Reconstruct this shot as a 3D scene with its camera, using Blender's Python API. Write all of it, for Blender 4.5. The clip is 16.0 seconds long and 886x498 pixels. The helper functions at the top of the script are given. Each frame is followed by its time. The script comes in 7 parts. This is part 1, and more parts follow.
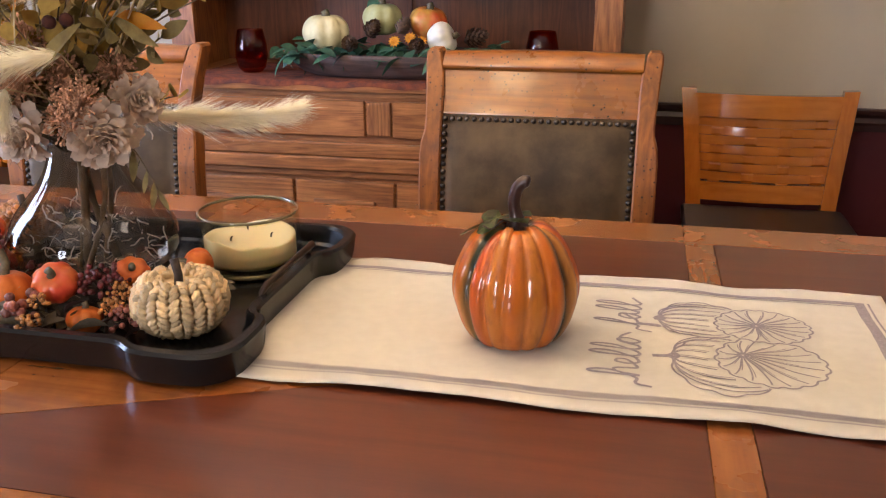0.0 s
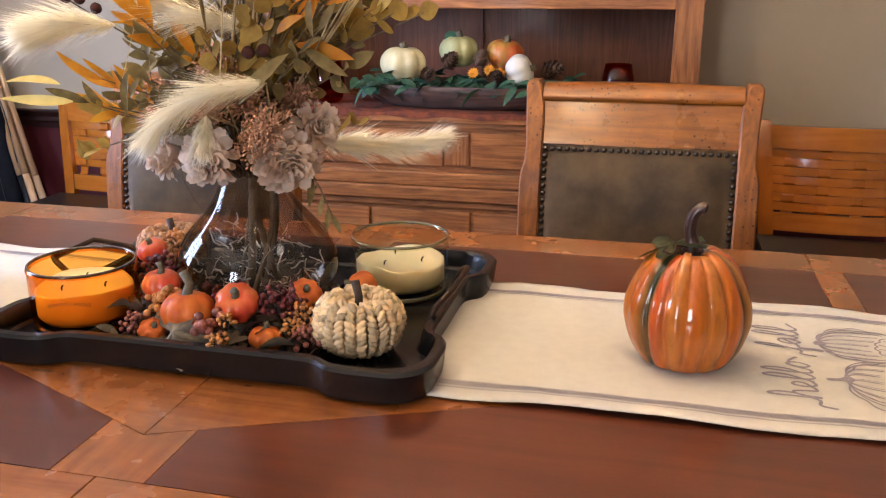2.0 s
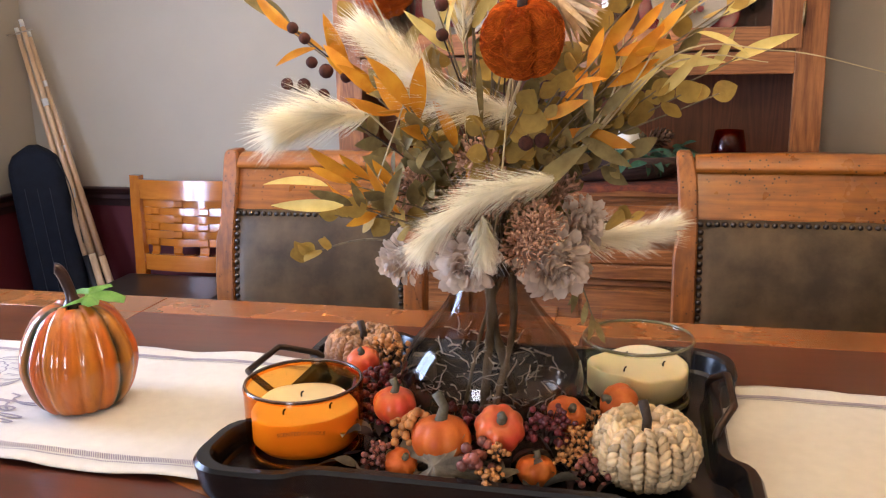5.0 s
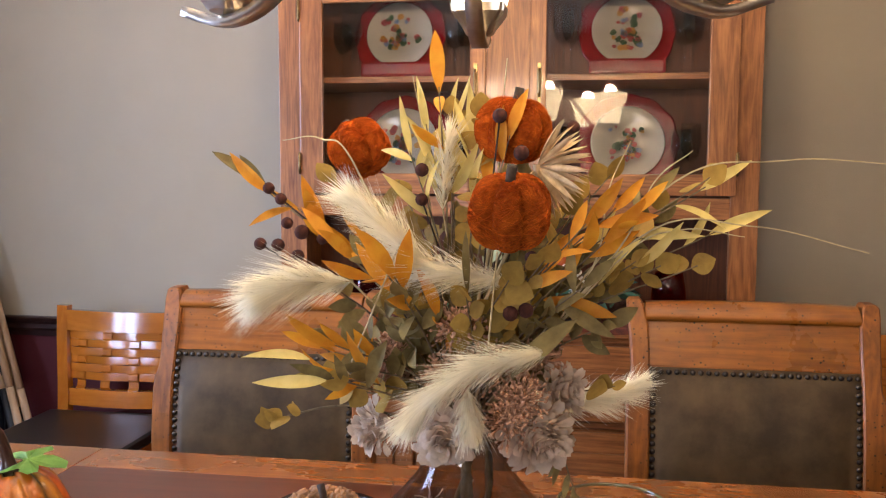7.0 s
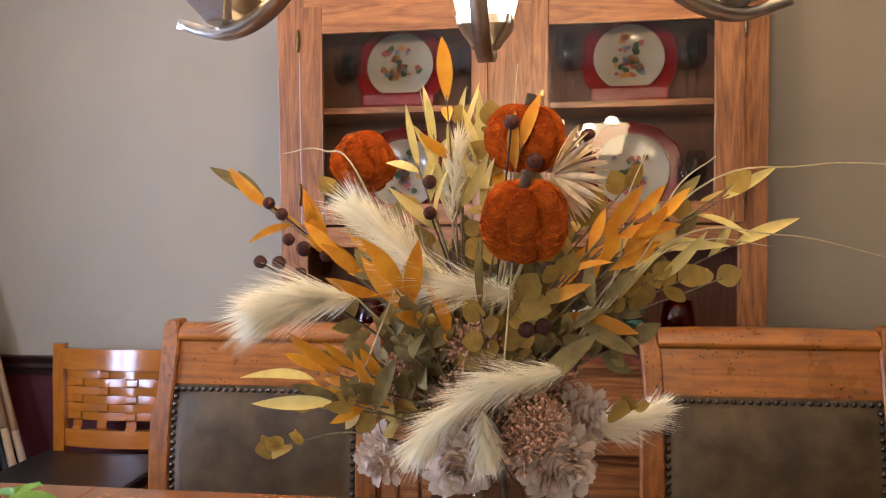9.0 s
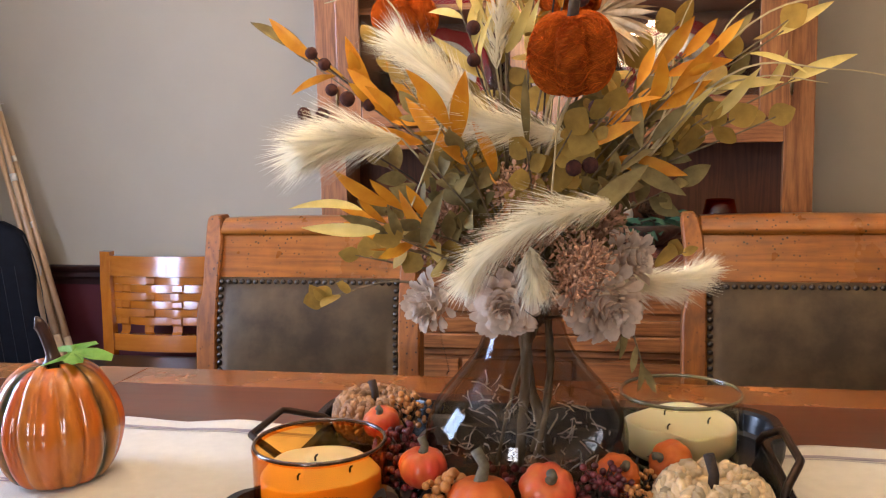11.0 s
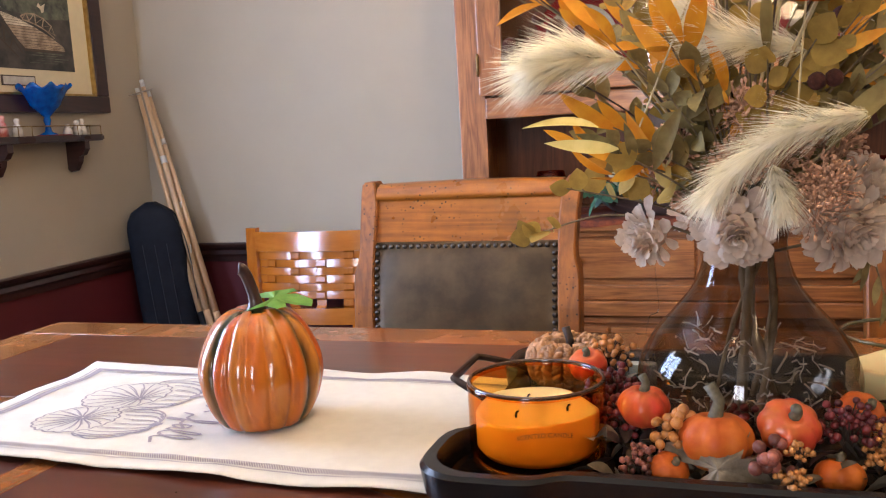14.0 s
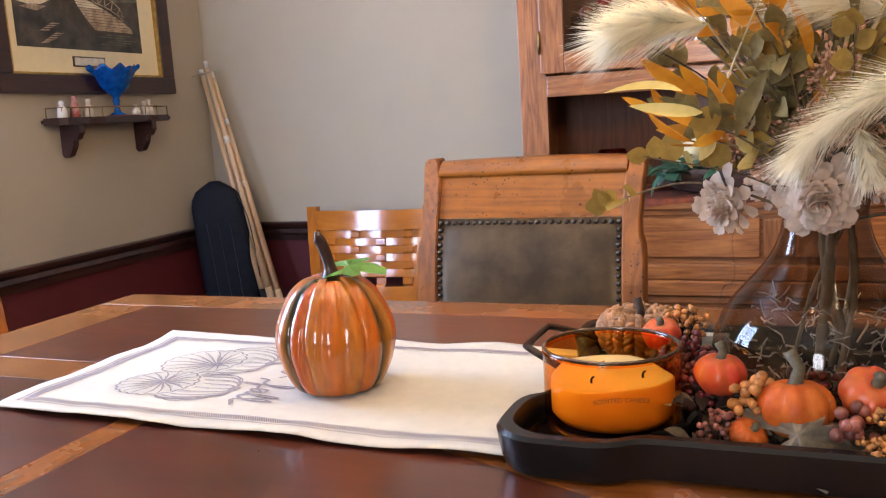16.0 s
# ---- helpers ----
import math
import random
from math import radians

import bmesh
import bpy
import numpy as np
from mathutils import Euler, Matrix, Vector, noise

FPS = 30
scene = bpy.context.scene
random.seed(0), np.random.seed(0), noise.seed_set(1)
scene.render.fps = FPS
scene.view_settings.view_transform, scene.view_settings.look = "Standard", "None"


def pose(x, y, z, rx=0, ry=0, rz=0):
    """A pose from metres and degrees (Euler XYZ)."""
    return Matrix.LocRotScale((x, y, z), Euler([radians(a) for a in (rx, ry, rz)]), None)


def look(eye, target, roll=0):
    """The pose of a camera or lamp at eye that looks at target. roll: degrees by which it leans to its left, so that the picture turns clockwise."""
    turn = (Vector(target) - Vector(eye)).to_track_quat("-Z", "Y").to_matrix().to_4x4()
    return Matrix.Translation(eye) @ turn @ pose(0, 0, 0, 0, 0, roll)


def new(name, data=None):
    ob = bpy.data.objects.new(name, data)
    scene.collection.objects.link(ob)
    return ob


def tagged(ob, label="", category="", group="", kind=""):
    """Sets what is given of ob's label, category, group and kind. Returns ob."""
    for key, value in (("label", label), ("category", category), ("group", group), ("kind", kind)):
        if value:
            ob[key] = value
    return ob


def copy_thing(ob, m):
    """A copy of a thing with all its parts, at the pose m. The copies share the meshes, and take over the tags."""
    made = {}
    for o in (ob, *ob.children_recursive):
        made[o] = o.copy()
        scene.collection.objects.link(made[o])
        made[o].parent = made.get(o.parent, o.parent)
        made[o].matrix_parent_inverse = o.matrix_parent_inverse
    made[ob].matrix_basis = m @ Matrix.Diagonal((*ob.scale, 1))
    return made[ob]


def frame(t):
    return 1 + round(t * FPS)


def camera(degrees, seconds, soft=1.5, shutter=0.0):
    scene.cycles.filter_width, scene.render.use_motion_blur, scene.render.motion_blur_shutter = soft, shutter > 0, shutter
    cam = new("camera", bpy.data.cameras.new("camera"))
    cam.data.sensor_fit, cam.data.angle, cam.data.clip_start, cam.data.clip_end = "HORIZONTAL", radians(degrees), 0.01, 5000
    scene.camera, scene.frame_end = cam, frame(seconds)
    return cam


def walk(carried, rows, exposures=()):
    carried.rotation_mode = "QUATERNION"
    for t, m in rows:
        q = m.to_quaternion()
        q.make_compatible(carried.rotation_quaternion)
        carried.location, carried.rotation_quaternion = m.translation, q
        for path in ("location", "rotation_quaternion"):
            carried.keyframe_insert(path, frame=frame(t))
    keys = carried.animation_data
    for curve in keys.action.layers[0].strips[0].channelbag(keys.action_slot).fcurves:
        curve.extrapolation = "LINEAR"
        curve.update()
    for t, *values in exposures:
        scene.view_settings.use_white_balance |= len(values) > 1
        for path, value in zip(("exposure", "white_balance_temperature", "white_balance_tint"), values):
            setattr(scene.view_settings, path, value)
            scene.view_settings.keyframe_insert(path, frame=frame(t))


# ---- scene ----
cam = camera(54.5, 16.0, soft=1.15)
PATH = [
    (0, (0.526, -0.982, 1.21), (0.107, 0.859, 0.552), -0.3),
    (0.5, (0.521, -0.991, 1.215), (0.127, 0.86, 0.57), -0.0),
    (1, (0.479, -1.017, 1.217), (0.093, 0.843, 0.59), 0.0),
    (1.5, (0.403, -1.052, 1.217), (-0.006, 0.809, 0.61), -0.0),
    (2, (0.342, -1.057, 1.212), (-0.112, 0.799, 0.622), -0.1),
    (2.5, (0.285, -1.021, 1.219), (-0.239, 0.824, 0.652), -0.6),
    (3, (0.256, -1.014, 1.208), (-0.283, 0.832, 0.657), -0.9),
    (3.5, (0.181, -1.01, 1.222), (-0.315, 0.853, 0.689), -1.0),
    (4, (0.08, -1.023, 1.229), (-0.399, 0.848, 0.709), -1.4),
    (6.5, (-0.035, -0.919, 1.258), (-0.409, 1.028, 0.994), -0.3),
    (7, (-0.06, -0.967, 1.278), (-0.365, 1.001, 1.097), 0.2),
    (7.5, (-0.064, -0.967, 1.288), (-0.348, 1.011, 1.187), 0.3),
    (8, (-0.066, -0.954, 1.286), (-0.346, 1.025, 1.216), 0.1),
    (10.5, (-0.091, -0.902, 1.175), (-0.459, 1.054, 0.975), -1.3),
    (11, (-0.088, -0.927, 1.164), (-0.475, 1.019, 0.912), -1.3),
    (11.5, (-0.092, -0.926, 1.144), (-0.508, 1.01, 0.864), -1.5),
    (12, (-0.109, -0.933, 1.132), (-0.56, 0.993, 0.837), -1.6),
    (12.5, (-0.132, -0.936, 1.13), (-0.627, 0.979, 0.833), -2.0),
    (13, (-0.151, -0.937, 1.125), (-0.692, 0.966, 0.831), -2.7),
    (13.5, (-0.172, -0.935, 1.116), (-0.756, 0.957, 0.835), -2.9),
    (14, (-0.198, -0.935, 1.111), (-0.829, 0.943, 0.838), -3.3),
    (14.5, (-0.204, -0.937, 1.107), (-0.874, 0.928, 0.838), -3.3),
    (15, (-0.21, -0.944, 1.104), (-0.917, 0.907, 0.829), -3.4),
    (15.5, (-0.217, -0.952, 1.1), (-0.946, 0.888, 0.815), -3.3),
    (16, (-0.218, -0.957, 1.097), (-0.962, 0.875, 0.794), -3.5),
]
walk(cam, [(t, look(eye, target, roll)) for t, eye, target, roll in PATH], [(0.0, 1.44, 6000, 14), (4.0, 1.36, 5900, 14), (7.0, 1.03, 6050, 13), (8.0, 0.88, 6050, 13), (10.5, 1.06, 6100, 13), (16.0, 1.22, 6100, 13)])

# ---- world, lights, exposure ----
world = bpy.data.worlds.new("sky")
scene.world = world
world.use_nodes = True
wn = world.node_tree
sky = wn.nodes.new("ShaderNodeTexSky")
sky.sky_type = 'NISHITA'
sky.sun_disc = False
sky.sun_elevation, sky.sun_rotation = radians(35), radians(200)
wn.links.new(sky.outputs[0], wn.nodes["Background"].inputs[0])
wn.nodes["Background"].inputs[1].default_value = 0.12


def area_lamp(name, m, sx, sy, watts, colour):
    d = bpy.data.lights.new(name, 'AREA')
    d.shape, d.size, d.size_y, d.energy, d.color = 'RECTANGLE', sx, sy, watts, colour
    ob = new(name, d)
    ob.matrix_world = m
    return tagged(ob, kind="structure")


XL, XR, YB, YF, H = -2.445, 2.7, -3.2, 2.045, 2.44

# daylight in the west window opening
area_lamp("window_fill_light", look((XL - 0.05, 0.1, 1.45), (0, 1.35, 1.3)), 0.86, 1.3, 38, (0.58, 0.71, 1.0))
# added fill from behind the camera, to brighten the fronts
area_lamp("window_fill_light", look((-0.65, YB - 0.05, 1.4), (-0.4, 0, 1.0)), 0.56, 1.26, 17, (0.95, 0.93, 0.95))
LAMP_WATTS = 8.6

# ---- materials ----


def nodes_of(name):
    m = bpy.data.materials.new(name)
    m.use_nodes = True
    t = m.node_tree
    return m, t, t.nodes["Principled BSDF"]


def node(t, kind, **values):
    n = t.nodes.new(kind)
    for k, v in values.items():
        n.inputs[k].default_value = v
    return n


def ramp(t, source, stops):
    r = t.nodes.new("ShaderNodeValToRGB")
    e = r.color_ramp.elements
    while len(e) < len(stops):
        e.new(0.5)
    for item, (p, c) in zip(e, stops):
        item.position, item.color = p, (*c, 1)
    t.links.new(source, r.inputs[0])
    return r


def place(t, scale=(1, 1, 1), coords="Object", turn=(0, 0, 0)):
    c = t.nodes.new("ShaderNodeTexCoord")
    m = t.nodes.new("ShaderNodeMapping")
    m.inputs["Scale"].default_value = scale
    m.inputs["Rotation"].default_value = turn
    t.links.new(c.outputs[coords], m.inputs[0])
    return m.outputs[0]


def bump(t, p, source, strength, distance=0.002):
    b = t.nodes.new("ShaderNodeBump")
    b.inputs["Strength"].default_value, b.inputs["Distance"].default_value = strength, distance
    t.links.new(source, b.inputs["Height"])
    t.links.new(b.outputs[0], p.inputs["Normal"])


def mix(t, a, b, fac, mode='MIX'):
    n = t.nodes.new("ShaderNodeMix")
    n.data_type, n.blend_type = 'RGBA', mode
    for sock, v in ((n.inputs[0], fac), (n.inputs[6], a), (n.inputs[7], b)):
        if hasattr(v, "is_linked"):
            t.links.new(v, sock)
        elif isinstance(v, (int, float)):
            sock.default_value = v
        else:
            sock.default_value = (*v, 1)
    return n.outputs[2]


def plain(name, c1, c2=None, scale=30.0, rough=0.5, metal=0.0, coat=0.0, relief=0.15, fine=400.0, sheen=0.0, vary=0.0, thin=0.0, spec=0.5):
    """A surface of two mottled tones with fine relief."""
    m, t, p = nodes_of(name)
    c2 = c2 or tuple(0.75 * v for v in c1)
    v = place(t)
    n = node(t, "ShaderNodeTexNoise", Scale=scale, Detail=6.0, Roughness=0.6)
    t.links.new(v, n.inputs["Vector"])
    col = ramp(t, n.outputs[0], [(0.35, c2), (0.65, c1)]).outputs[0]
    if vary:
        info = t.nodes.new("ShaderNodeObjectInfo")
        geo = t.nodes.new("ShaderNodeNewGeometry")
        add = t.nodes.new("ShaderNodeMath")
        add.operation = 'ADD'
        t.links.new(info.outputs["Random"], add.inputs[0])
        t.links.new(geo.outputs["Random Per Island"], add.inputs[1])
        fr = t.nodes.new("ShaderNodeMath")
        fr.operation = 'FRACT'
        t.links.new(add.outputs[0], fr.inputs[0])
        hs = node(t, "ShaderNodeHueSaturation")
        mr = t.nodes.new("ShaderNodeMapRange")
        mr.inputs["To Min"].default_value, mr.inputs["To Max"].default_value = 1 - vary, 1 + vary
        t.links.new(fr.outputs[0], mr.inputs[0])
        t.links.new(mr.outputs[0], hs.inputs["Value"])
        t.links.new(col, hs.inputs["Color"])
        col = hs.outputs[0]
    t.links.new(col, p.inputs["Base Color"])
    p.inputs["Roughness"].default_value, p.inputs["Metallic"].default_value = rough, metal
    p.inputs["Coat Weight"].default_value = coat
    p.inputs["Coat Roughness"].default_value = 0.08
    p.inputs["Sheen Weight"].default_value = sheen
    p.inputs["Specular IOR Level"].default_value = spec
    if thin:
        tl = t.nodes.new("ShaderNodeBsdfTranslucent")
        t.links.new(col, tl.inputs[0])
        mx = t.nodes.new("ShaderNodeMixShader")
        mx.inputs[0].default_value = thin
        t.links.new(p.outputs[0], mx.inputs[1])
        t.links.new(tl.outputs[0], mx.inputs[2])
        t.links.new(mx.outputs[0], t.nodes["Material Output"].inputs[0])
    if relief:
        f = node(t, "ShaderNodeTexNoise", Scale=fine, Detail=3.0)
        t.links.new(v, f.inputs["Vector"])
        bump(t, p, f.outputs[0], relief, 0.001)
    return m


def wood(name, dark, light, axis=0, grain=1.0, rough=0.3, coat=0.3, pits=0.0, turn=(0, 0, 0), blotch=0.5):
    """Wood with its grain along one axis: broad cathedral figure, fine fibres, blotches, and worm pits."""
    m, t, p = nodes_of(name)
    s = [22.0 * grain] * 3
    s[axis] = 1.6 * grain
    v = place(t, s, turn=turn)
    info = t.nodes.new("ShaderNodeObjectInfo")
    shift = t.nodes.new("ShaderNodeVectorMath")
    shift.operation = 'MULTIPLY_ADD'
    t.links.new(info.outputs["Random"], shift.inputs[0])
    shift.inputs[1].default_value = (37, 53, 71)
    t.links.new(v, shift.inputs[2])
    v = shift.outputs[0]
    broad = node(t, "ShaderNodeTexNoise", Scale=0.55, Detail=3.0, Distortion=0.6)
    t.links.new(v, broad.inputs["Vector"])
    wave = t.nodes.new("ShaderNodeMath")
    wave.operation = 'MULTIPLY'
    wave.inputs[1].default_value = 9.0
    t.links.new(broad.outputs[0], wave.inputs[0])
    pp = t.nodes.new("ShaderNodeMath")
    pp.operation = 'PINGPONG'
    pp.inputs[1].default_value = 0.5
    t.links.new(wave.outputs[0], pp.inputs[0])
    fib = node(t, "ShaderNodeTexNoise", Scale=7.0, Detail=5.0, Roughness=0.7)
    t.links.new(v, fib.inputs["Vector"])
    c1 = ramp(t, pp.outputs[0], [(0.0, dark), (0.5, light)]).outputs[0]
    c2 = ramp(t, fib.outputs[0], [(0.3, dark), (0.7, light)]).outputs[0]
    col = mix(t, c1, c2, 0.5)
    o = place(t)
    bl = node(t, "ShaderNodeTexNoise", Scale=7.0, Detail=4.0, Roughness=0.65)
    t.links.new(o, bl.inputs["Vector"])
    tone = ramp(t, bl.outputs[0], [(0.3, (1 - blotch,) * 3), (0.65, (1, 1, 1))]).outputs[0]
    col = mix(t, col, tone, 1.0, 'MULTIPLY')
    if pits:
        vo = node(t, "ShaderNodeTexVoronoi", Scale=85.0, Randomness=1.0)
        t.links.new(o, vo.inputs["Vector"])
        cl = node(t, "ShaderNodeTexNoise", Scale=18.0, Detail=2.0)
        t.links.new(o, cl.inputs["Vector"])
        near = ramp(t, vo.outputs["Distance"], [(0.13, (1, 1, 1)), (0.24, (0, 0, 0))]).outputs[0]
        patch = ramp(t, cl.outputs[0], [(0.46, (0, 0, 0)), (0.55, (pits,) * 3)]).outputs[0]
        fac = mix(t, near, patch, 1.0, 'MULTIPLY')
        col = mix(t, col, tuple(0.12 * c for c in dark), fac)
    t.links.new(col, p.inputs["Base Color"])
    p.inputs["Coat Weight"].default_value = coat
    p.inputs["Coat Roughness"].default_value = 0.12
    rr = t.nodes.new("ShaderNodeMapRange")
    rr.inputs["To Min"].default_value, rr.inputs["To Max"].default_value = rough - 0.08, rough + 0.12
    t.links.new(bl.outputs[0], rr.inputs[0])
    t.links.new(rr.outputs[0], p.inputs["Roughness"])
    bump(t, p, fib.outputs[0], 0.12, 0.0006)
    return m


def glass(name, tint, rough=0.02, gloss=0.04):
    """Thin-walled glass: tinted see-through with a mirror gloss that grows towards the rim."""
    m, t, p = nodes_of(name)
    out = t.nodes["Material Output"]
    tr = t.nodes.new("ShaderNodeBsdfTransparent")
    tr.inputs[0].default_value = (*tint, 1)
    gl = t.nodes.new("ShaderNodeBsdfGlossy")
    gl.inputs["Roughness"].default_value = rough
    lw = t.nodes.new("ShaderNodeLayerWeight")
    lw.inputs[0].default_value = 0.5
    pw = t.nodes.new("ShaderNodeMath")
    pw.operation = 'POWER'
    pw.inputs[1].default_value = 5.0
    t.links.new(lw.outputs["Facing"], pw.inputs[0])
    fr = t.nodes.new("ShaderNodeMath")
    fr.operation = 'MULTIPLY_ADD'
    fr.inputs[1].default_value, fr.inputs[2].default_value = 0.8, gloss
    t.links.new(pw.outputs[0], fr.inputs[0])
    mx = t.nodes.new("ShaderNodeMixShader")
    t.links.new(fr.outputs[0], mx.inputs[0])
    t.links.new(tr.outputs[0], mx.inputs[1])
    t.links.new(gl.outputs[0], mx.inputs[2])
    t.links.new(mx.outputs[0], out.inputs[0])
    return m


M = {}
M["paint"] = plain("wall_paint", (0.405, 0.355, 0.275), (0.385, 0.337, 0.258), 3.0, 0.75, relief=0.25, fine=260)
M["red"] = plain("wall_paint_red", (0.092, 0.0095, 0.013), (0.078, 0.008, 0.011), 4.0, 0.6, relief=0.2, fine=260)
M["white"] = plain("ceiling_paint", (0.78, 0.77, 0.74), (0.75, 0.74, 0.71), 5.0, 0.8)
M["trim"] = wood("dark_trim_wood", (0.022, 0.007, 0.006), (0.05, 0.016, 0.012), 0, 1.0, 0.4, 0.1)
M["trim_y"] = wood("dark_trim_wood_side", (0.022, 0.007, 0.006), (0.05, 0.016, 0.012), 1, 1.0, 0.35, 0.3)
M["floor"] = wood("floor_wood", (0.09, 0.04, 0.018), (0.19, 0.09, 0.04), 0, 0.8, 0.4, 0.2)
M["table_light"] = wood("table_border_wood", (0.235, 0.068, 0.012), (0.37, 0.125, 0.026), 0, 0.9, 0.24, 0.6, pits=0.15)
M["table_light_y"] = wood("table_band_wood", (0.235, 0.068, 0.012), (0.37, 0.125, 0.026), 1, 0.9, 0.24, 0.6, pits=0.15)
M["table_dark"] = wood("table_veneer", (0.072, 0.0155, 0.006), (0.108, 0.025, 0.009), 0, 0.5, 0.30, 0.45, turn=(0, 0, 0.5), blotch=0.3)
M["table_dark_b"] = wood("table_veneer_mirrored", (0.085, 0.019, 0.007), (0.138, 0.034, 0.011), 0, 0.5, 0.30, 0.45, turn=(0, 0, -0.9), blotch=0.3)
M["chair"] = wood("chair_wood", (0.20, 0.054, 0.005), (0.44, 0.146, 0.015), 0, 0.9, 0.27, 0.55, pits=1.0, blotch=0.45)
M["chair_z"] = wood("chair_stile_wood", (0.17, 0.046, 0.005), (0.39, 0.128, 0.014), 2, 0.9, 0.5, 0.06, pits=1.0, blotch=0.45)
M["oak"] = wood("oak", (0.16, 0.048, 0.012), (0.52, 0.205, 0.06), 0, 1.2, 0.38, 0.25, blotch=0.25)
M["oak_z"] = wood("oak_upright", (0.14, 0.042, 0.010), (0.46, 0.18, 0.052), 2, 1.2, 0.38, 0.25, blotch=0.25)
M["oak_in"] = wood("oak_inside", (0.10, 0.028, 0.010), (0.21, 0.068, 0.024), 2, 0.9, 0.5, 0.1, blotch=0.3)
M["honey"] = wood("honey_wood", (0.40, 0.118, 0.010), (0.51, 0.168, 0.018), 0, 0.6, 0.17, 0.9, blotch=0.2)
M["honey_z"] = wood("honey_wood_upright", (0.38, 0.11, 0.010), (0.49, 0.158, 0.017), 2, 0.6, 0.17, 0.9, blotch=0.2)
M["leather"] = plain("olive_leather", (0.195, 0.122, 0.053), (0.080, 0.049, 0.022), 9.0, 0.55, coat=0.0, relief=0.35, fine=500)
M["seat"] = plain("dark_seat_leather", (0.012, 0.009, 0.008), (0.008, 0.006, 0.006), 20.0, 0.35, relief=0.3)
M["nail"] = plain("antique_nail", (0.12, 0.10, 0.085), (0.04, 0.033, 0.03), 200.0, 0.28, metal=1.0)
M["black"] = plain("black_lacquer", (0.006, 0.006, 0.0065), (0.009, 0.0085, 0.0085), 14.0, 0.24, relief=0.1, spec=0.4)
M["iron"] = plain("dark_bronze", (0.06, 0.035, 0.022), (0.03, 0.02, 0.014), 60.0, 0.4, metal=0.8)
M["nickel"] = plain("brushed_nickel", (0.58, 0.53, 0.46), (0.50, 0.45, 0.39), 80.0, 0.32, metal=1.0, relief=0.1)
M["brass"] = plain("aged_brass", (0.32, 0.22, 0.10), (0.16, 0.11, 0.05), 60.0, 0.3, metal=1.0)
M["clear"] = glass("clear_pane", (0.97, 0.97, 0.97), 0.0)

# ---- mesh helpers ----


def part(name, bm, material, parent=None, label="", smooth=False, m=None):
    me = bpy.data.meshes.new(name)
    bmesh.ops.recalc_face_normals(bm, faces=bm.faces)
    bm.to_mesh(me)
    bm.free()
    me.materials.append(material)
    if smooth:
        me.shade_smooth()
    ob = new(name, me)
    if m is not None:
        ob.matrix_basis = m
    if parent is not None:
        ob.parent = parent
    if label:
        ob["label"] = label
    return ob


def again(name, ob, parent, m):
    """One more piece on the same mesh."""
    o = new(name, ob.data)
    o.parent = parent
    o.matrix_basis = m
    return o


def thing(name, label, category, m=None, group="", kind=""):
    ob = new(name)
    ob.empty_display_size = 0.05
    if m is not None:
        ob.matrix_basis = m
    return tagged(ob, label, category, group, kind)


def box(bm, x0, x1, y0, y1, z0, z1, bevel=0.0, seg=2):
    r = bmesh.ops.create_cube(bm, size=1)
    vs = r["verts"]
    for v in vs:
        v.co = Vector(((x0 + x1) / 2 + v.co.x * (x1 - x0), (y0 + y1) / 2 + v.co.y * (y1 - y0), (z0 + z1) / 2 + v.co.z * (z1 - z0)))
    if bevel:
        es = list({e for v in vs for e in v.link_edges})
        vs = bmesh.ops.bevel(bm, geom=es, offset=bevel, segments=seg, profile=0.7, affect='EDGES')["verts"]
    return vs


def one_box(*a, bevel=0.0, seg=2):
    bm = bmesh.new()
    box(bm, *a, bevel=bevel, seg=seg)
    return bm


def lathe(bm, profile, n=32, ribs=0, depth=0.0, centre=(0, 0, 0), power=1.0, squash=None):
    """A turned body from (radius, height) pairs, closed where the radius is nought; ribs pull it in between lobes."""
    rings = []
    for i, (r, z) in enumerate(profile):
        if r < 1e-6:
            rings.append([bm.verts.new((centre[0], centre[1], centre[2] + z))])
            continue
        ring = []
        for k in range(n):
            a = 2 * math.pi * k / n
            f = 1.0
            if ribs:
                f = 1 - depth * (1 - abs(math.sin(a * ribs / 2)) ** power)
            ring.append(bm.verts.new((centre[0] + r * f * math.cos(a), centre[1] + r * f * math.sin(a), centre[2] + z)))
        rings.append(ring)
    for a, b in zip(rings, rings[1:]):
        if len(a) == 1 and len(b) == 1:
            continue
        for k in range(n):
            q = [a[k % len(a)], a[(k + 1) % len(a)], b[(k + 1) % len(b)], b[k % len(b)]]
            q = list(dict.fromkeys(q))
            if len(q) > 2:
                bm.faces.new(q)
    return bm


def tube(bm, points, radii, n=8, cap=True):
    """A round bar along points."""
    pts = [Vector(p) for p in points]
    if isinstance(radii, (int, float)):
        radii = [radii] * len(pts)
    rings, up = [], Vector((0.123, 0.456, 0.881))
    for i, p in enumerate(pts):
        d = (pts[min(i + 1, len(pts) - 1)] - pts[max(i - 1, 0)]).normalized()
        if abs(d.dot(up)) > 0.95:
            up = Vector((1, 0.1, 0))
        u = (up - d * up.dot(d)).normalized()
        up = u
        w = d.cross(u)
        rings.append([bm.verts.new(p + radii[i] * (math.cos(2 * math.pi * k / n) * u + math.sin(2 * math.pi * k / n) * w)) for k in range(n)])
    for a, b in zip(rings, rings[1:]):
        for k in range(n):
            bm.faces.new((a[k], a[(k + 1) % n], b[(k + 1) % n], b[k]))
    if cap:
        bm.faces.new(rings[0][::-1])
        bm.faces.new(rings[-1])
    return bm


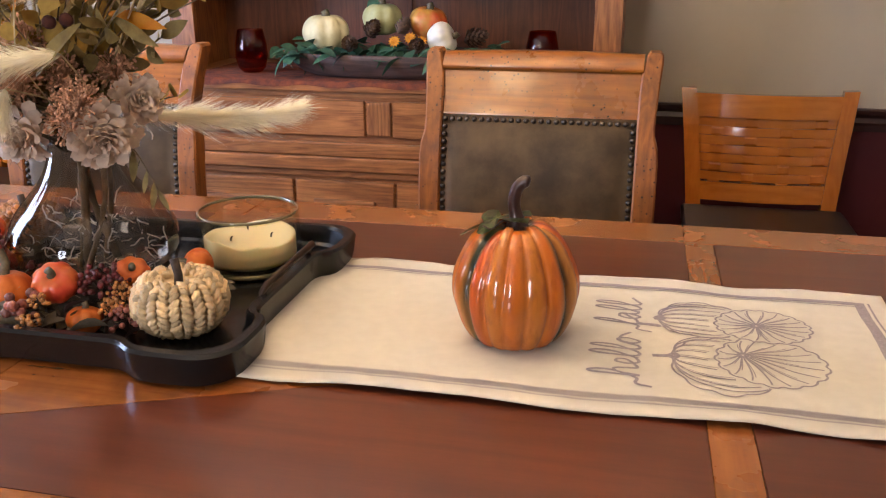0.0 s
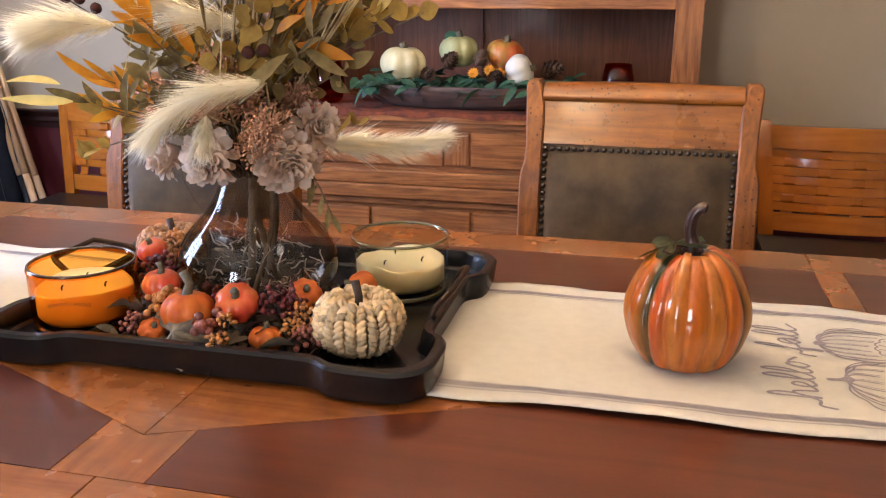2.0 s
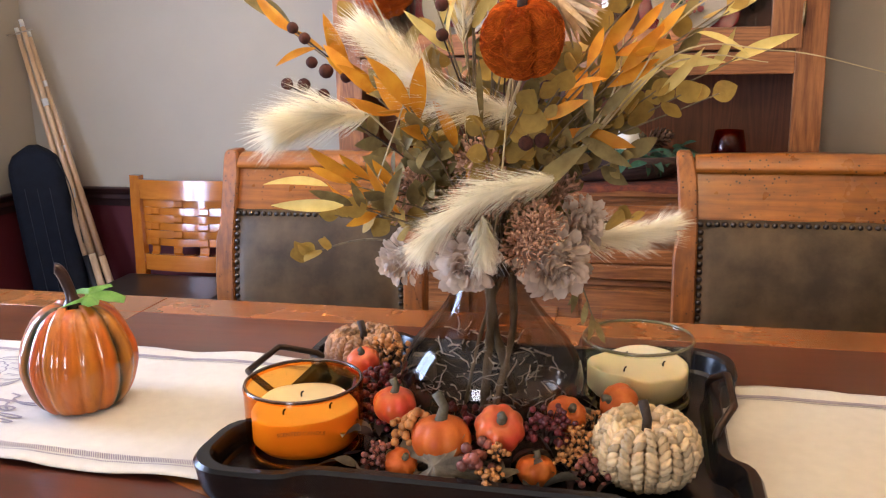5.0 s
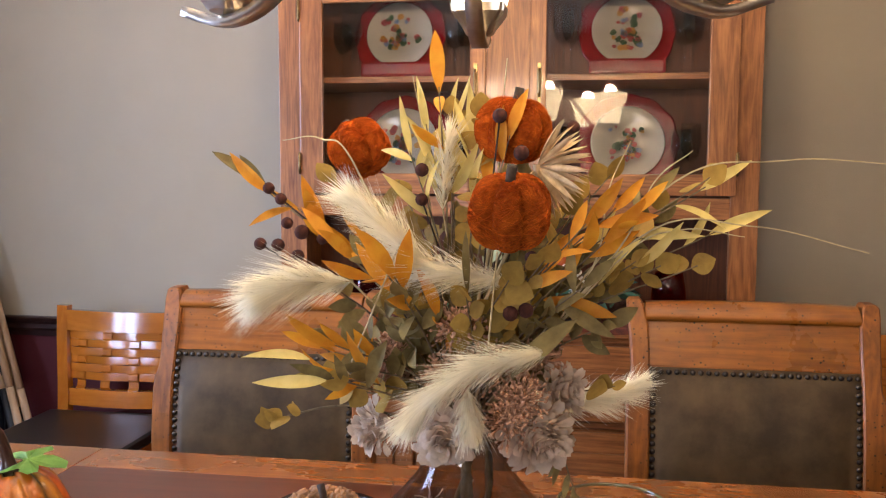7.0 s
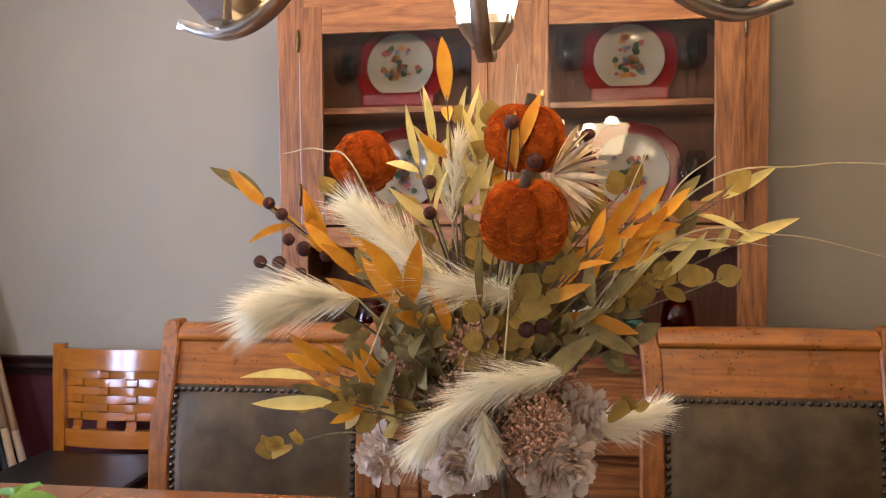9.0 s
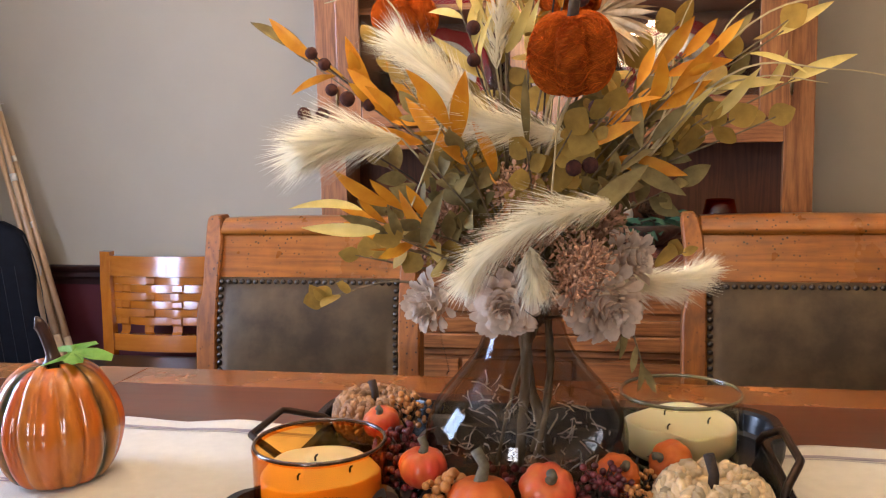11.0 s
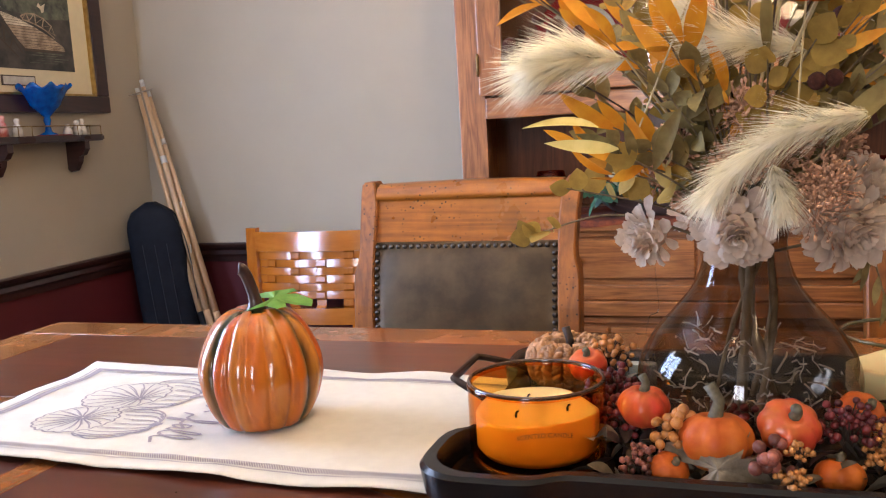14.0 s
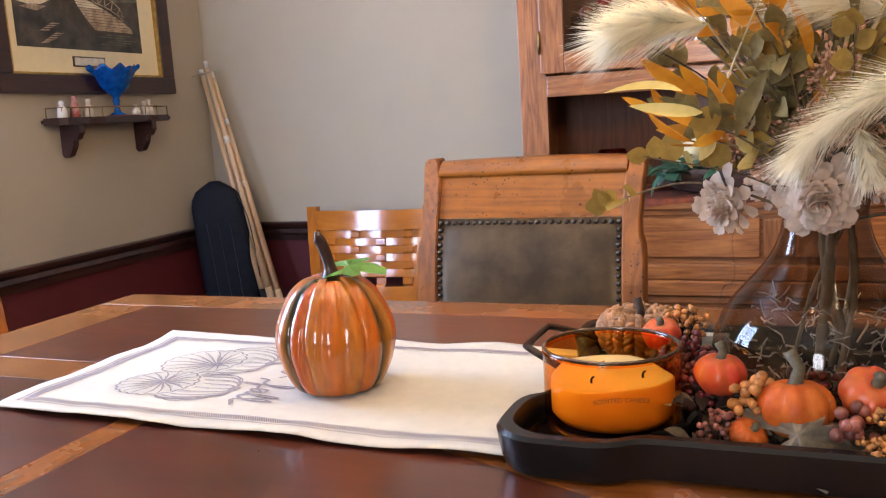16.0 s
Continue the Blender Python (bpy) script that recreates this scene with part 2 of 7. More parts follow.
def prism(bm, outline, z0, z1):
    low = [bm.verts.new((x, y, z0)) for x, y in outline]
    top = [bm.verts.new((x, y, z1)) for x, y in outline]
    bm.faces.new(low[::-1])
    bm.faces.new(top)
    n = len(outline)
    for k in range(n):
        bm.faces.new((low[k], low[(k + 1) % n], top[(k + 1) % n], top[k]))
    return bm


def spline(points, n):
    """Points along a smooth curve through the given ones."""
    P = [Vector(p) for p in points]
    P = [2 * P[0] - P[1]] + P + [2 * P[-1] - P[-2]]
    out = []
    for i in range(1, len(P) - 2):
        for k in range(n):
            s = k / n
            a, b, c, d = P[i - 1:i + 3]
            out.append(0.5 * (2 * b + (c - a) * s + (2 * a - 5 * b + 4 * c - d) * s * s + (3 * b - a - 3 * c + d) * s ** 3))
    return out + [P[-2]]


# ---- room ----
RAIL = 0.715


def structure(name, bm, mat, label="", parent=None):
    return tagged(part(name, bm, mat, parent, label), kind="structure") if parent is None else part(name, bm, mat, parent, label)


bm = one_box(XL - 0.2, XR + 0.2, YB - 0.2, YF + 0.2, -0.1, 0)
floor = structure("floor", bm, M["floor"], "brown wooden floor under the dining table")
for i in range(40):
    y = YB + 0.131 * i
    if y < YF:
        part("plank", one_box(XL, XR, y + 0.001, min(y + 0.130, YF), 0.001, 0.012, bevel=0.001, seg=1), M["floor"], floor)
structure("ceiling", one_box(XL - 0.2, XR + 0.2, YB - 0.2, YF + 0.2, H, H + 0.1), M["white"], "plain white ceiling")


def wall(name, along, at, a0, a1, thick, hole=None, label=""):
    """A wall with red paint under the rail and tan above it; hole: (a0, a1, z0, z1)."""
    for tone, z0, z1 in (("red", 0, RAIL - 0.07), ("paint", RAIL - 0.07, H)):
        bm = bmesh.new()
        spans = [(a0, a1, z0, z1)]
        if hole and tone == "paint":
            h0, h1, hz0, hz1 = hole
            spans = [(a0, h0, z0, z1), (h1, a1, z0, z1), (h0, h1, z0, hz0), (h0, h1, hz1, z1)]
        for s0, s1, t0, t1 in spans:
            lo, hi = sorted((at, at + thick))
            if along == "x":
                box(bm, s0, s1, lo, hi, t0, t1)
            else:
                box(bm, lo, hi, s0, s1, t0, t1)
        structure(name, bm, M[tone], label + (" painted dark red below the rail" if tone == "red" else " painted tan above the rail"))


wall("wall_north", "x", YF, XL - 0.2, XR + 0.2, 0.2, label="wall behind the hutch")
wall("wall_west", "y", XL, YB, YF, -0.2, hole=(-0.35, 0.55, 0.78, 2.1), label="side wall")
# the hole in this unseen wall is made for the fill lamp
wall("wall_south", "x", YB, XL - 0.2, XR + 0.2, -0.2, hole=(-0.97, -0.33, 0.75, 2.05), label="end wall")
wall("wall_east", "y", XR, YB, YF, 0.2, label="side wall")


def rail_profile(bm, along, at, sign, a0, a1):
    prof = [(0, RAIL - 0.075), (0.012, RAIL - 0.075), (0.014, RAIL - 0.055), (0.02, RAIL - 0.045), (0.012, RAIL - 0.03), (0.026, RAIL - 0.016), (0.03, RAIL - 0.004), (0.022, RAIL), (0, RAIL)]
    rows = []
    for a in (a0, a1):
        rows.append([bm.verts.new((a, at + sign * d, z) if along == "x" else (at + sign * d, a, z)) for d, z in prof])
    n = len(prof)
    for k in range(n):
        bm.faces.new((rows[0][k], rows[0][(k + 1) % n], rows[1][(k + 1) % n], rows[1][k]))
    bm.faces.new(rows[0][::-1])
    bm.faces.new(rows[1])
    return bm


structure("chair_rail", rail_profile(bmesh.new(), "x", YF - 0.002, -1, XL + 0.033, XR), M["trim"], "dark stained moulded chair rail on the wall")
structure("chair_rail", rail_profile(bmesh.new(), "y", XL + 0.002, 1, YB, YF), M["trim_y"], "dark stained moulded chair rail on the side wall")


def window(name, m, w, h):
    win = tagged(new(name), "unseen white framed window with a clear pane", "window", kind="structure")
    win.matrix_basis = m
    for a in ((-w / 2, w / 2, 0, 0.05), (-w / 2, w / 2, h - 0.05, h)):
        part("window_frame", one_box(a[0], a[1], -0.04, 0.04, a[2], a[3], bevel=0.004), M["white"], win)
    for x in (-w / 2, 0 - 0.02, w / 2 - 0.04):
        part("window_frame", one_box(x, x + 0.04, -0.035, 0.035, 0.05, h - 0.05, bevel=0.004), M["white"], win)
    return win


window("window_1", pose(XL - 0.02, 0.1, 0.78, 0, 0, 90), 0.9, 1.32)
# invented window, only there to hold the fill lamp
window("unseen_fill_window", pose(-0.65, YB - 0.02, 0.75), 0.64, 1.3)

# ---- dining table ----
TX0, TX1, TY0, TY1, TZ = -1.53, 1.22, -0.53, 0.485, 0.76
CX = -0.155


def build_table():
    t = thing("dining_table", "large glossy reddish-brown dining table with light inlaid border", "table", pose(0, 0, 0))
    part("tabletop", one_box(TX0, TX1, TY0, TY1, TZ - 0.045, TZ - 0.004, bevel=0.004), M["table_light"], t)
    part("apron", one_box(TX0 + 0.1, TX1 - 0.1, TY0 + 0.1, TY1 - 0.1, TZ - 0.14, TZ - 0.045), M["table_light"], t)
    for x in (TX0 + 0.16, TX1 - 0.16):
        for y in (TY0 + 0.14, TY1 - 0.14):
            bm = bmesh.new()
            lathe(bm, [(0, 0), (0.035, 0), (0.04, 0.02), (0.03, 0.06), (0.05, 0.2), (0.055, 0.35), (0.04, 0.5), (0.055, 0.55), (0.055, 0.7), (0, 0.7)], 20, centre=(x, y, 0))
            part("leg", bm, M["chair_z"], t, smooth=True)
    bw = 0.098

    def piece(outline, mat, name="inlay", z=TZ, label=""):
        bm = bmesh.new()
        prism(bm, outline, z - 0.006, z)
        return part(name, bm, M[mat], t, label)

    def rect(x0, x1, y0, y1, mat, name="plank", z=TZ):
        bm = bmesh.new()
        box(bm, x0, x1, y0, y1, TZ - 0.006, z, bevel=0.0008, seg=1)
        return part(name, bm, M[mat], t)

    g = 0.0006
    bands = ((-0.968, -0.926), (0.615, 0.659))
    seams = [TX0, -1.285, -0.926, CX, 0.615, 0.975, TX1]
    for a, b in zip(seams, seams[1:]):
        rect(a + g, b - g, TY1 - bw, TY1 - g, "table_light", "border_plank")
        rect(a + g, b - g, TY0 + g, TY0 + bw, "table_light", "border_plank")
    y0, y1 = TY0 + bw + g, TY1 - bw - g
    ym = (TY0 + TY1) / 2
    for a, b in bands:
        rect(a, b, y0, y1, "table_light_y", "cross_band")
    rect(TX0 + g, TX0 + 0.13, y0, y1, "table_light_y", "border_plank")
    rect(TX1 - 0.13, TX1 - g, y0, y1, "table_light_y", "border_plank")
    # end fields with a light middle strip
    for a, b in ((TX0 + 0.13 + g, -0.968 - g), (0.659 + g, TX1 - 0.13 - g)):
        rect(a, b, y0, ym - 0.045, "table_dark", "veneer")
        rect(a, b, ym + 0.045, y1, "table_dark_b", "veneer")
        rect(a, b, ym - 0.045 + g, ym + 0.045 - g, "table_light", "inlay")
    # middle field: a light diamond between dark corner veneers
    xl, xr, yd = bands[0][1] + g, bands[1][0] - g, 0.326
    for sx in (-1, 1):
        xe = xl if sx < 0 else xr
        for sy in (-1, 1):
            ye = y0 if sy < 0 else y1
            tip = (CX, ym + sy * yd)
            piece([(xe, ym), (xe, ye), (CX + sx * 0.052, ye), (CX + sx * 0.052, ym + sy * (yd - 0.022))], "table_dark" if sx * sy > 0 else "table_dark_b", "veneer")
        piece([(xe, ym + 0.001), (CX + sx * 0.052, ym + (yd - 0.023)), (CX + sx * g, ym + yd), (CX + sx * g, ym + 0.001)], "table_light", "inlay")
        piece([(xe, ym - 0.001), (CX + sx * 0.052, ym - (yd - 0.023)), (CX + sx * g, ym - yd), (CX + sx * g, ym - 0.001)], "table_light", "inlay")
    for sy in (-1, 1):
        ye = y0 if sy < 0 else y1
        piece([(CX - 0.051, ym + sy * (yd - 0.021)), (CX, ym + sy * (yd + 0.002)), (CX + 0.051, ym + sy * (yd - 0.021)), (CX + 0.051, ye), (CX - 0.051, ye)], "table_light_y", "inlay")
    return t


build_table()

# ---- leather-backed dining chairs ----


def slope(z):
    """The back stands upright at the seat and curls away towards its top."""
    return 0.75 * max(z - 0.6, 0) ** 2.2 - 0.05 * max(0.45 - z, 0)


def lean(bm):
    for v in bm.verts:
        v.co.y += slope(v.co.z)
    return bm


def build_chair():
    c = thing("dining_chair", "distressed brown wooden dining chair, olive leather back with nailheads", "chair", group="leather-backed dining chairs")
    for s in (-1, 1):
        bm = bmesh.new()
        rows = [(0.30, 0.213, 0.260), (0.45, 0.213, 0.2605), (0.60, 0.213, 0.261), (0.66, 0.213, 0.262), (0.72, 0.213, 0.262), (0.775, 0.213, 0.262), (0.80, 0.213, 0.260), (0.825, 0.213, 0.2525), (0.85, 0.213, 0.251), (0.885, 0.213, 0.253), (0.92, 0.214, 0.255), (0.95, 0.216, 0.2575), (0.975, 0.222, 0.260), (0.992, 0.226, 0.260), (0.999, 0.232, 0.254)]
        rings = []
        for z, xi, xo in rows:
            e = 0.004
            rings.append([bm.verts.new((s * x, y, z)) for x, y in ((xi, -0.014 + e), (xi + e, -0.014), (xo - e, -0.014), (xo, -0.014 + e), (xo, 0.034), (xi, 0.034))])
        for a, b in zip(rings, rings[1:]):
            for k in range(6):
                bm.faces.new((a[k], a[(k + 1) % 6], b[(k + 1) % 6], b[k]))
        bm.faces.new(rings[0][::-1])
        bm.faces.new(rings[-1])
        part("stile", lean(bm), M["chair_z"], c)
    # crest rail, rounded over, and the board under it
    bm = bmesh.new()
    rows = []
    for i in range(13):
        x = -0.22 + 0.44 * i / 12
        up = 0.004 * (1 - (x / 0.22) ** 2)
        ring = [(0.0, 0.956), (-0.012, 0.958), (-0.016, 0.968), (-0.012, 0.984), (0.0, 0.992 + up), (0.02, 0.993 + up), (0.03, 0.985), (0.03, 0.956)]
        rows.append([bm.verts.new((x, y, z)) for y, z in ring])
    for a, b in zip(rows, rows[1:]):
        for k in range(8):
            bm.faces.new((a[k], a[(k + 1) % 8], b[(k + 1) % 8], b[k]))
    part("crest_rail", lean(bm), M["chair"], c, smooth=True)
    part("back_board", lean(one_box(-0.218, 0.218, -0.003, 0.02, 0.862, 0.957, bevel=0.003)), M["chair"], c)
    # padded leather
    bm = bmesh.new()
    nx, nz = 14, 12
    g = [[bm.verts.new((-0.2125 + 0.425 * i / nx, -0.004 - 0.016 * (1 - (2 * i / nx - 1) ** 6) * (1 - (2 * k / nz - 1) ** 6), 0.52 + 0.342 * k / nz)) for k in range(nz + 1)] for i in range(nx + 1)]
    for i in range(nx):
        for k in range(nz):
            bm.faces.new((g[i][k], g[i + 1][k], g[i + 1][k + 1], g[i][k + 1]))
    back = bmesh.ops.solidify(bm, geom=bm.faces[:], thickness=0.02)
    part("leather_back", lean(bm), M["leather"], c, "worn olive-brown leather back", smooth=True)
    # nailheads
    bm = bmesh.new()
    lathe(bm, [(0.0062, 0), (0.0058, 0.002), (0.004, 0.0038), (0, 0.0046)], 10)
    spots = [(-0.2065 + 0.413 * i / 25, 0.853) for i in range(26)] + [(s * 0.2065, 0.853 - 0.0165 * i) for s in (-1, 1) for i in range(1, 16)]
    first = None
    for x, z in spots:
        m = pose(x, slope(z) - 0.0075, z, 90 - math.degrees(math.atan(1.65 * max(z - 0.6, 0) ** 1.2)))
        if first is None:
            first = part("nailhead", bm, M["nail"], c, smooth=True, m=m)
        else:
            again("nailhead", first, c, m)
    part("lower_rail", lean(one_box(-0.218, 0.218, 0.0, 0.03, 0.47, 0.525, bevel=0.004)), M["chair"], c)
    part("seat", one_box(-0.25, 0.25, -0.44, 0.01, 0.40, 0.475, bevel=0.02, seg=3), M["leather"], c)
    part("seat_frame", one_box(-0.245, 0.245, -0.43, 0.02, 0.35, 0.40, bevel=0.004), M["chair"], c)
    for x in (-0.22, 0.22):
        part("leg", one_box(x - 0.025, x + 0.025, -0.42, -0.37, 0, 0.36, bevel=0.004), M["chair_z"], c)
        part("leg", one_box(x - 0.022, x + 0.022, -0.03, 0.015, 0, 0.36, bevel=0.004), M["chair_z"], c)
    return c


CHAIR_Y = 0.858
chair = build_chair()
chair.matrix_basis = pose(0.314, CHAIR_Y, 0)
copy_thing(chair, pose(-0.761, CHAIR_Y, 0))

# ---- woven-back chairs ----


def build_woven(label, gap=None):
    """A chair with a basket-woven back; gap: the row of the weave that is left open."""
    c = thing("side_chair", label, "chair", group="woven-back side chairs")
    tilt = 0.16

    def back(bm):
        for v in bm.verts:
            v.co.y += tilt * (v.co.z - 0.4) - 0.035 * (1 - (v.co.x / 0.25) ** 2) + 0.02
        return bm
    for s in (-1, 1):
        bm = bmesh.new()
        rows = []
        for i in range(15):
            z = 0.02 + (0.795 - 0.02) * i / 14
            f = max(0, (z - 0.38) / 0.41)
            xo = 0.222 + 0.04 * f ** 1.3
            w = 0.046 if z > 0.35 else 0.036
            y = -0.02 + 0.03 * max(0, f - 0.75)
            rows.append([bm.verts.new((s * xo, y, z)), bm.verts.new((s * (xo - w), y, z)), bm.verts.new((s * (xo - w), y + 0.032, z)), bm.verts.new((s * xo, y + 0.032, z))])
        for a, b in zip(rows, rows[1:]):
            for k in range(4):
                bm.faces.new((a[k], a[(k + 1) % 4], b[(k + 1) % 4], b[k]))
        bm.faces.new(rows[0])
        bm.faces.new(rows[-1][::-1])
        bmesh.ops.bevel(bm, geom=[e for e in bm.edges if e.calc_face_angle(0) > 0.9], offset=0.005, segments=2, affect='EDGES')
        part("back_post", back(bm), M["honey_z"], c)

    def slat(name, z0, z1, y0, th, x0=-0.215, x1=0.215, weave=None, mat="honey"):
        bm = bmesh.new()
        rows = []
        for i in range(25):
            x = x0 + (x1 - x0) * i / 24
            y = y0 + (weave(x) if weave else 0)
            rows.append([bm.verts.new((x, y, z0)), bm.verts.new((x, y - 0.0002, (z0 + z1) / 2)), bm.verts.new((x, y, z1)), bm.verts.new((x, y + th, z1)), bm.verts.new((x, y + th, z0))])
        for a, b in zip(rows, rows[1:]):
            for k in range(5):
                bm.faces.new((a[k], a[(k + 1) % 5], b[(k + 1) % 5], b[k]))
        bm.faces.new(rows[0])
        bm.faces.new(rows[-1][::-1])
        ob = part(name, back(bm), M[mat], c, smooth=True)
        ob.data.set_sharp_from_angle(angle=0.6)
        return ob
    slat("top_rail", 0.712, 0.782, -0.014, 0.026, -0.225, 0.225)
    slat("lower_rail", 0.455, 0.512, -0.012, 0.024)
    cols = [-0.145, -0.045, 0.058, 0.16]
    n = 7
    for k in range(n):
        if k == gap:
            continue
        z = 0.516 + 0.0278 * k

        def over(x, k=k):
            d = 0.0
            for j, cx in enumerate(cols):
                sgn = 1 if (j + k) % 2 else -1
                d += sgn * 0.0036 * math.exp(-((x - cx) / 0.034) ** 2)
            return d
        slat("woven_slat", z, z + 0.0265, 0.0, 0.004, weave=over)
    for j, cx in enumerate(cols):
        bm = bmesh.new()
        rows = []
        for i in range(57):
            z = 0.505 + 0.212 * i / 56
            k = (z - 0.516) / 0.0278 - 0.5
            d = 0.0048 * max(-1, min(1, 2.2 * math.cos(math.pi * (k + j))))
            rows.append([bm.verts.new((cx - 0.0175, d + 0.0, z)), bm.verts.new((cx + 0.0175, d + 0.0, z)), bm.verts.new((cx + 0.0175, d + 0.003, z)), bm.verts.new((cx - 0.0175, d + 0.003, z))])
        for a, b in zip(rows, rows[1:]):
            for q in range(4):
                bm.faces.new((a[q], a[(q + 1) % 4], b[(q + 1) % 4], b[q]))
        part("woven_slat", back(bm), M["honey_z"], c)
    part("seat", one_box(-0.24, 0.24, -0.43, -0.02, 0.405, 0.445, bevel=0.018, seg=3), M["seat"], c, "dark padded seat")
    part("seat_frame", one_box(-0.235, 0.235, -0.42, 0.0, 0.36, 0.405, bevel=0.004), M["honey"], c)
    for x in (-0.21, 0.21):
        part("leg", one_box(x - 0.02, x + 0.02, -0.41, -0.37, 0, 0.36, bevel=0.004), M["honey_z"], c)
    return c


woven = build_woven("honey-coloured wooden chair with woven slat back and dark seat")
woven.matrix_basis = pose(0.92, 1.775, 0)
copy_thing(woven, pose(-1.60, 0.012, 0, 0, 0, 90))
build_woven("honey-coloured wooden chair, woven slat back with an open row", 0).matrix_basis = pose(-1.63, 1.76, 0)

# ---- oak hutch ----
HX0, HX1, HY, HB = -0.99, 0.466, 1.66, 1.53
CT = 0.83


def build_hutch():
    h = thing("china_hutch", "oak china hutch with glass doors, open niche and drawers", "cabinet")
    z1 = 2.08
    for x in (HX0, HX1 - 0.02):
        part("side_panel", one_box(x, x + 0.02, HY + 0.004, YF - 0.005, CT, z1), M["oak_z"], h)
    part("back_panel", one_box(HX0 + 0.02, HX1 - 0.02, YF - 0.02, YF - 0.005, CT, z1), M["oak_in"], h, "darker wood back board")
    part("top_board", one_box(HX0 - 0.03, HX1 + 0.03, HY - 0.04, YF - 0.005, z1, z1 + 0.05, bevel=0.01), M["oak"], h)
    part("cornice", one_box(HX0 - 0.015, HX1 + 0.015, HY - 0.02, HY + 0.05, z1 - 0.06, z1, bevel=0.008), M["oak"], h)
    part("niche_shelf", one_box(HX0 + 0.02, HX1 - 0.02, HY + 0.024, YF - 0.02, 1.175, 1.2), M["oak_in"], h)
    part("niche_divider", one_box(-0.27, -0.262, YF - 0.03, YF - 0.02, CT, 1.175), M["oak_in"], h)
    part("shelf", one_box(HX0 + 0.022, HX1 - 0.022, HY + 0.05, YF - 0.02, 1.553, 1.572, bevel=0.002), M["oak"], h)
    f0, f1 = HY - 0.001, HY + 0.022
    part("face_stile", one_box(HX0, -0.905, f0, f1, CT, z1 - 0.06, bevel=0.002), M["oak_z"], h)
    part("face_stile", one_box(0.385, HX1, f0, f1, CT, z1 - 0.06, bevel=0.002), M["oak_z"], h)
    part("face_stile", one_box(-0.345, -0.198, f0, f1, 1.2, 1.86, bevel=0.002), M["oak_z"], h)
    part("face_rail", one_box(-0.905, 0.385, f0, f1, 1.137, 1.2, bevel=0.004), M["oak"], h)
    part("face_rail", one_box(-0.905, 0.385, f0, f1, 1.86, z1 - 0.06, bevel=0.004), M["oak"], h)

    def door(x0, x1, gx0, gx1):
        d = thing("door", "", "")
        d.parent = h
        for k in ("label", "category"):
            if k in d:
                del d[k]
        y0, y1 = HY - 0.02, HY - 0.002
        z0, z2, g0, g1 = 1.207, 1.872, 1.27, 1.79
        part("door_stile", one_box(x0, gx0, y0, y1, z0, z2, bevel=0.004), M["oak_z"], d)
        part("door_stile", one_box(gx1, x1, y0, y1, z0, z2, bevel=0.004), M["oak_z"], d)
        part("door_rail", one_box(gx0 + 0.0005, gx1 - 0.0005, y0 + 0.001, y1, z0, g0, bevel=0.004), M["oak"], d)
        part("door_rail", one_box(gx0 + 0.0005, gx1 - 0.0005, y0 + 0.001, y1, g1, z2, bevel=0.004), M["oak"], d)
        pane = part("pane", one_box(gx0, gx1, HY - 0.012, HY - 0.009, g0, g1), M["clear"], d, "clear glass pane")
        pane.visible_shadow = False
        hx = x0 if x0 < -0.5 else x1
        for z in (1.30, 1.77):
            bm = bmesh.new()
            lathe(bm, [(0, -0.035), (0.003, -0.034), (0.0035, -0.028), (0.005, -0.026), (0.005, 0.026), (0.0035, 0.028), (0.003, 0.034), (0, 0.035)], 10, centre=(hx, y0 - 0.004, z))
            part("hinge", bm, M["brass"], d, "small aged brass hinge", smooth=True)
        px = x1 - 0.03 if x0 < -0.5 else x0 + 0.03
        bm = one_box(px - 0.007, px + 0.007, y0 - 0.004, y0, 1.48, 1.6, bevel=0.003)
        tube(bm, [(px, y0 - 0.004, 1.50), (px, y0 - 0.02, 1.51), (px, y0 - 0.022, 1.54), (px, y0 - 0.02, 1.57), (px, y0 - 0.004, 1.58)], 0.004, 8)
        part("handle", bm, M["brass"], d, "aged brass pull")
    door(-0.918, -0.337, -0.844, -0.385)
    door(-0.206, 0.398, -0.156, 0.314)
    # base
    b0 = HB
    part("counter", one_box(HX0 - 0.02, HX1 + 0.02, b0 - 0.03, YF - 0.005, CT - 0.028, CT, bevel=0.008, seg=3), M["oak"], h)
    part("base_body", one_box(HX0, HX1, b0, YF - 0.006, 0.08, CT - 0.028), M["oak"], h)
    part("plinth", one_box(HX0 + 0.02, HX1 - 0.02, b0 + 0.03, YF - 0.01, 0, 0.08), M["oak"], h)
    part("moulding", one_box(HX0 - 0.008, HX1 + 0.008, b0 - 0.012, b0, CT - 0.045, CT - 0.029, bevel=0.004), M["oak"], h)

    def knob(x, z, parent, y):
        bm = bmesh.new()
        lathe(bm, [(0, 0.02), (0.008, 0.019), (0.012, 0.014), (0.01, 0.008), (0.005, 0.005), (0.006, 0), (0, 0)], 14)
        part("knob", bm, M["brass"], parent, "round brass knob", smooth=True, m=pose(x, y, z, 90))

    def drawer(x0, x1, z0, z2, knobs):
        bm = one_box(x0, x1, b0 - 0.016, b0 - 0.001, z0, z2, bevel=0.006, seg=3)
        d = part("drawer_front", bm, M["oak"], h)
        for x in knobs:
            knob(x, (z0 + z2) / 2, d, b0 - 0.016)
    drawer(-0.95, -0.287, 0.664, 0.775, (-0.62,))
    drawer(-0.197, 0.43, 0.664, 0.775, (0.12,))
    part("block", one_box(-0.28, -0.204, b0 - 0.014, b0 - 0.001, 0.668, 0.772, bevel=0.006), M["oak_z"], h)
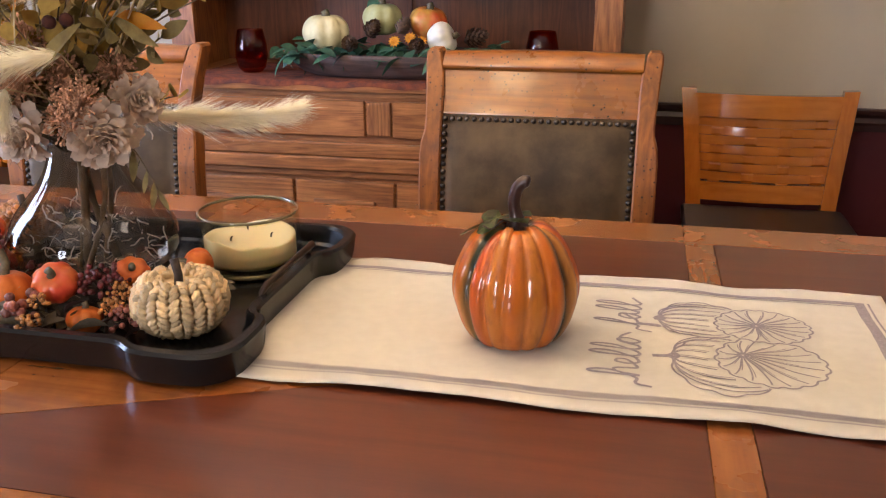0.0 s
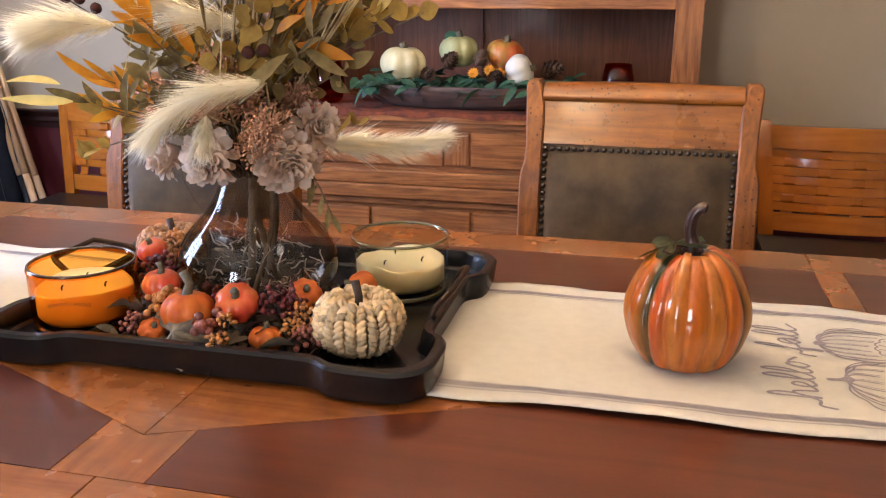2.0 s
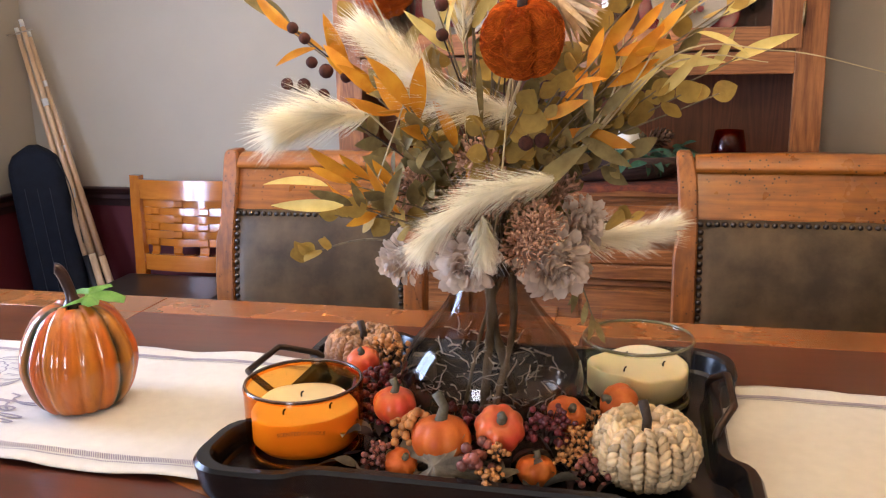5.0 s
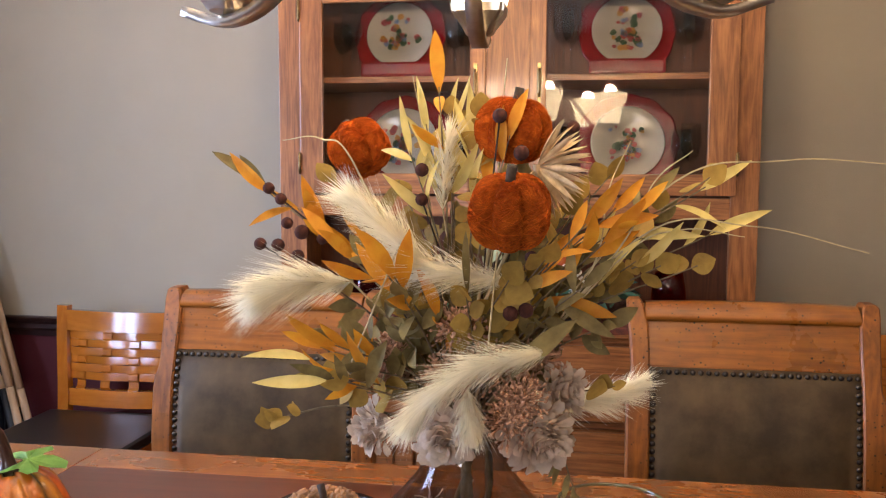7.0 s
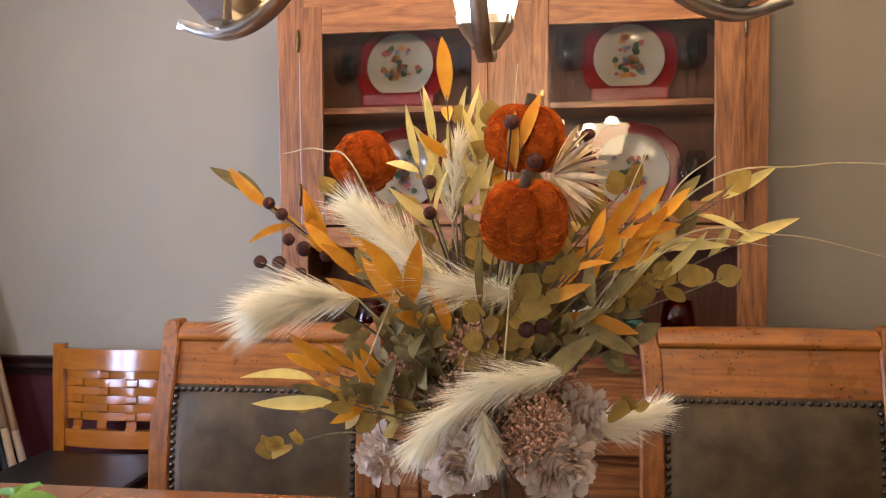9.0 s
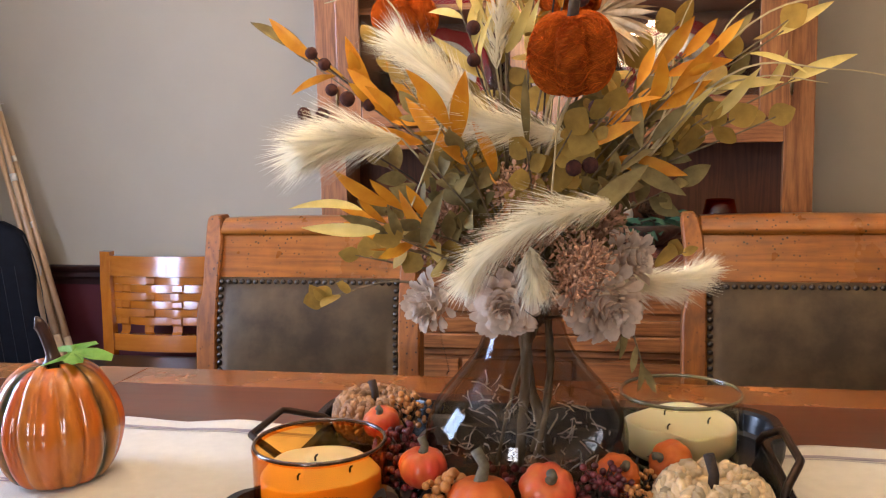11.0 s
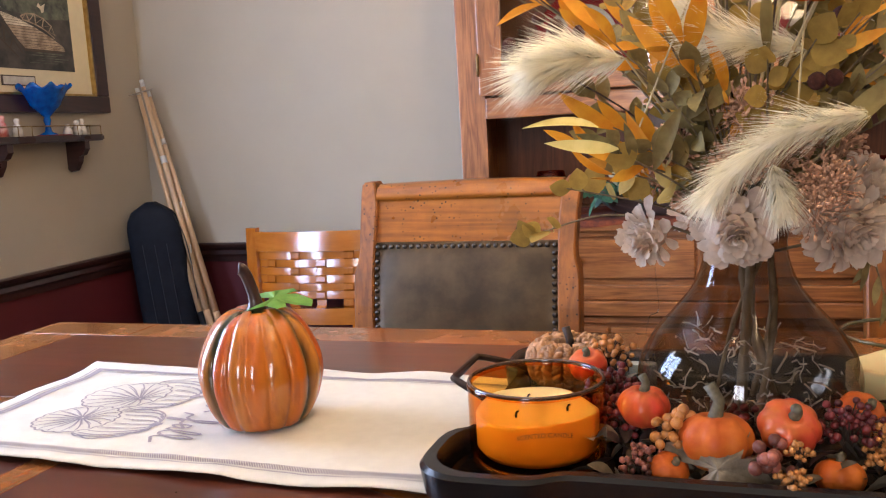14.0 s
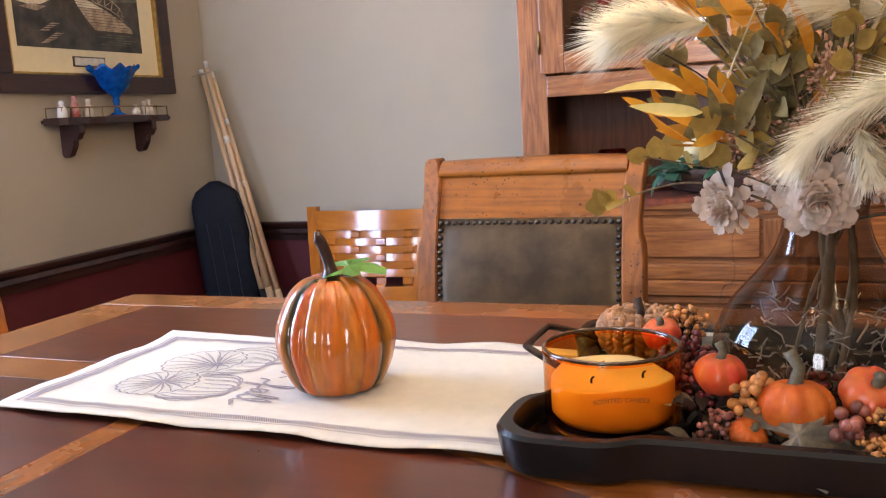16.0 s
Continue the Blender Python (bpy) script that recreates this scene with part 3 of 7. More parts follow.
    # deep rounded middle moulding
    for (za, zb, o) in ((0.60, 0.645, 0.022), (0.555, 0.6, 0.03), (0.53, 0.555, 0.012)):
        part("moulding", one_box(HX0 - 0.004, HX1 + 0.004, b0 - o, b0, za, zb - 0.001, bevel=0.01, seg=3), M["oak"], h)
    for x0, x1 in ((-0.95, -0.535), (-0.525, -0.2), (-0.19, 0.43)):
        d = part("lower_door", one_box(x0, x1, b0 - 0.014, b0 - 0.001, 0.12, 0.52, bevel=0.006), M["oak"], h)
        part("door_panel", one_box(x0 + 0.06, x1 - 0.06, b0 - 0.022, b0 - 0.012, 0.18, 0.46, bevel=0.008), M["oak"], d)
    return h


build_hutch()

# ---- table runner ----
M["cloth"] = plain("cream_cloth", (0.61, 0.57, 0.48), (0.57, 0.53, 0.445), 60.0, 0.9, relief=0.5, fine=900, sheen=0.2)
M["ink"] = plain("grey_print", (0.25, 0.215, 0.235), (0.34, 0.30, 0.315), 300.0, 0.95, relief=0.3, fine=900)
RX0, RX1, RW = -1.175, 0.862, 0.19


def cloth_z(x, y):
    """Gentle waves along the free edges, creases and puckers over the rest."""
    e = max(0, (abs(y) / RW - 0.55) / 0.45)
    w = 0.005 * e * e * (0.5 + 0.5 * math.sin(x * 23 + 1.3 * math.sin(x * 9) + (2 if y > 0 else 0)))
    end = max(0, 1 - min(x - RX0, RX1 - x) / 0.07)
    free = min(1, max(0, abs(x + 0.18) - 0.3) / 0.25)
    crease = 0.0016 * abs(noise.noise((x * 9 + 3 * y, y * 12 - 2 * x, 4.1))) + 0.0011 * noise.noise((x * 24 + 9 * y, y * 17, 2.7))
    return TZ + 0.0042 + 0.0014 * noise.noise((x * 7, y * 11, 0.3)) + 0.0007 * noise.noise((x * 34, y * 38, 1.3)) + free * crease + w + 0.003 * end * (0.5 + 0.5 * math.sin(y * 40))


def cloth_y(x, y):
    """The sides bow out a little towards the middle and wander."""
    bow = (0.010 if y < 0 else 0.002) * max(0, 1 - ((x + 0.2) / 0.95) ** 2) - (0.012 if y > 0 and x < -0.7 else 0) * min(1, (-0.7 - x) / 0.4 if x < -0.7 else 0)
    return y * (1 + bow / RW + (0.012 * math.sin(x * 17) + 0.006 * math.sin(x * 41 + 1)) * abs(y) / RW)


def build_runner():
    r = thing("table_runner", "cream cloth table runner printed with grey pumpkins and lettering", "table runner")
    bm = bmesh.new()
    nx, ny = 260, 44

    def sheet(drop):
        return [[bm.verts.new((x, cloth_y(x, y), cloth_z(x, y) - drop)) for y in [-RW + 2 * RW * k / ny for k in range(ny + 1)]] for x in [RX0 + (RX1 - RX0) * i / nx for i in range(nx + 1)]]
    g, u = sheet(0), sheet(0.0014)
    for i in range(nx):
        for k in range(ny):
            bm.faces.new((g[i][k], g[i + 1][k], g[i + 1][k + 1], g[i][k + 1]))
        for k in (0, ny):
            bm.faces.new((g[i][k], g[i + 1][k], u[i + 1][k], u[i][k]))
    for k in range(ny):
        for i in (0, nx):
            bm.faces.new((g[i][k], g[i][k + 1], u[i][k + 1], u[i][k]))
    part("cloth", bm, M["cloth"], r, smooth=True)

    def ribbon(pts, w, lift=0.0006, closed=False):
        bm = bmesh.new()
        pts = [Vector((p[0], p[1])) for p in pts]
        rows = []
        for i, p in enumerate(pts):
            d = pts[min(i + 1, len(pts) - 1)] - pts[max(i - 1, 0)]
            d = d.normalized() if d.length > 1e-9 else Vector((1, 0))
            o = Vector((-d.y, d.x)) * w / 2
            rows.append([bm.verts.new((q.x, cloth_y(q.x, q.y), cloth_z(q.x, q.y) + lift)) for q in (p - o, p + o)])
        for a, b in zip(rows, rows[1:]):
            bm.faces.new((a[0], a[1], b[1], b[0]))
        return bm

    def stripe(a, b, w):
        n = 260
        return ribbon([(a[0] + (b[0] - a[0]) * i / n, a[1] + (b[1] - a[1]) * i / n) for i in range(n + 1)], w)
    ins = 0.034
    part("stripe", stripe((RX0 + ins, 0.1565), (RX1 - ins, 0.1565), 0.009), M["ink"], r, "grey woven border stripe")
    part("stripe", stripe((RX0 + ins, 0.1485), (RX1 - ins, 0.1485), 0.0015), M["ink"], r)

    def hatch(y0, y1, slant):
        bm = bmesh.new()
        n = int((RX1 - RX0 - 2 * ins) / 0.0031)
        for i in range(n):
            x = RX0 + ins + 0.0031 * i
            q = []
            for k in range(4):
                f = k / 3
                px, py = x + slant * f, y0 + (y1 - y0) * f
                q.append([bm.verts.new((px + w, cloth_y(px, py), cloth_z(px, py) + 0.0007)) for w in (0, 0.0019)])
            for a, b in zip(q, q[1:]):
                bm.faces.new((a[0], a[1], b[1], b[0]))
        return bm
    part("stripe", hatch(-0.149, -0.161, 0.009), M["ink"], r, "grey hatched woven border stripe")
    part("stripe", hatch(-0.1645, -0.1675, 0.003), M["ink"], r)
    for sg, x in ((1, RX0 + ins), (-1, RX1 - ins)):
        part("stripe", stripe((x, -0.161), (x, 0.161), 0.013), M["ink"], r, "grey woven border stripe")
        part("stripe", stripe((x - sg * 0.0115, -0.166), (x - sg * 0.0115, 0.161), 0.0028), M["ink"], r)
    return r, ribbon


runner, ribbon = build_runner()


def end_print(cx, turn):
    """The printed pumpkins and the words beside them; local v runs away from the runner's middle, u across it."""
    def put(u, v):
        return (cx + turn * v, turn * u)

    def line(pts, w=0.0018):
        part("print_line", ribbon([put(*p) for p in pts], w, 0.0009), M["ink"], runner)

    # each pumpkin: pole (v, u), centre (v, u), half length, half width, ribs, seen from its side; the later ones lie in front
    shapes = [((-0.088, 0.060), (-0.036, 0.065), 0.055, 0.055, 9, True), ((-0.074, -0.047), (-0.018, -0.060), 0.060, 0.072, 9, True), ((0.004, -0.030), (0.034, -0.042), 0.062, 0.062, 17, False), ((0.028, 0.056), (0.036, 0.058), 0.058, 0.050, 19, False)]

    def hidden(v, u, k):
        return any(((v - c[0]) / (a * 1.02)) ** 2 + ((u - c[1]) / (b * 1.02)) ** 2 < 1 for _, c, a, b, _, _ in shapes[k + 1:])

    def clipped(pts, k, w):
        run = []
        for v, u in pts + [(None, None)]:
            if v is None or hidden(v, u, k):
                if len(run) > 2:
                    line(run, w)
                run = []
            else:
                run.append((u, v))
    for k, (pole, c, a, b, n, sideways) in enumerate(shapes):
        rim = []
        for i in range(121):
            t = 2 * math.pi * i / 120
            f = 1 - 0.06 * abs(math.cos((5 if sideways else n / 2) * t)) ** 4
            rim.append((c[0] + a * f * math.cos(t), c[1] + b * f * math.sin(t)))
        clipped(rim, k, 0.0026)
        for i in range(n):
            for d, w in ((0.0, 0.0021), (0.22, 0.0012)):
                pts = []
                for j in range(19):
                    if sideways:
                        s = math.sin(1.45 * (-1 + 2 * (i + 0.5 + d) / n))
                        th = 0.12 + (2.85 if d == 0 else 1.3 + 0.3 * (i % 3)) * j / 18
                        h = 0.5 - 0.5 * math.cos(th)
                        pts.append(((1 - h) * pole[0] + h * (c[0] + a * 0.97), (1 - h) * pole[1] + h * c[1] + b * 0.94 * s * math.sin(th) ** 0.7))
                    else:
                        t = 2 * math.pi * (i + 0.5 + d) / n
                        s = 0.09 + ((0.86 if d == 0 else 0.45 + 0.12 * (i % 3)) - 0.0) * j / 18
                        bow = 0.10 * math.sin(math.pi * s) * (1 if math.cos(t) > 0 else -1)
                        pts.append(((1 - s) * pole[0] + s * (c[0] + a * 0.97 * math.cos(t - bow)), (1 - s) * pole[1] + s * (c[1] + b * 0.97 * math.sin(t - bow))))
                clipped(pts, k, w)
        for r in (0.003, 0.006):
            clipped([(pole[0] + r * math.cos(x / 3), pole[1] + r * math.sin(x / 3)) for x in range(20)], k, 0.003)
    for (v, u), (dv, du) in (((-0.086, 0.06), (-0.010, -0.004)), ((-0.074, -0.047), (-0.024, -0.004))):
        line([(u, v), (u + du * 0.5, v + dv * 0.5), (u + du, v + dv)], 0.0075)

    # the words, in script, from strokes
    def script(text, u, v, s):
        strokes = {
            "h": [(0, 0.1), (0.35, 0.7), (0.42, 1.25), (0.3, 1.5), (0.2, 1.1), (0.15, 0.0), (0.3, 0.6), (0.5, 0.75), (0.58, 0.4), (0.6, 0.08), (0.75, 0.1)],
            "e": [(0, 0.1), (0.35, 0.35), (0.4, 0.62), (0.22, 0.7), (0.12, 0.35), (0.25, 0.03), (0.55, 0.12)],
            "l": [(0, 0.1), (0.3, 0.7), (0.36, 1.3), (0.24, 1.5), (0.14, 1.0), (0.14, 0.2), (0.28, 0.0), (0.45, 0.1)],
            "o": [(0, 0.15), (0.15, 0.6), (0.35, 0.68), (0.48, 0.35), (0.32, 0.02), (0.12, 0.2), (0.2, 0.6), (0.45, 0.62), (0.65, 0.55)],
            "f": [(0, 0.1), (0.28, 0.75), (0.36, 1.3), (0.26, 1.5), (0.16, 1.0), (0.12, -0.1), (0.06, -0.6), (0.18, -0.5), (0.22, 0.05), (0.45, 0.15)],
            "a": [(0.45, 0.6), (0.2, 0.68), (0.08, 0.3), (0.22, 0.02), (0.42, 0.3), (0.47, 0.62), (0.46, 0.15), (0.62, 0.08)],
        }
        pts = [(u - 0.45 * s, v - 0.35 * s), (u - 0.3 * s, v + 0.1 * s)]
        for ch in text:
            for x, y in strokes[ch]:
                pts.append((u + x * s, v + y * s))
            u += strokes[ch][-1][0] * s
        pts.append((u + 0.3 * s, v + 0.3 * s))
        q = spline([(a, b, 0) for a, b in pts], 6)
        part("lettering", ribbon([put(p.x, -p.y) for p in q], 0.004, 0.0009), M["ink"], runner, "script lettering")
    script("hello", -0.112, 0.112, 0.038)
    script("fall", 0.032, 0.112, 0.038)


end_print(0.66, 1)
end_print(-0.975, -1)

# ---- black serving tray ----
TRX, TRY, TRF = -0.18, 0.0, TZ + 0.014


def tray_outline(inset, n=10):
    a, b, c, cf = 0.302 - inset, 0.239 - inset, 0.027, 0.021
    pts = []
    q = []
    # from the middle of the right side round to the middle of the back side
    q += [(a - c, 0.0), (a - c, 0.085), (a - c * 0.93, 0.1), (a - 0.72 * c, 0.11), (a - 0.35 * c, 0.117), (a - 0.12 * c, 0.128), (a, 0.146)]
    r = 0.05
    for i in range(n + 1):
        t = math.pi / 2 * i / n
        q.append((a - r + r * math.cos(t), b - r + r * math.sin(t)))
    q += [(0.205, b), (0.188, b - 0.12 * cf), (0.178, b - 0.35 * cf), (0.168, b - 0.72 * cf), (0.156, b - 0.94 * cf), (0.14, b - cf), (0.0, b - cf)]
    pts = q[:-1]
    pts += [(-x, y) for x, y in q[:0:-1]]
    pts += [(-x, -y) for x, y in q[:-1]]
    pts += [(x, -y) for x, y in q[:0:-1]]
    out = []
    for p in pts:
        if not out or (Vector(p) - Vector(out[-1])).length > 1e-4:
            out.append(p)
    return out


def build_tray():
    t = thing("serving_tray", "black lacquered wooden tray with scalloped rim and iron handles", "tray", pose(TRX, TRY, 0))
    z0, z1 = TZ + 0.004, TZ + 0.043
    bm = bmesh.new()
    rings = []
    for inset, z in ((0.006, z0), (0.003, z0 + 0.01), (0.0, z1 - 0.004), (0.003, z1), (0.013, z1), (0.016, z1 - 0.004), (0.02, TRF + 0.004), (0.024, TRF)):
        rings.append([bm.verts.new((x, y, z)) for x, y in tray_outline(inset)])
    n = min(len(r) for r in rings)
    for a, b in zip(rings, rings[1:]):
        for k in range(n):
            bm.faces.new((a[k], a[(k + 1) % n], b[(k + 1) % n], b[k]))
    part("rim", bm, M["black"], t, smooth=True).data.set_sharp_from_angle(angle=0.5)
    bm = bmesh.new()
    prism(bm, tray_outline(0.022), z0, TRF)
    part("base", bm, M["black"], t)
    for s in (-1, 1):
        a, o = 0.262, (0.058 if s < 0 else 0.02)
        pts = [(s * a, -0.055, z1 - 0.02), (s * a, -0.055, z1 + 0.002), (s * (a + 0.2 * o), -0.05, z1 + 0.01), (s * (a + 0.86 * o), -0.03, z1 + 0.023), (s * (a + o), -0.024, z1 + 0.025), (s * (a + o), 0.07, z1 + 0.025), (s * (a + 0.86 * o), 0.076, z1 + 0.023), (s * (a + 0.2 * o), 0.096, z1 + 0.01), (s * a, 0.1, z1 + 0.002), (s * a, 0.1, z1 - 0.02)]
        part("handle", tube(bmesh.new(), pts, 0.0045, 8), M["iron"], t, "dark bronze bail handle", smooth=True)
    return t


build_tray()

# ---- ceramic pumpkins ----

# edges of the lobes, in degrees from the face between the green grooves, and the glaze on each lobe
LOBES = [(-158, "t"), (-128, "o"), (-104, "r"), (-76, "t"), (-47, "o"), (-27, "r"), (-8, "t"), (13, "o"), (34, "t"), (58, "o"), (84, "y"), (108, "r"), (131, "t"), (155, "o"), (180, "t")]
GREEN = (-158, -47, 58, 131)


def glazed(name):
    """Glaze streaks that run from pole to pole: orange, tan and red lobes, green in the deep grooves, brown round the stem."""
    m, t, p = nodes_of(name)
    g = t.nodes.new("ShaderNodeTexGradient")
    g.gradient_type = 'RADIAL'
    t.links.new(place(t), g.inputs[0])
    nz = node(t, "ShaderNodeTexNoise", Scale=30.0, Detail=4.0)
    t.links.new(place(t, (1, 1, 0.25)), nz.inputs["Vector"])
    ad = t.nodes.new("ShaderNodeMath")
    ad.operation = 'MULTIPLY_ADD'
    t.links.new(nz.outputs[0], ad.inputs[0])
    ad.inputs[1].default_value = 0.03
    t.links.new(g.outputs[0], ad.inputs[2])
    glaze = {"o": (0.51, 0.115, 0.004), "t": (0.46, 0.15, 0.012), "r": (0.50, 0.06, 0.003), "y": (0.52, 0.21, 0.022)}
    grn, rim = (0.022, 0.028, 0.008), (0.24, 0.10, 0.012)
    stops = []
    edge = -180.0
    for e, k in LOBES:
        u = lambda a: a / 360 + 0.5 + 0.011
        stops.append((u((edge + e) / 2), glaze[k]))
        if e in GREEN:
            stops += [(u(e - 5.0), rim), (u(e - 1.5), grn), (u(e + 3.0), grn), (u(e + 6.0), rim)]
        edge = e
    col = ramp(t, ad.outputs[0], stops).outputs[0]
    fine = node(t, "ShaderNodeTexNoise", Scale=120.0, Detail=3.0)
    t.links.new(place(t, (1, 1, 0.1)), fine.inputs["Vector"])
    tone = ramp(t, fine.outputs[0], [(0.36, (0.62, 0.5, 0.4)), (0.5, (1.0, 0.98, 0.95))]).outputs[0]
    col = mix(t, col, tone, 0.5, 'MULTIPLY')
    wash = node(t, "ShaderNodeTexNoise", Scale=26.0, Detail=3.0)
    t.links.new(place(t, (1, 1, 0.5)), wash.inputs["Vector"])
    patch = ramp(t, wash.outputs[0], [(0.48, (0, 0, 0)), (0.66, (0.28, 0.28, 0.28))]).outputs[0]
    col = mix(t, col, (0.42, 0.13, 0.012), patch)
    far = t.nodes.new("ShaderNodeVectorMath")
    far.operation = 'LENGTH'
    t.links.new(place(t, (1, 1, 0)), far.inputs[0])
    sm = t.nodes.new("ShaderNodeMath")
    sm.operation = 'MULTIPLY_ADD'
    t.links.new(nz.outputs[0], sm.inputs[0])
    sm.inputs[1].default_value = -0.03
    t.links.new(far.outputs["Value"], sm.inputs[2])
    brown = ramp(t, sm.outputs[0], [(0.002, (1, 1, 1)), (0.011, (0, 0, 0))]).outputs[0]
    col = mix(t, col, (0.045, 0.016, 0.008), brown)
    t.links.new(col, p.inputs["Base Color"])
    p.inputs["Roughness"].default_value = 0.45
    p.inputs["Specular IOR Level"].default_value = 0.2
    p.inputs["Coat Weight"].default_value = 1.0
    p.inputs["Coat Roughness"].default_value = 0.02
    return m


M["glaze"] = glazed("striped_glaze")
M["stem"] = plain("glazed_brown_stem", (0.05, 0.017, 0.01), (0.025, 0.009, 0.006), 60.0, 0.38, coat=0.25)
M["leaf_green"] = plain("bright_green_leaf", (0.30, 0.56, 0.13), (0.20, 0.44, 0.08), 60.0, 0.5)
M["leaf_dark"] = plain("dark_glazed_leaf", (0.10, 0.14, 0.04), (0.03, 0.02, 0.012), 60.0, 0.3, coat=0.5)


def maple(bm, s, bend=0.25):
    """A lobed leaf in the plane, its stalk at the origin, pointing along x."""
    lobes = []
    n = 44
    for i in range(n):
        a = -math.pi + 2 * math.pi * i / n
        r = 0.3 + 0.55 * abs(math.cos(2.5 * a)) ** 1.6 + (0.06 if i % 2 else 0)
        if abs(a) > 2.75:
            r = 0.12
        lobes.append((0.45 + r * math.cos(a), 0.8 * r * math.sin(a)))
    c = bm.verts.new((0.45 * s, 0, bend * s * 0.1))
    vs = [bm.verts.new((x * s, y * s, -bend * s * (x - 0.4) ** 2 + 0.06 * s * math.sin(7 * y))) for x, y in lobes]
    for k in range(n):
        bm.faces.new((c, vs[k], vs[(k + 1) % n]))
    bmesh.ops.solidify(bm, geom=bm.faces[:], thickness=0.0008)
    return bm


def ceramic_body(bm, profile, n=168):
    """A turned body pulled in at every lobe's edge, deepest at the green grooves."""
    edges = [(-180.0, 0.7)] + [(float(e), 1.35 if e in GREEN else 0.55 + 0.35 * (i % 3)) for i, (e, _) in enumerate(LOBES)]
    rings = []
    for r, z in profile:
        if r < 1e-6:
            rings.append([bm.verts.new((0, 0, z))])
            continue
        ring = []
        for k in range(n):
            a = -180 + 360.0 * k / n
            j = max(i for i in range(len(edges) - 1) if edges[i][0] <= a)
            (a0, d0), (a1, d1) = edges[j], edges[j + 1]
            s = (a - a0) / (a1 - a0)
            dip = 1 - math.sin(math.pi * s) ** 0.55
            f = 1 - 0.085 * (d0 if s < 0.5 else d1) * dip * (1 + 0.25 * math.sin(z * 60 + j))
            b = math.radians(a)
            ring.append(bm.verts.new((r * f * math.cos(b), r * f * math.sin(b), z + 0.0025 * math.sin(2.3 * j) * (z / 0.14) ** 3)))
        rings.append(ring)
    for a, b in zip(rings, rings[1:]):
        for k in range(n):
            q = list(dict.fromkeys([a[k % len(a)], a[(k + 1) % len(a)], b[(k + 1) % len(b)], b[k % len(b)]]))
            if len(q) > 2:
                bm.faces.new(q)
    return bm


def build_ceramic(name, x, y, face, leaf_turn, leaf_tip, stem, leaf_mat, leaf_label, leaf_size, leaf_roll=0):
    t = thing(name, "glossy glazed ceramic pumpkin in orange, tan and green stripes", "pumpkin", pose(x, y, TZ + 0.006), group="ceramic pumpkins on the runner")
    prof = [(0, 0.004), (0.03, 0.002), (0.045, 0.0), (0.056, 0.006), (0.067, 0.024), (0.0742, 0.047), (0.0765, 0.062), (0.0742, 0.083), (0.065, 0.106), (0.053, 0.126), (0.038, 0.138), (0.026, 0.1415), (0.015, 0.139), (0, 0.134)]
    pr = spline([(r, 0, z) for r, z in prof], 3)
    part("body", ceramic_body(bmesh.new(), [(max(0, p.x), p.z) for p in pr]), M["glaze"], t, smooth=True, m=pose(0, 0, 0, 0, 0, face))
    path = spline(stem, 5)
    n = len(path)
    rad = [0.0074 + 0.010 * max(0, 1 - i / (0.3 * n)) ** 2 for i in range(n - 2)] + [0.0064, 0.004]
    part("stem", tube(bmesh.new(), path, rad, 12), M["stem"], t, "dark brown curled stem", smooth=True)
    part("leaf", maple(bmesh.new(), leaf_size), leaf_mat, t, leaf_label, m=pose(0, 0, 0.1525) @ pose(0, 0, 0, 0, 0, leaf_turn) @ pose(0, 0, 0, leaf_roll, leaf_tip, 0))
    bm = tube(bmesh.new(), spline([(0.005, 0, 0.142), (0.02, 0.01, 0.149), (0.035, 0.018, 0.143), (0.045, 0.014, 0.147)], 5), 0.0012, 6)
    part("tendril", bm, M["stem"], t, m=pose(0, 0, 0, 0, 0, leaf_turn + 20), smooth=True)
    return t


build_ceramic("ceramic_pumpkin", 0.398, -0.03, -85, 184, 14, [(0, 0, 0.134), (-0.001, 0, 0.15), (-0.004, 0, 0.166), (-0.001, 0, 0.183), (0.007, 0, 0.192), (0.014, 0, 0.1915)], M["leaf_dark"], "thin dark green glazed leaf", 0.055)
build_ceramic("ceramic_pumpkin", -0.750, -0.025, -66, 12, -3, [(0, 0, 0.134), (0, 0, 0.15), (-0.003, -0.002, 0.168), (-0.007, -0.005, 0.184), (-0.011, -0.008, 0.192), (-0.014, -0.01, 0.193)], M["leaf_green"], "bright green maple leaf", 0.054, 13)

# ---- candles ----
M["amber"] = glass("amber_glass", (0.96, 0.47, 0.075), 0.02)
M["amber_rim"] = plain("dark_amber_rim", (0.075, 0.022, 0.004), (0.05, 0.015, 0.003), 40, 0.08, coat=1.0, relief=0)
M["greenish_rim"] = plain("olive_glass_rim", (0.16, 0.135, 0.06), (0.11, 0.09, 0.04), 40, 0.08, coat=1.0, relief=0)
M["greenish"] = glass("olive_tinted_glass", (0.91, 0.87, 0.74), 0.02)
M["smoke"] = glass("smoky_brown_glass", (0.60, 0.53, 0.455), 0.015, 0.055)
M["dark_lip"] = glass("dark_glass_lip", (0.12, 0.095, 0.08), 0.02, 0.08)
M["votive"] = glass("amber_red_glass", (0.72, 0.22, 0.07), 0.02)
M["crystal"] = glass("crystal", (0.93, 0.94, 0.95), 0.01)


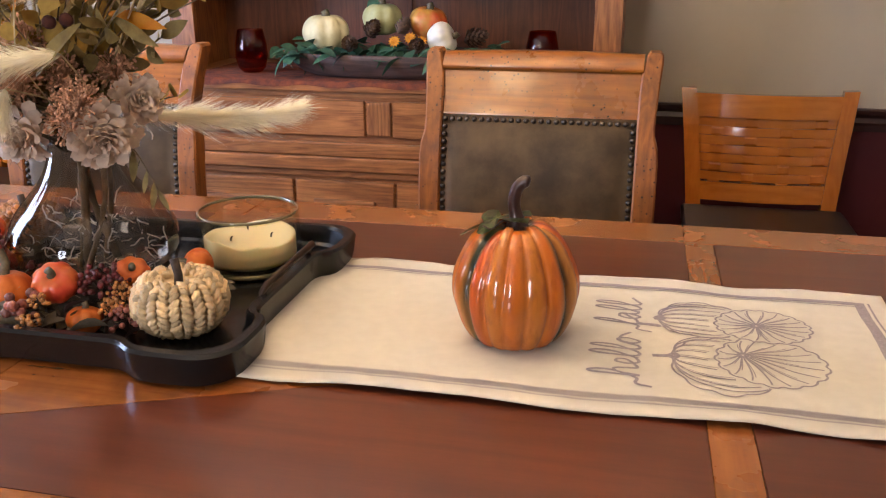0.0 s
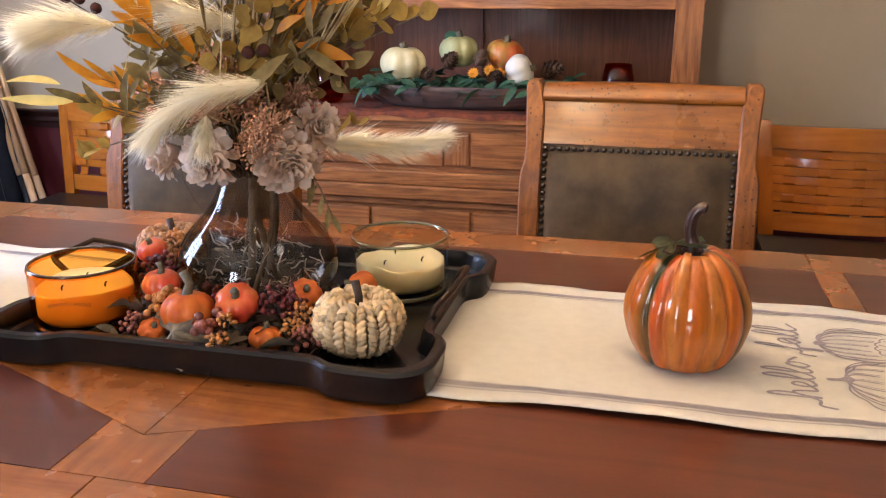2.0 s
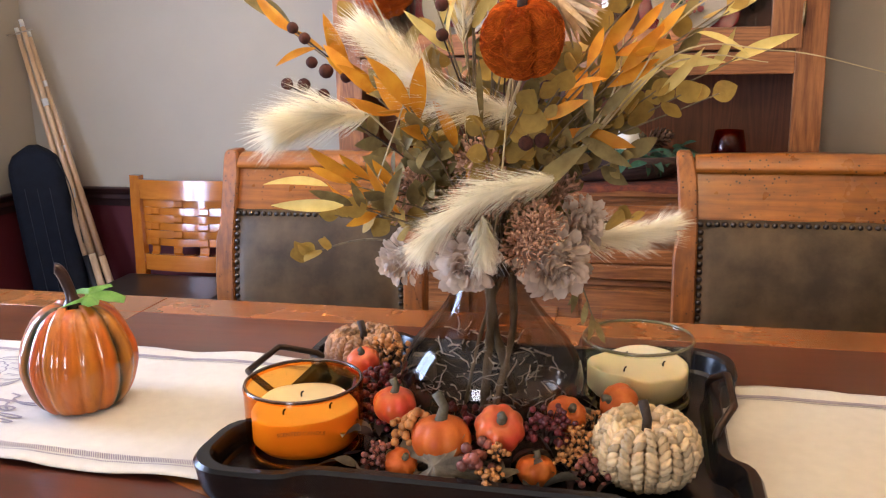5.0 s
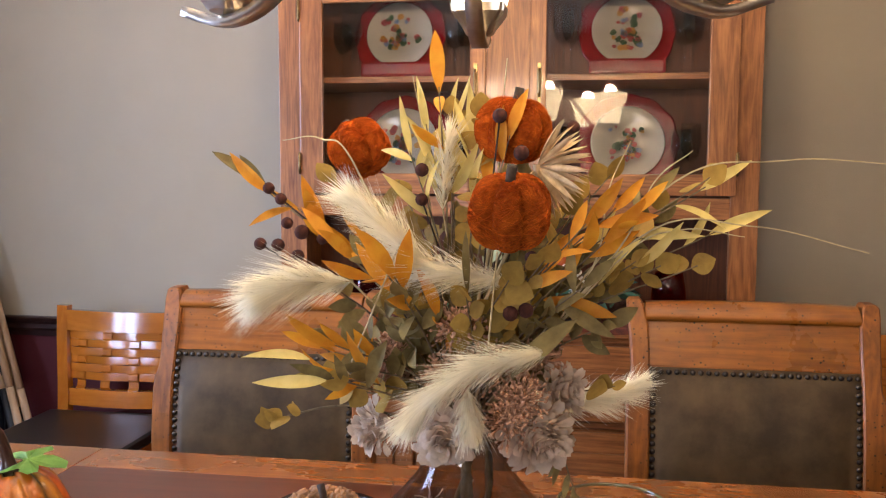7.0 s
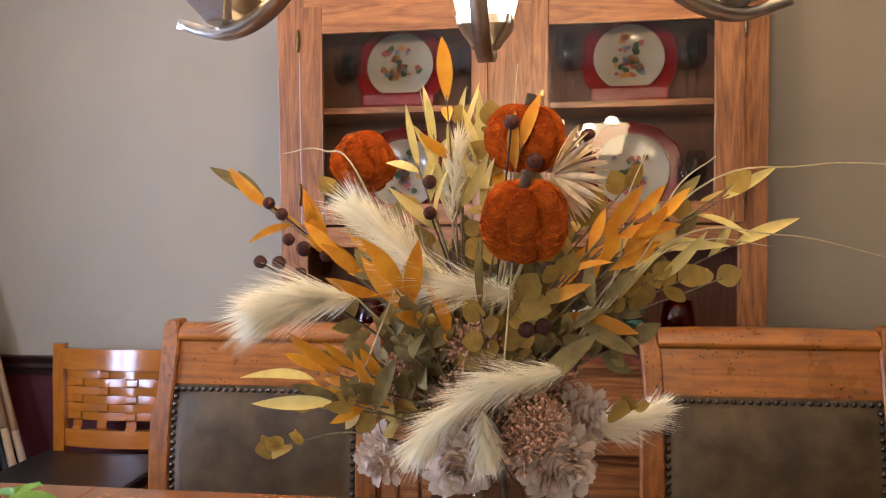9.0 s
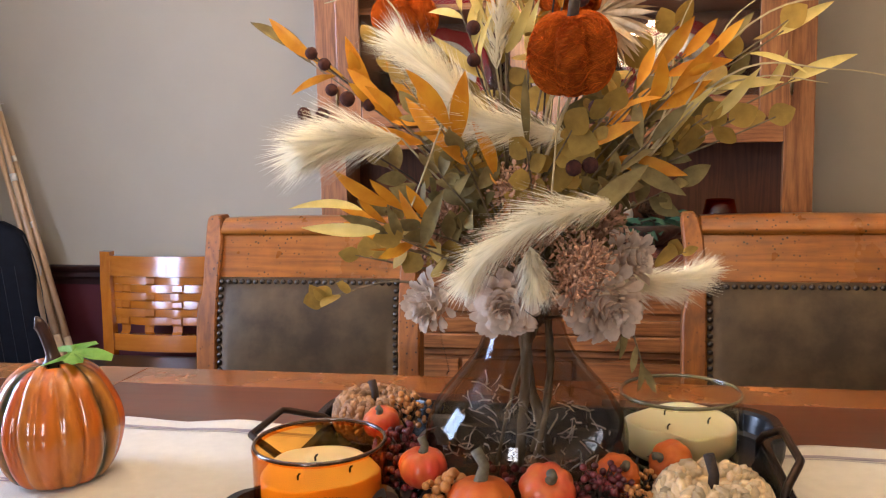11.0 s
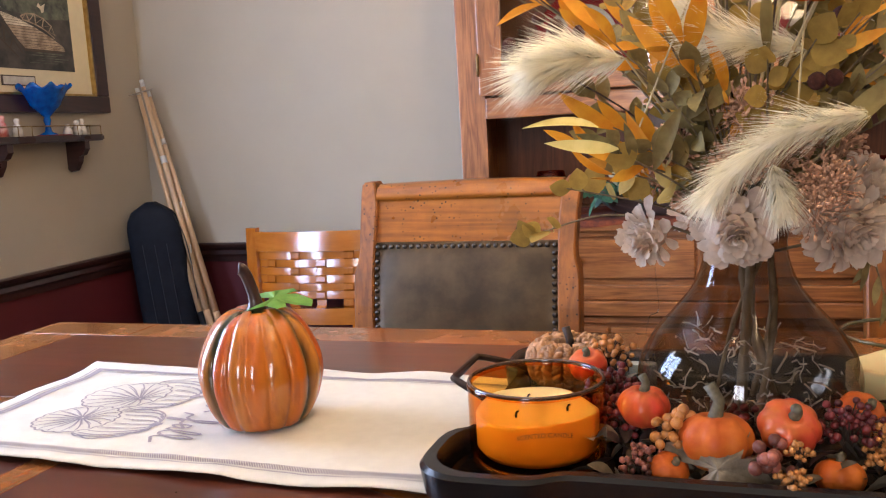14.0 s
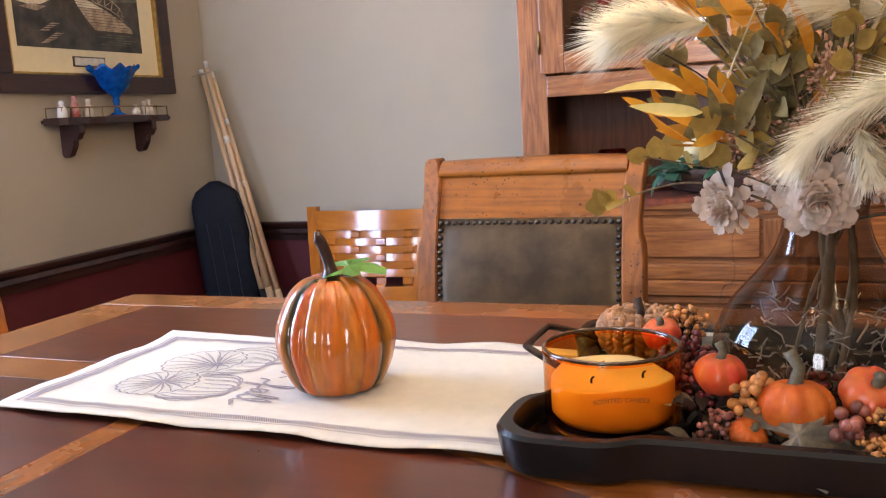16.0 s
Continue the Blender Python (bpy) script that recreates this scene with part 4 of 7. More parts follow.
def waxy(name, c):
    m, t, p = nodes_of(name)
    n = node(t, "ShaderNodeTexNoise", Scale=25.0, Detail=3.0)
    t.links.new(place(t), n.inputs["Vector"])
    t.links.new(ramp(t, n.outputs[0], [(0.3, tuple(0.93 * v for v in c)), (0.7, c)]).outputs[0], p.inputs["Base Color"])
    p.inputs["Subsurface Weight"].default_value = 0.3
    p.inputs["Subsurface Radius"].default_value = (0.02, 0.012, 0.006)
    p.inputs["Subsurface Scale"].default_value = 0.5
    p.inputs["Roughness"].default_value = 0.4
    return m


M["wax"] = waxy("cream_wax", (0.86, 0.74, 0.46))
M["wax_pale"] = waxy("pale_wax", (0.86, 0.77, 0.50))
M["wick"] = plain("burnt_wick", (0.015, 0.012, 0.01), None, 300, 0.9)
M["print"] = plain("dark_print", (0.16, 0.08, 0.02), None, 300, 0.7)


def arc_text(body, r, z, size, parent, turn, curve=0.0):
    """Lettering laid round an upright cylinder of radius r."""
    cu = bpy.data.curves.new("lettering", 'FONT')
    cu.body, cu.size, cu.align_x = body, size, 'CENTER'
    tmp = bpy.data.objects.new("lettering", cu)
    me = bpy.data.meshes.new_from_object(tmp)
    bpy.data.objects.remove(tmp)
    bm = bmesh.new()
    bm.from_mesh(me)
    bmesh.ops.subdivide_edges(bm, edges=[e for e in bm.edges if e.calc_length() > 0.003], cuts=2)
    for v in bm.verts:
        a = turn + v.co.x / r
        v.co = Vector((r * math.cos(a), r * math.sin(a), z + v.co.y - curve * v.co.x ** 2))
    return part("lettering", bm, M["print"], parent, "small printed lettering")


def build_candle(x, y, r, h, glass_mat, wax_mat, label, text=None, fill=0.62):
    c = thing("candle", label, "candle", pose(x, y, TRF), group="jar candles on the tray")
    w = 0.004
    prof = [(0, 0.0), (r - 0.012, 0.0), (r - 0.003, 0.006), (r, 0.016), (r, h - 0.008), (r + 0.001, h - 0.003), (r - 0.001, h), (r - w, h - 0.002), (r - w, h - 0.006)]
    bm = bmesh.new()
    lathe(bm, prof, 64)
    part("jar", bm, M[glass_mat], c, "thick-walled tinted glass jar", smooth=True)
    ring = []
    for k in range(48):
        ring.append((math.cos(2 * math.pi * k / 48), math.sin(2 * math.pi * k / 48)))
    for rr, zz, th in ((r - 0.0018, h - 0.001, 0.0022), (r - 0.006, 0.005, 0.004)):
        bm = bmesh.new()
        rows = [[bm.verts.new(((rr + th * math.cos(q)) * cx, (rr + th * math.cos(q)) * cy, zz + th * math.sin(q))) for q in (0.0, 1.05, 2.1, 3.14, 4.19, 5.24)] for cx, cy in ring]
        for i in range(48):
            for q in range(6):
                bm.faces.new((rows[i][q], rows[i][(q + 1) % 6], rows[(i + 1) % 48][(q + 1) % 6], rows[(i + 1) % 48][q]))
        part("rim", bm, M[glass_mat + "_rim"], c, "thick glossy glass rim", smooth=True)
    rw, wz = r - w - 0.003, h * fill
    bm = bmesh.new()
    lathe(bm, [(0, 0.0125), (rw - 0.006, 0.0125), (rw, 0.02), (rw, wz), (rw - 0.002, wz + 0.002), (rw * 0.9, wz + 0.0005), (rw * 0.75, wz), (rw * 0.5, wz - 0.001), (rw * 0.25, wz - 0.001), (0, wz - 0.001)], 64)
    for v in bm.verts:
        if v.co.z > wz - 0.004:
            q = math.hypot(v.co.x, v.co.y) / rw
            v.co.z += 0.004 * q * q * noise.noise((v.co.x * 28, v.co.y * 28, x * 9)) + 0.0035 * q ** 4 * math.sin(math.atan2(v.co.y, v.co.x) * 2 + x * 40)
    part("wax", bm, M[wax_mat], c, smooth=True)
    for k in range(3):
        a = 2.1 + k * 2 * math.pi / 3
        px, py = rw * 0.5 * math.cos(a), rw * 0.5 * math.sin(a)
        part("wick", tube(bmesh.new(), [(px, py, wz - 0.002), (px, py, wz + 0.003), (px + 0.0015, py, wz + 0.0055), (px + 0.003, py, wz + 0.006)], 0.0011, 6), M["wick"], c)
    if text:
        arc_text(text, r + 0.0004, h * 0.56, 0.0065, c, -1.25, 5.0)
    return c


build_candle(-0.384, -0.113, 0.069, 0.086, "amber", "wax", "amber glass jar candle with orange-looking wax", "SCENTED CANDLE")
build_candle(-0.008, 0.108, 0.072, 0.086, "greenish", "wax_pale", "clear glass jar candle with cream wax and wicks", fill=0.55)

# ---- vase ----
VX, VY = -0.182, -0.004


def build_vase():
    v = thing("vase", "bulbous smoky brown glass vase with narrow neck", "vase", pose(VX, VY, TRF))
    outer = [(0, 0.0), (0.06, 0.0), (0.082, 0.006), (0.1, 0.024), (0.1105, 0.05), (0.112, 0.066), (0.107, 0.088), (0.093, 0.112), (0.073, 0.135), (0.055, 0.158), (0.045, 0.18), (0.041, 0.2), (0.042, 0.215), (0.047, 0.226), (0.050, 0.229)]
    pr = [(max(0, p.x), p.z) for p in spline([(r, 0, z) for r, z in outer], 4)]
    bm = bmesh.new()
    lathe(bm, pr, 72)
    part("glass_body", bm, M["smoke"], v, smooth=True)
    bm = bmesh.new()
    lathe(bm, [(0.0485, 0.227), (0.0515, 0.2285), (0.0515, 0.231), (0.0485, 0.2325), (0.0465, 0.23), (0.0485, 0.227)], 48)
    part("lip", bm, M["dark_lip"], v, "rounded smoky glass lip", smooth=True)
    return v


build_vase()

# ---- straw pumpkins ----
M["straw"] = plain("pale_straw", (0.92, 0.74, 0.46), (0.68, 0.44, 0.20), 90.0, 0.5, relief=0.8, fine=500, vary=0.36)
M["straw_brown"] = plain("brown_straw", (0.52, 0.30, 0.15), (0.30, 0.145, 0.06), 130.0, 0.6, relief=0.7, fine=700, vary=0.35)
M["twig"] = plain("dark_twig", (0.06, 0.035, 0.02), (0.025, 0.016, 0.01), 150.0, 0.8, relief=0.6)


def build_straw(x, y, z, r, hgt, mat, label, braids=12, steps=13):
    s = thing("straw_pumpkin", label, "pumpkin", pose(x, y, z), group="braided straw pumpkins")
    tb = bmesh.new()
    bmesh.ops.create_icosphere(tb, subdivisions=1, radius=1)
    tb.verts.ensure_lookup_table()
    base = [v.co.copy() for v in tb.verts]
    tris = [[v.index for v in f.verts] for f in tb.faces]
    tb.free()
    rnd = random.Random(5)
    me = bpy.data.meshes.new("strand")
    me.from_pydata(base, [], tris)
    me.materials.append(M[mat])
    me.shade_smooth()
    for b in range(braids):
        a0 = 2 * math.pi * b / braids
        for i in range(steps):
            t = -1.35 + 2.85 * (i + 0.5) / steps
            rr = r * (0.30 + 0.70 * math.cos(t) ** 0.8) if abs(t) < 1.5 else r * 0.3
            zz = hgt / 2 + hgt / 2 * math.sin(t) * 0.95
            if t > 1.0:
                zz -= (t - 1.0) * 0.02
            for sd in (-1, 1):
                w = 2 * math.pi * rr / braids / 2
                a = a0 + sd * 0.5 * w / max(rr, 1e-4)
                up = Vector((-math.sin(t) * math.cos(a), -math.sin(t) * math.sin(a), math.cos(t)))
                side = Vector((-math.sin(a), math.cos(a), 0))
                nrm = side.cross(up)
                d = (up * 0.9 - side * sd * 0.95 + nrm * 0.3).normalized()
                e = nrm.cross(d).normalized()
                nrm = d.cross(e)
                c = Vector((math.cos(a), math.sin(a), 0)) * rr + Vector((0, 0, zz)) + up * (r * 0.05 * sd + rnd.uniform(-0.0008, 0.0008))
                k = (0.62 + 0.38 * rr / r) * rnd.uniform(0.88, 1.12)
                L, W, T = r * 0.18 * k, r * 0.1 * k, r * 0.11 * rnd.uniform(0.85, 1.25)
                o = new("strand", me)
                o.parent = s
                o.matrix_basis = Matrix.Translation(c) @ Matrix((d * L, e * W, nrm * T)).transposed().to_4x4()
    bm = bmesh.new()
    lathe(bm, [(0, 0.006), (r * 0.5, 0.004), (r * 0.9, hgt * 0.3), (r * 0.92, hgt * 0.55), (r * 0.6, hgt * 0.85), (r * 0.2, hgt * 0.8), (0, hgt * 0.75)], 22)
    part("core", bm, M[mat], s, smooth=True)
    part("stem", tube(bmesh.new(), [(0, 0, hgt * 0.7), (0.001, 0, hgt * 0.95), (-0.004, 0.002, hgt * 1.22)], [0.0055, 0.005, 0.0055], 9), M["twig"], s, "short dark twig stem", smooth=True)
    return s


build_straw(0.005, -0.118, TRF + 0.004, 0.0535, 0.071, "straw", "pale braided straw pumpkin with dark twig stem")
build_straw(-0.392, 0.123, TRF + 0.008, 0.052, 0.06, "straw_brown", "brown braided straw pumpkin with short twig stem")

# ---- small pumpkins, berries and dried leaves on the tray ----
M["mini_red"] = plain("red_orange_skin", (0.66, 0.06, 0.03), (0.64, 0.16, 0.03), 28.0, 0.32, relief=0.2, spec=0.5)
M["mini_orange"] = plain("orange_skin", (0.62, 0.165, 0.02), (0.50, 0.085, 0.012), 28.0, 0.5, relief=0.3, spec=0.35)
M["mini_stem"] = plain("grey_green_stem", (0.15, 0.13, 0.075), (0.07, 0.055, 0.03), 150.0, 0.6, relief=0.5)
M["berry_tan"] = plain("tan_berry", (0.55, 0.25, 0.07), (0.38, 0.14, 0.03), 150.0, 0.45, vary=0.25)
M["berry_red"] = plain("maroon_berry", (0.17, 0.02, 0.02), (0.09, 0.011, 0.012), 150.0, 0.4, vary=0.4)
M["berry_plum"] = plain("plum_berry", (0.16, 0.05, 0.06), (0.35, 0.11, 0.05), 60.0, 0.4, vary=0.5)
M["dry_leaf"] = plain("dried_leaf", (0.16, 0.125, 0.075), (0.075, 0.055, 0.03), 60.0, 0.7, relief=0.5, vary=0.3)
M["dry_leaf_grey"] = plain("grey_dried_leaf", (0.44, 0.38, 0.29), (0.24, 0.195, 0.135), 50.0, 0.7, relief=0.5)
M["plum_leaf"] = plain("plum_brown_leaf", (0.20, 0.10, 0.085), (0.10, 0.045, 0.04), 60.0, 0.6, relief=0.5)
M["dark_leaf"] = plain("dark_plum_leaf", (0.05, 0.022, 0.018), (0.025, 0.014, 0.01), 60.0, 0.6, vary=0.3)

MINI = [
    # x, y, z centre, radius, skin, tilt x, tilt y, stem length, label
    (-0.211, -0.150, 0.817, 0.034, "mini_orange", -6, 0, 0.03, "orange mini pumpkin with thick grey-green stem"),
    (-0.149, -0.137, 0.829, 0.028, "mini_red", 38, 0, 0.012, "pinkish red mini pumpkin tipped forward"),
    (-0.083, -0.078, 0.824, 0.0235, "mini_orange", 40, 15, 0.008, "orange mini pumpkin with pale cut stem"),
    (-0.280, -0.094, 0.828, 0.026, "mini_red", 4, 0, 0.016, "red-orange mini pumpkin among berries"),
    (-0.349, -0.001, 0.842, 0.022, "mini_red", 20, -10, 0.008, "small red mini pumpkin beside the brown straw one"),
    (-0.252, -0.168, 0.793, 0.019, "mini_orange", 30, 20, 0.006, "tiny orange gourd at the tray edge"),
    (-0.108, -0.148, 0.789, 0.022, "mini_orange", -10, 5, 0.008, "round orange mini pumpkin at the tray edge"),
    (-0.026, -0.016, 0.816, 0.0255, "mini_orange", 15, -60, 0.01, "orange gourd lying beside the candle"),
]


def build_mini(x, y, z, r, skin, tx, ty, stem, label):
    p = thing("mini_pumpkin", label, "pumpkin", pose(x, y, z, tx, ty, 20), group="mini pumpkins on the tray")
    prof = [(0, -0.66), (0.3, -0.72), (0.62, -0.62), (0.88, -0.32), (1.0, 0.02), (0.93, 0.36), (0.7, 0.62), (0.42, 0.72), (0.2, 0.68), (0, 0.58)]
    bm = bmesh.new()
    lathe(bm, [(max(0, q.x) * r, q.z * r) for q in spline([(a, 0, b) for a, b in prof], 2)], 56, ribs=8, depth=0.09)
    part("body", bm, M[skin], p, smooth=True)
    k = r * 0.16
    bm = tube(bmesh.new(), [(0, 0, 0.5 * r), (0, 0, 0.62 * r), (0.15 * stem, 0, 0.65 * r + 0.5 * stem), (-0.1 * stem, 0.1 * stem, 0.65 * r + stem)], [k * 2.2, k * 1.3, k, k * 1.1], 9)
    part("stem", bm, M["mini_stem"], p, smooth=True)
    return p


for row in MINI:
    build_mini(*row)


def cluster(x, y, z, n, r, spread, mat, label, seed):
    rnd = random.Random(seed)
    c = thing("berry_cluster", label, "berries", pose(x, y, z), group="berry clusters on the tray")
    tb = bmesh.new()
    bmesh.ops.create_icosphere(tb, subdivisions=2 if r > 0.0035 else 1, radius=1)
    me = bpy.data.meshes.new("berry")
    tb.to_mesh(me)
    tb.free()
    me.materials.append(M[mat])
    me.shade_smooth()
    bm = bmesh.new()
    for i in range(n):
        u = rnd.random() ** 0.4
        a, b = rnd.uniform(0, 6.283), rnd.uniform(-0.7, 1.4)
        q = Vector((spread * u * math.cos(a) * math.cos(b), spread * u * math.sin(a) * math.cos(b), spread * 0.8 * u * math.sin(b)))
        k = r * rnd.uniform(0.8, 1.15)
        o = new("berry", me)
        o.parent = c
        o.matrix_basis = Matrix.Translation(q) @ Matrix.Diagonal((k, k, k, 1))
        tube(bm, [(0, 0, -spread * 0.8), q * 0.5, q * 0.92], 0.0006, 4)
    part("stalk", bm, M["twig"], c)
    return c


CL = [
    (-0.248, -0.145, 0.815, 24, 0.0046, 0.02, "berry_tan", "cluster of tan orange berries"),
    (-0.165, -0.18, 0.805, 14, 0.0052, 0.018, "berry_plum", "cluster of plum and peach berries"),
    (-0.142, -0.178, 0.812, 18, 0.0026, 0.01, "berry_tan", "small bunch of tan berries"),
    (-0.15, -0.196, 0.788, 34, 0.0028, 0.015, "berry_tan", "small bunch of tan berries"),
    (-0.098, -0.118, 0.815, 60, 0.0032, 0.026, "berry_red", "dense cluster of maroon berries"),
    (-0.066, -0.128, 0.806, 40, 0.0027, 0.017, "berry_tan", "small bunch of tan berries"),
    (-0.075, -0.142, 0.795, 34, 0.0026, 0.014, "berry_tan", "small bunch of tan berries"),
    (-0.05, -0.15, 0.786, 24, 0.0032, 0.018, "berry_plum", "cluster of plum berries"),
    (-0.33, 0.045, 0.832, 40, 0.0032, 0.024, "berry_tan", "cluster of brown berries"),
    (-0.315, -0.04, 0.815, 60, 0.0034, 0.03, "berry_red", "dense cluster of maroon berries"),
    (-0.30, -0.075, 0.80, 50, 0.0032, 0.026, "berry_red", "cluster of maroon berries"),
    (-0.275, -0.165, 0.79, 30, 0.003, 0.018, "berry_plum", "cluster of plum berries"),
    (-0.20, -0.105, 0.80, 40, 0.0034, 0.03, "berry_red", "dense cluster of maroon berries"),
    (-0.053, -0.075, 0.80, 30, 0.003, 0.02, "berry_tan", "small bunch of tan berries"),
]
for i, row in enumerate(CL):
    x, y, z, n, r, sp, mat, lab = row
    cluster(x, y, z + 0.010, int(n * 1.3), r * 1.12, sp * 1.25, mat, lab, seed=40 + i)


def leaf_mesh(name, L, W, cup=0.15, curl=0.2, mat=None, n=6, tipw=1.0):
    """A pointed or round leaf along +x with a folded midrib and curled tip."""
    bm = bmesh.new()
    rows = []
    for i in range(n + 1):
        t = i / n
        w = W * math.sin(math.pi * min(1, max(0.02, t ** tipw))) ** 0.8
        if i == n:
            w = W * 0.03
        x, z = L * t, -curl * L * t * t
        rows.append([bm.verts.new((x, -w / 2, z + cup * w)), bm.verts.new((x, 0, z)), bm.verts.new((x, w / 2, z + cup * w))])
    for a, b in zip(rows, rows[1:]):
        bm.faces.new((a[0], a[1], b[1], b[0]))
        bm.faces.new((a[1], a[2], b[2], b[1]))
    me = bpy.data.meshes.new(name)
    bm.to_mesh(me)
    bm.free()
    me.shade_smooth()
    if mat:
        me.materials.append(M[mat])
    return me


def litter():
    """Dried leaves and bits that fill the tray round the vase."""
    rnd = random.Random(9)
    f = thing("dried_leaf_filler", "bed of dried dark leaves and twigs in the tray", "dried leaves", kind="stuff")
    meshes = [leaf_mesh("leaf", 0.035, 0.018, 0.2, 0.3, "dry_leaf"), leaf_mesh("leaf", 0.03, 0.014, 0.3, 0.5, "dark_leaf"), leaf_mesh("leaf", 0.022, 0.014, 0.1, -0.3, "dark_leaf"), leaf_mesh("leaf", 0.028, 0.012, 0.2, 0.2, "dry_leaf")]
    k = 0
    while k < 150:
        x, y = rnd.uniform(-0.33, 0.0), rnd.uniform(-0.18, 0.07)
        d = math.hypot(x - VX, y - VY)
        if d < 0.105 or math.hypot(x + 0.384, y + 0.113) < 0.075 or math.hypot(x - 0.005, y + 0.118) < 0.07 or math.hypot(x + 0.008, y - 0.108) < 0.08:
            continue
        h = 0.022 if y > -0.17 else 0.01
        o = new("leaf", rnd.choice(meshes))
        o.parent = f
        o.matrix_basis = pose(x, y, TRF + 0.004 + h * rnd.random(), rnd.uniform(-50, 50), rnd.uniform(-50, 30), rnd.uniform(0, 360))
        k += 1


litter()
big = tagged(part("dried_leaf", maple(bmesh.new(), 0.07, 0.7), M["dry_leaf_grey"], None, "large curled grey-brown dried leaf on the tray", m=pose(-0.240, -0.184, 0.800, 55, -8, -4)), category="leaf", group="loose dried leaves")
for x, y, z, rx, ry, rz, mat, lab in ((-0.238, -0.150, 0.806, 70, -40, 20, "plum_leaf", "upright curled plum-brown dried leaf among berries"), (-0.315, -0.118, 0.800, 40, -35, 250, "dry_leaf_grey", "pale dried leaf against the amber candle"), (-0.06, -0.172, 0.796, 50, -10, 200, "dry_leaf", "olive dried leaf at the tray edge"), (-0.345, 0.02, 0.815, 30, -20, 300, "dry_leaf", "olive dried leaf beside the small red pumpkin")):
    o = new("dried_leaf", leaf_mesh("dried_leaf", 0.044, 0.022, 0.3, 0.35, mat))
    o.matrix_basis = pose(x, y, z, rx, ry, rz)
    tagged(o, lab, "leaf", "loose dried leaves")

# clear battery box with a thin wire, behind the vase
bx = thing("battery_box", "small clear plastic battery box with thin wire", "battery box", pose(-0.30, 0.115, TRF))
part("box", one_box(-0.022, 0.022, -0.015, 0.015, 0, 0.05, bevel=0.003), M["crystal"], bx)
part("inner_cell", one_box(-0.016, 0.016, -0.009, 0.009, 0.004, 0.04, bevel=0.003), plain("pale_plastic", (0.6, 0.66, 0.7), None, 30, 0.4), bx)
part("wire", tube(bmesh.new(), spline([(0.0, 0, 0.045), (0.01, -0.02, 0.10), (0.028, -0.10, 0.13), (0.03, -0.15, 0.19), (0.05, -0.16, 0.21)], 6), 0.0008, 5), M["crystal"], bx)

# ---- floral arrangement in the vase ----
M["lf_gold"] = plain("gold_olive_leaf", (0.43, 0.285, 0.06), (0.29, 0.185, 0.04), 45.0, 0.65, relief=0.25, vary=0.22, thin=0.2, spec=0.25)
M["lf_sage"] = plain("olive_sage_leaf", (0.26, 0.205, 0.075), (0.15, 0.11, 0.04), 45.0, 0.65, relief=0.25, vary=0.25, thin=0.2, spec=0.25)
M["lf_pale"] = plain("pale_yellow_leaf", (0.76, 0.63, 0.24), (0.64, 0.51, 0.16), 45.0, 0.65, relief=0.25, vary=0.15, thin=0.25, spec=0.25)
M["lf_orange"] = plain("orange_leaf", (0.72, 0.34, 0.025), (0.60, 0.22, 0.015), 40.0, 0.6, relief=0.25, vary=0.2, thin=0.25, spec=0.25)
M["lf_yellow"] = plain("yellow_leaf", (0.72, 0.36, 0.03), (0.66, 0.27, 0.015), 40.0, 0.6, relief=0.25, thin=0.25, spec=0.25)
M["stalk"] = plain("dry_stalk", (0.21, 0.155, 0.08), (0.11, 0.08, 0.042), 120.0, 0.7)
M["grass"] = plain("dry_grass", (0.55, 0.46, 0.26), (0.42, 0.33, 0.17), 120.0, 0.7)
M["plume"] = plain("cream_plume", (0.97, 0.93, 0.79), (0.95, 0.89, 0.72), 60.0, 0.9, relief=0, vary=0.08, thin=0.4, spec=0.1)
M["fibre"] = plain("rust_sisal", (0.58, 0.13, 0.010), (0.36, 0.062, 0.006), 80.0, 0.85, relief=0.6, fine=900, vary=0.32, spec=0.08)
M["petal"] = plain("dusty_cream_petal", (0.78, 0.66, 0.54), (0.64, 0.51, 0.40), 60.0, 0.8, relief=0.3, vary=0.12, thin=0.45, spec=0.2)
M["raffia"] = plain("raffia", (0.66, 0.50, 0.30), (0.50, 0.35, 0.18), 80.0, 0.7, relief=0.4, vary=0.2)
M["seed"] = plain("brown_seed", (0.62, 0.37, 0.23), (0.44, 0.24, 0.14), 200.0, 0.7, vary=0.3)
M["felt"] = plain("dark_brown_felt", (0.09, 0.026, 0.016), (0.05, 0.014, 0.01), 150.0, 0.95, relief=0.8, fine=900)

MOUTH = Vector((VX, VY, TRF + 0.2))
bouquet = thing("floral_arrangement", "dried autumn arrangement of plumes, leaves and felt pumpkins", "flowers", pose(0, 0, 0))
rnd = random.Random(21)

DISC = [leaf_mesh("leaf", L, L * 0.92, 0.025, c, None, 8, 0.85) for L, c in ((0.028, 0.1), (0.024, -0.15), (0.031, 0.2))]
LONG = [leaf_mesh("leaf", L, W, 0.2, c, None, 7) for L, W, c in ((0.06, 0.015, 0.3), (0.05, 0.013, -0.15), (0.07, 0.017, 0.15))]
SLIM = [leaf_mesh("leaf", L, W, 0.25, c, None, 8, 0.8) for L, W, c in ((0.062, 0.0115, 0.35), (0.054, 0.010, 0.2), (0.068, 0.012, -0.2))]
OVAL = [leaf_mesh("leaf", L, W, 0.15, c, None, 7) for L, W, c in ((0.042, 0.02, 0.25), (0.036, 0.019, -0.1))]
SHAPES = {"gold": (DISC, "lf_gold"), "sage": (OVAL, "lf_sage"), "sagelong": (LONG, "lf_sage"), "pale": (SLIM, "lf_pale"), "orange": (LONG, "lf_orange"), "yellow": (LONG, "lf_yellow")}
coloured = {}


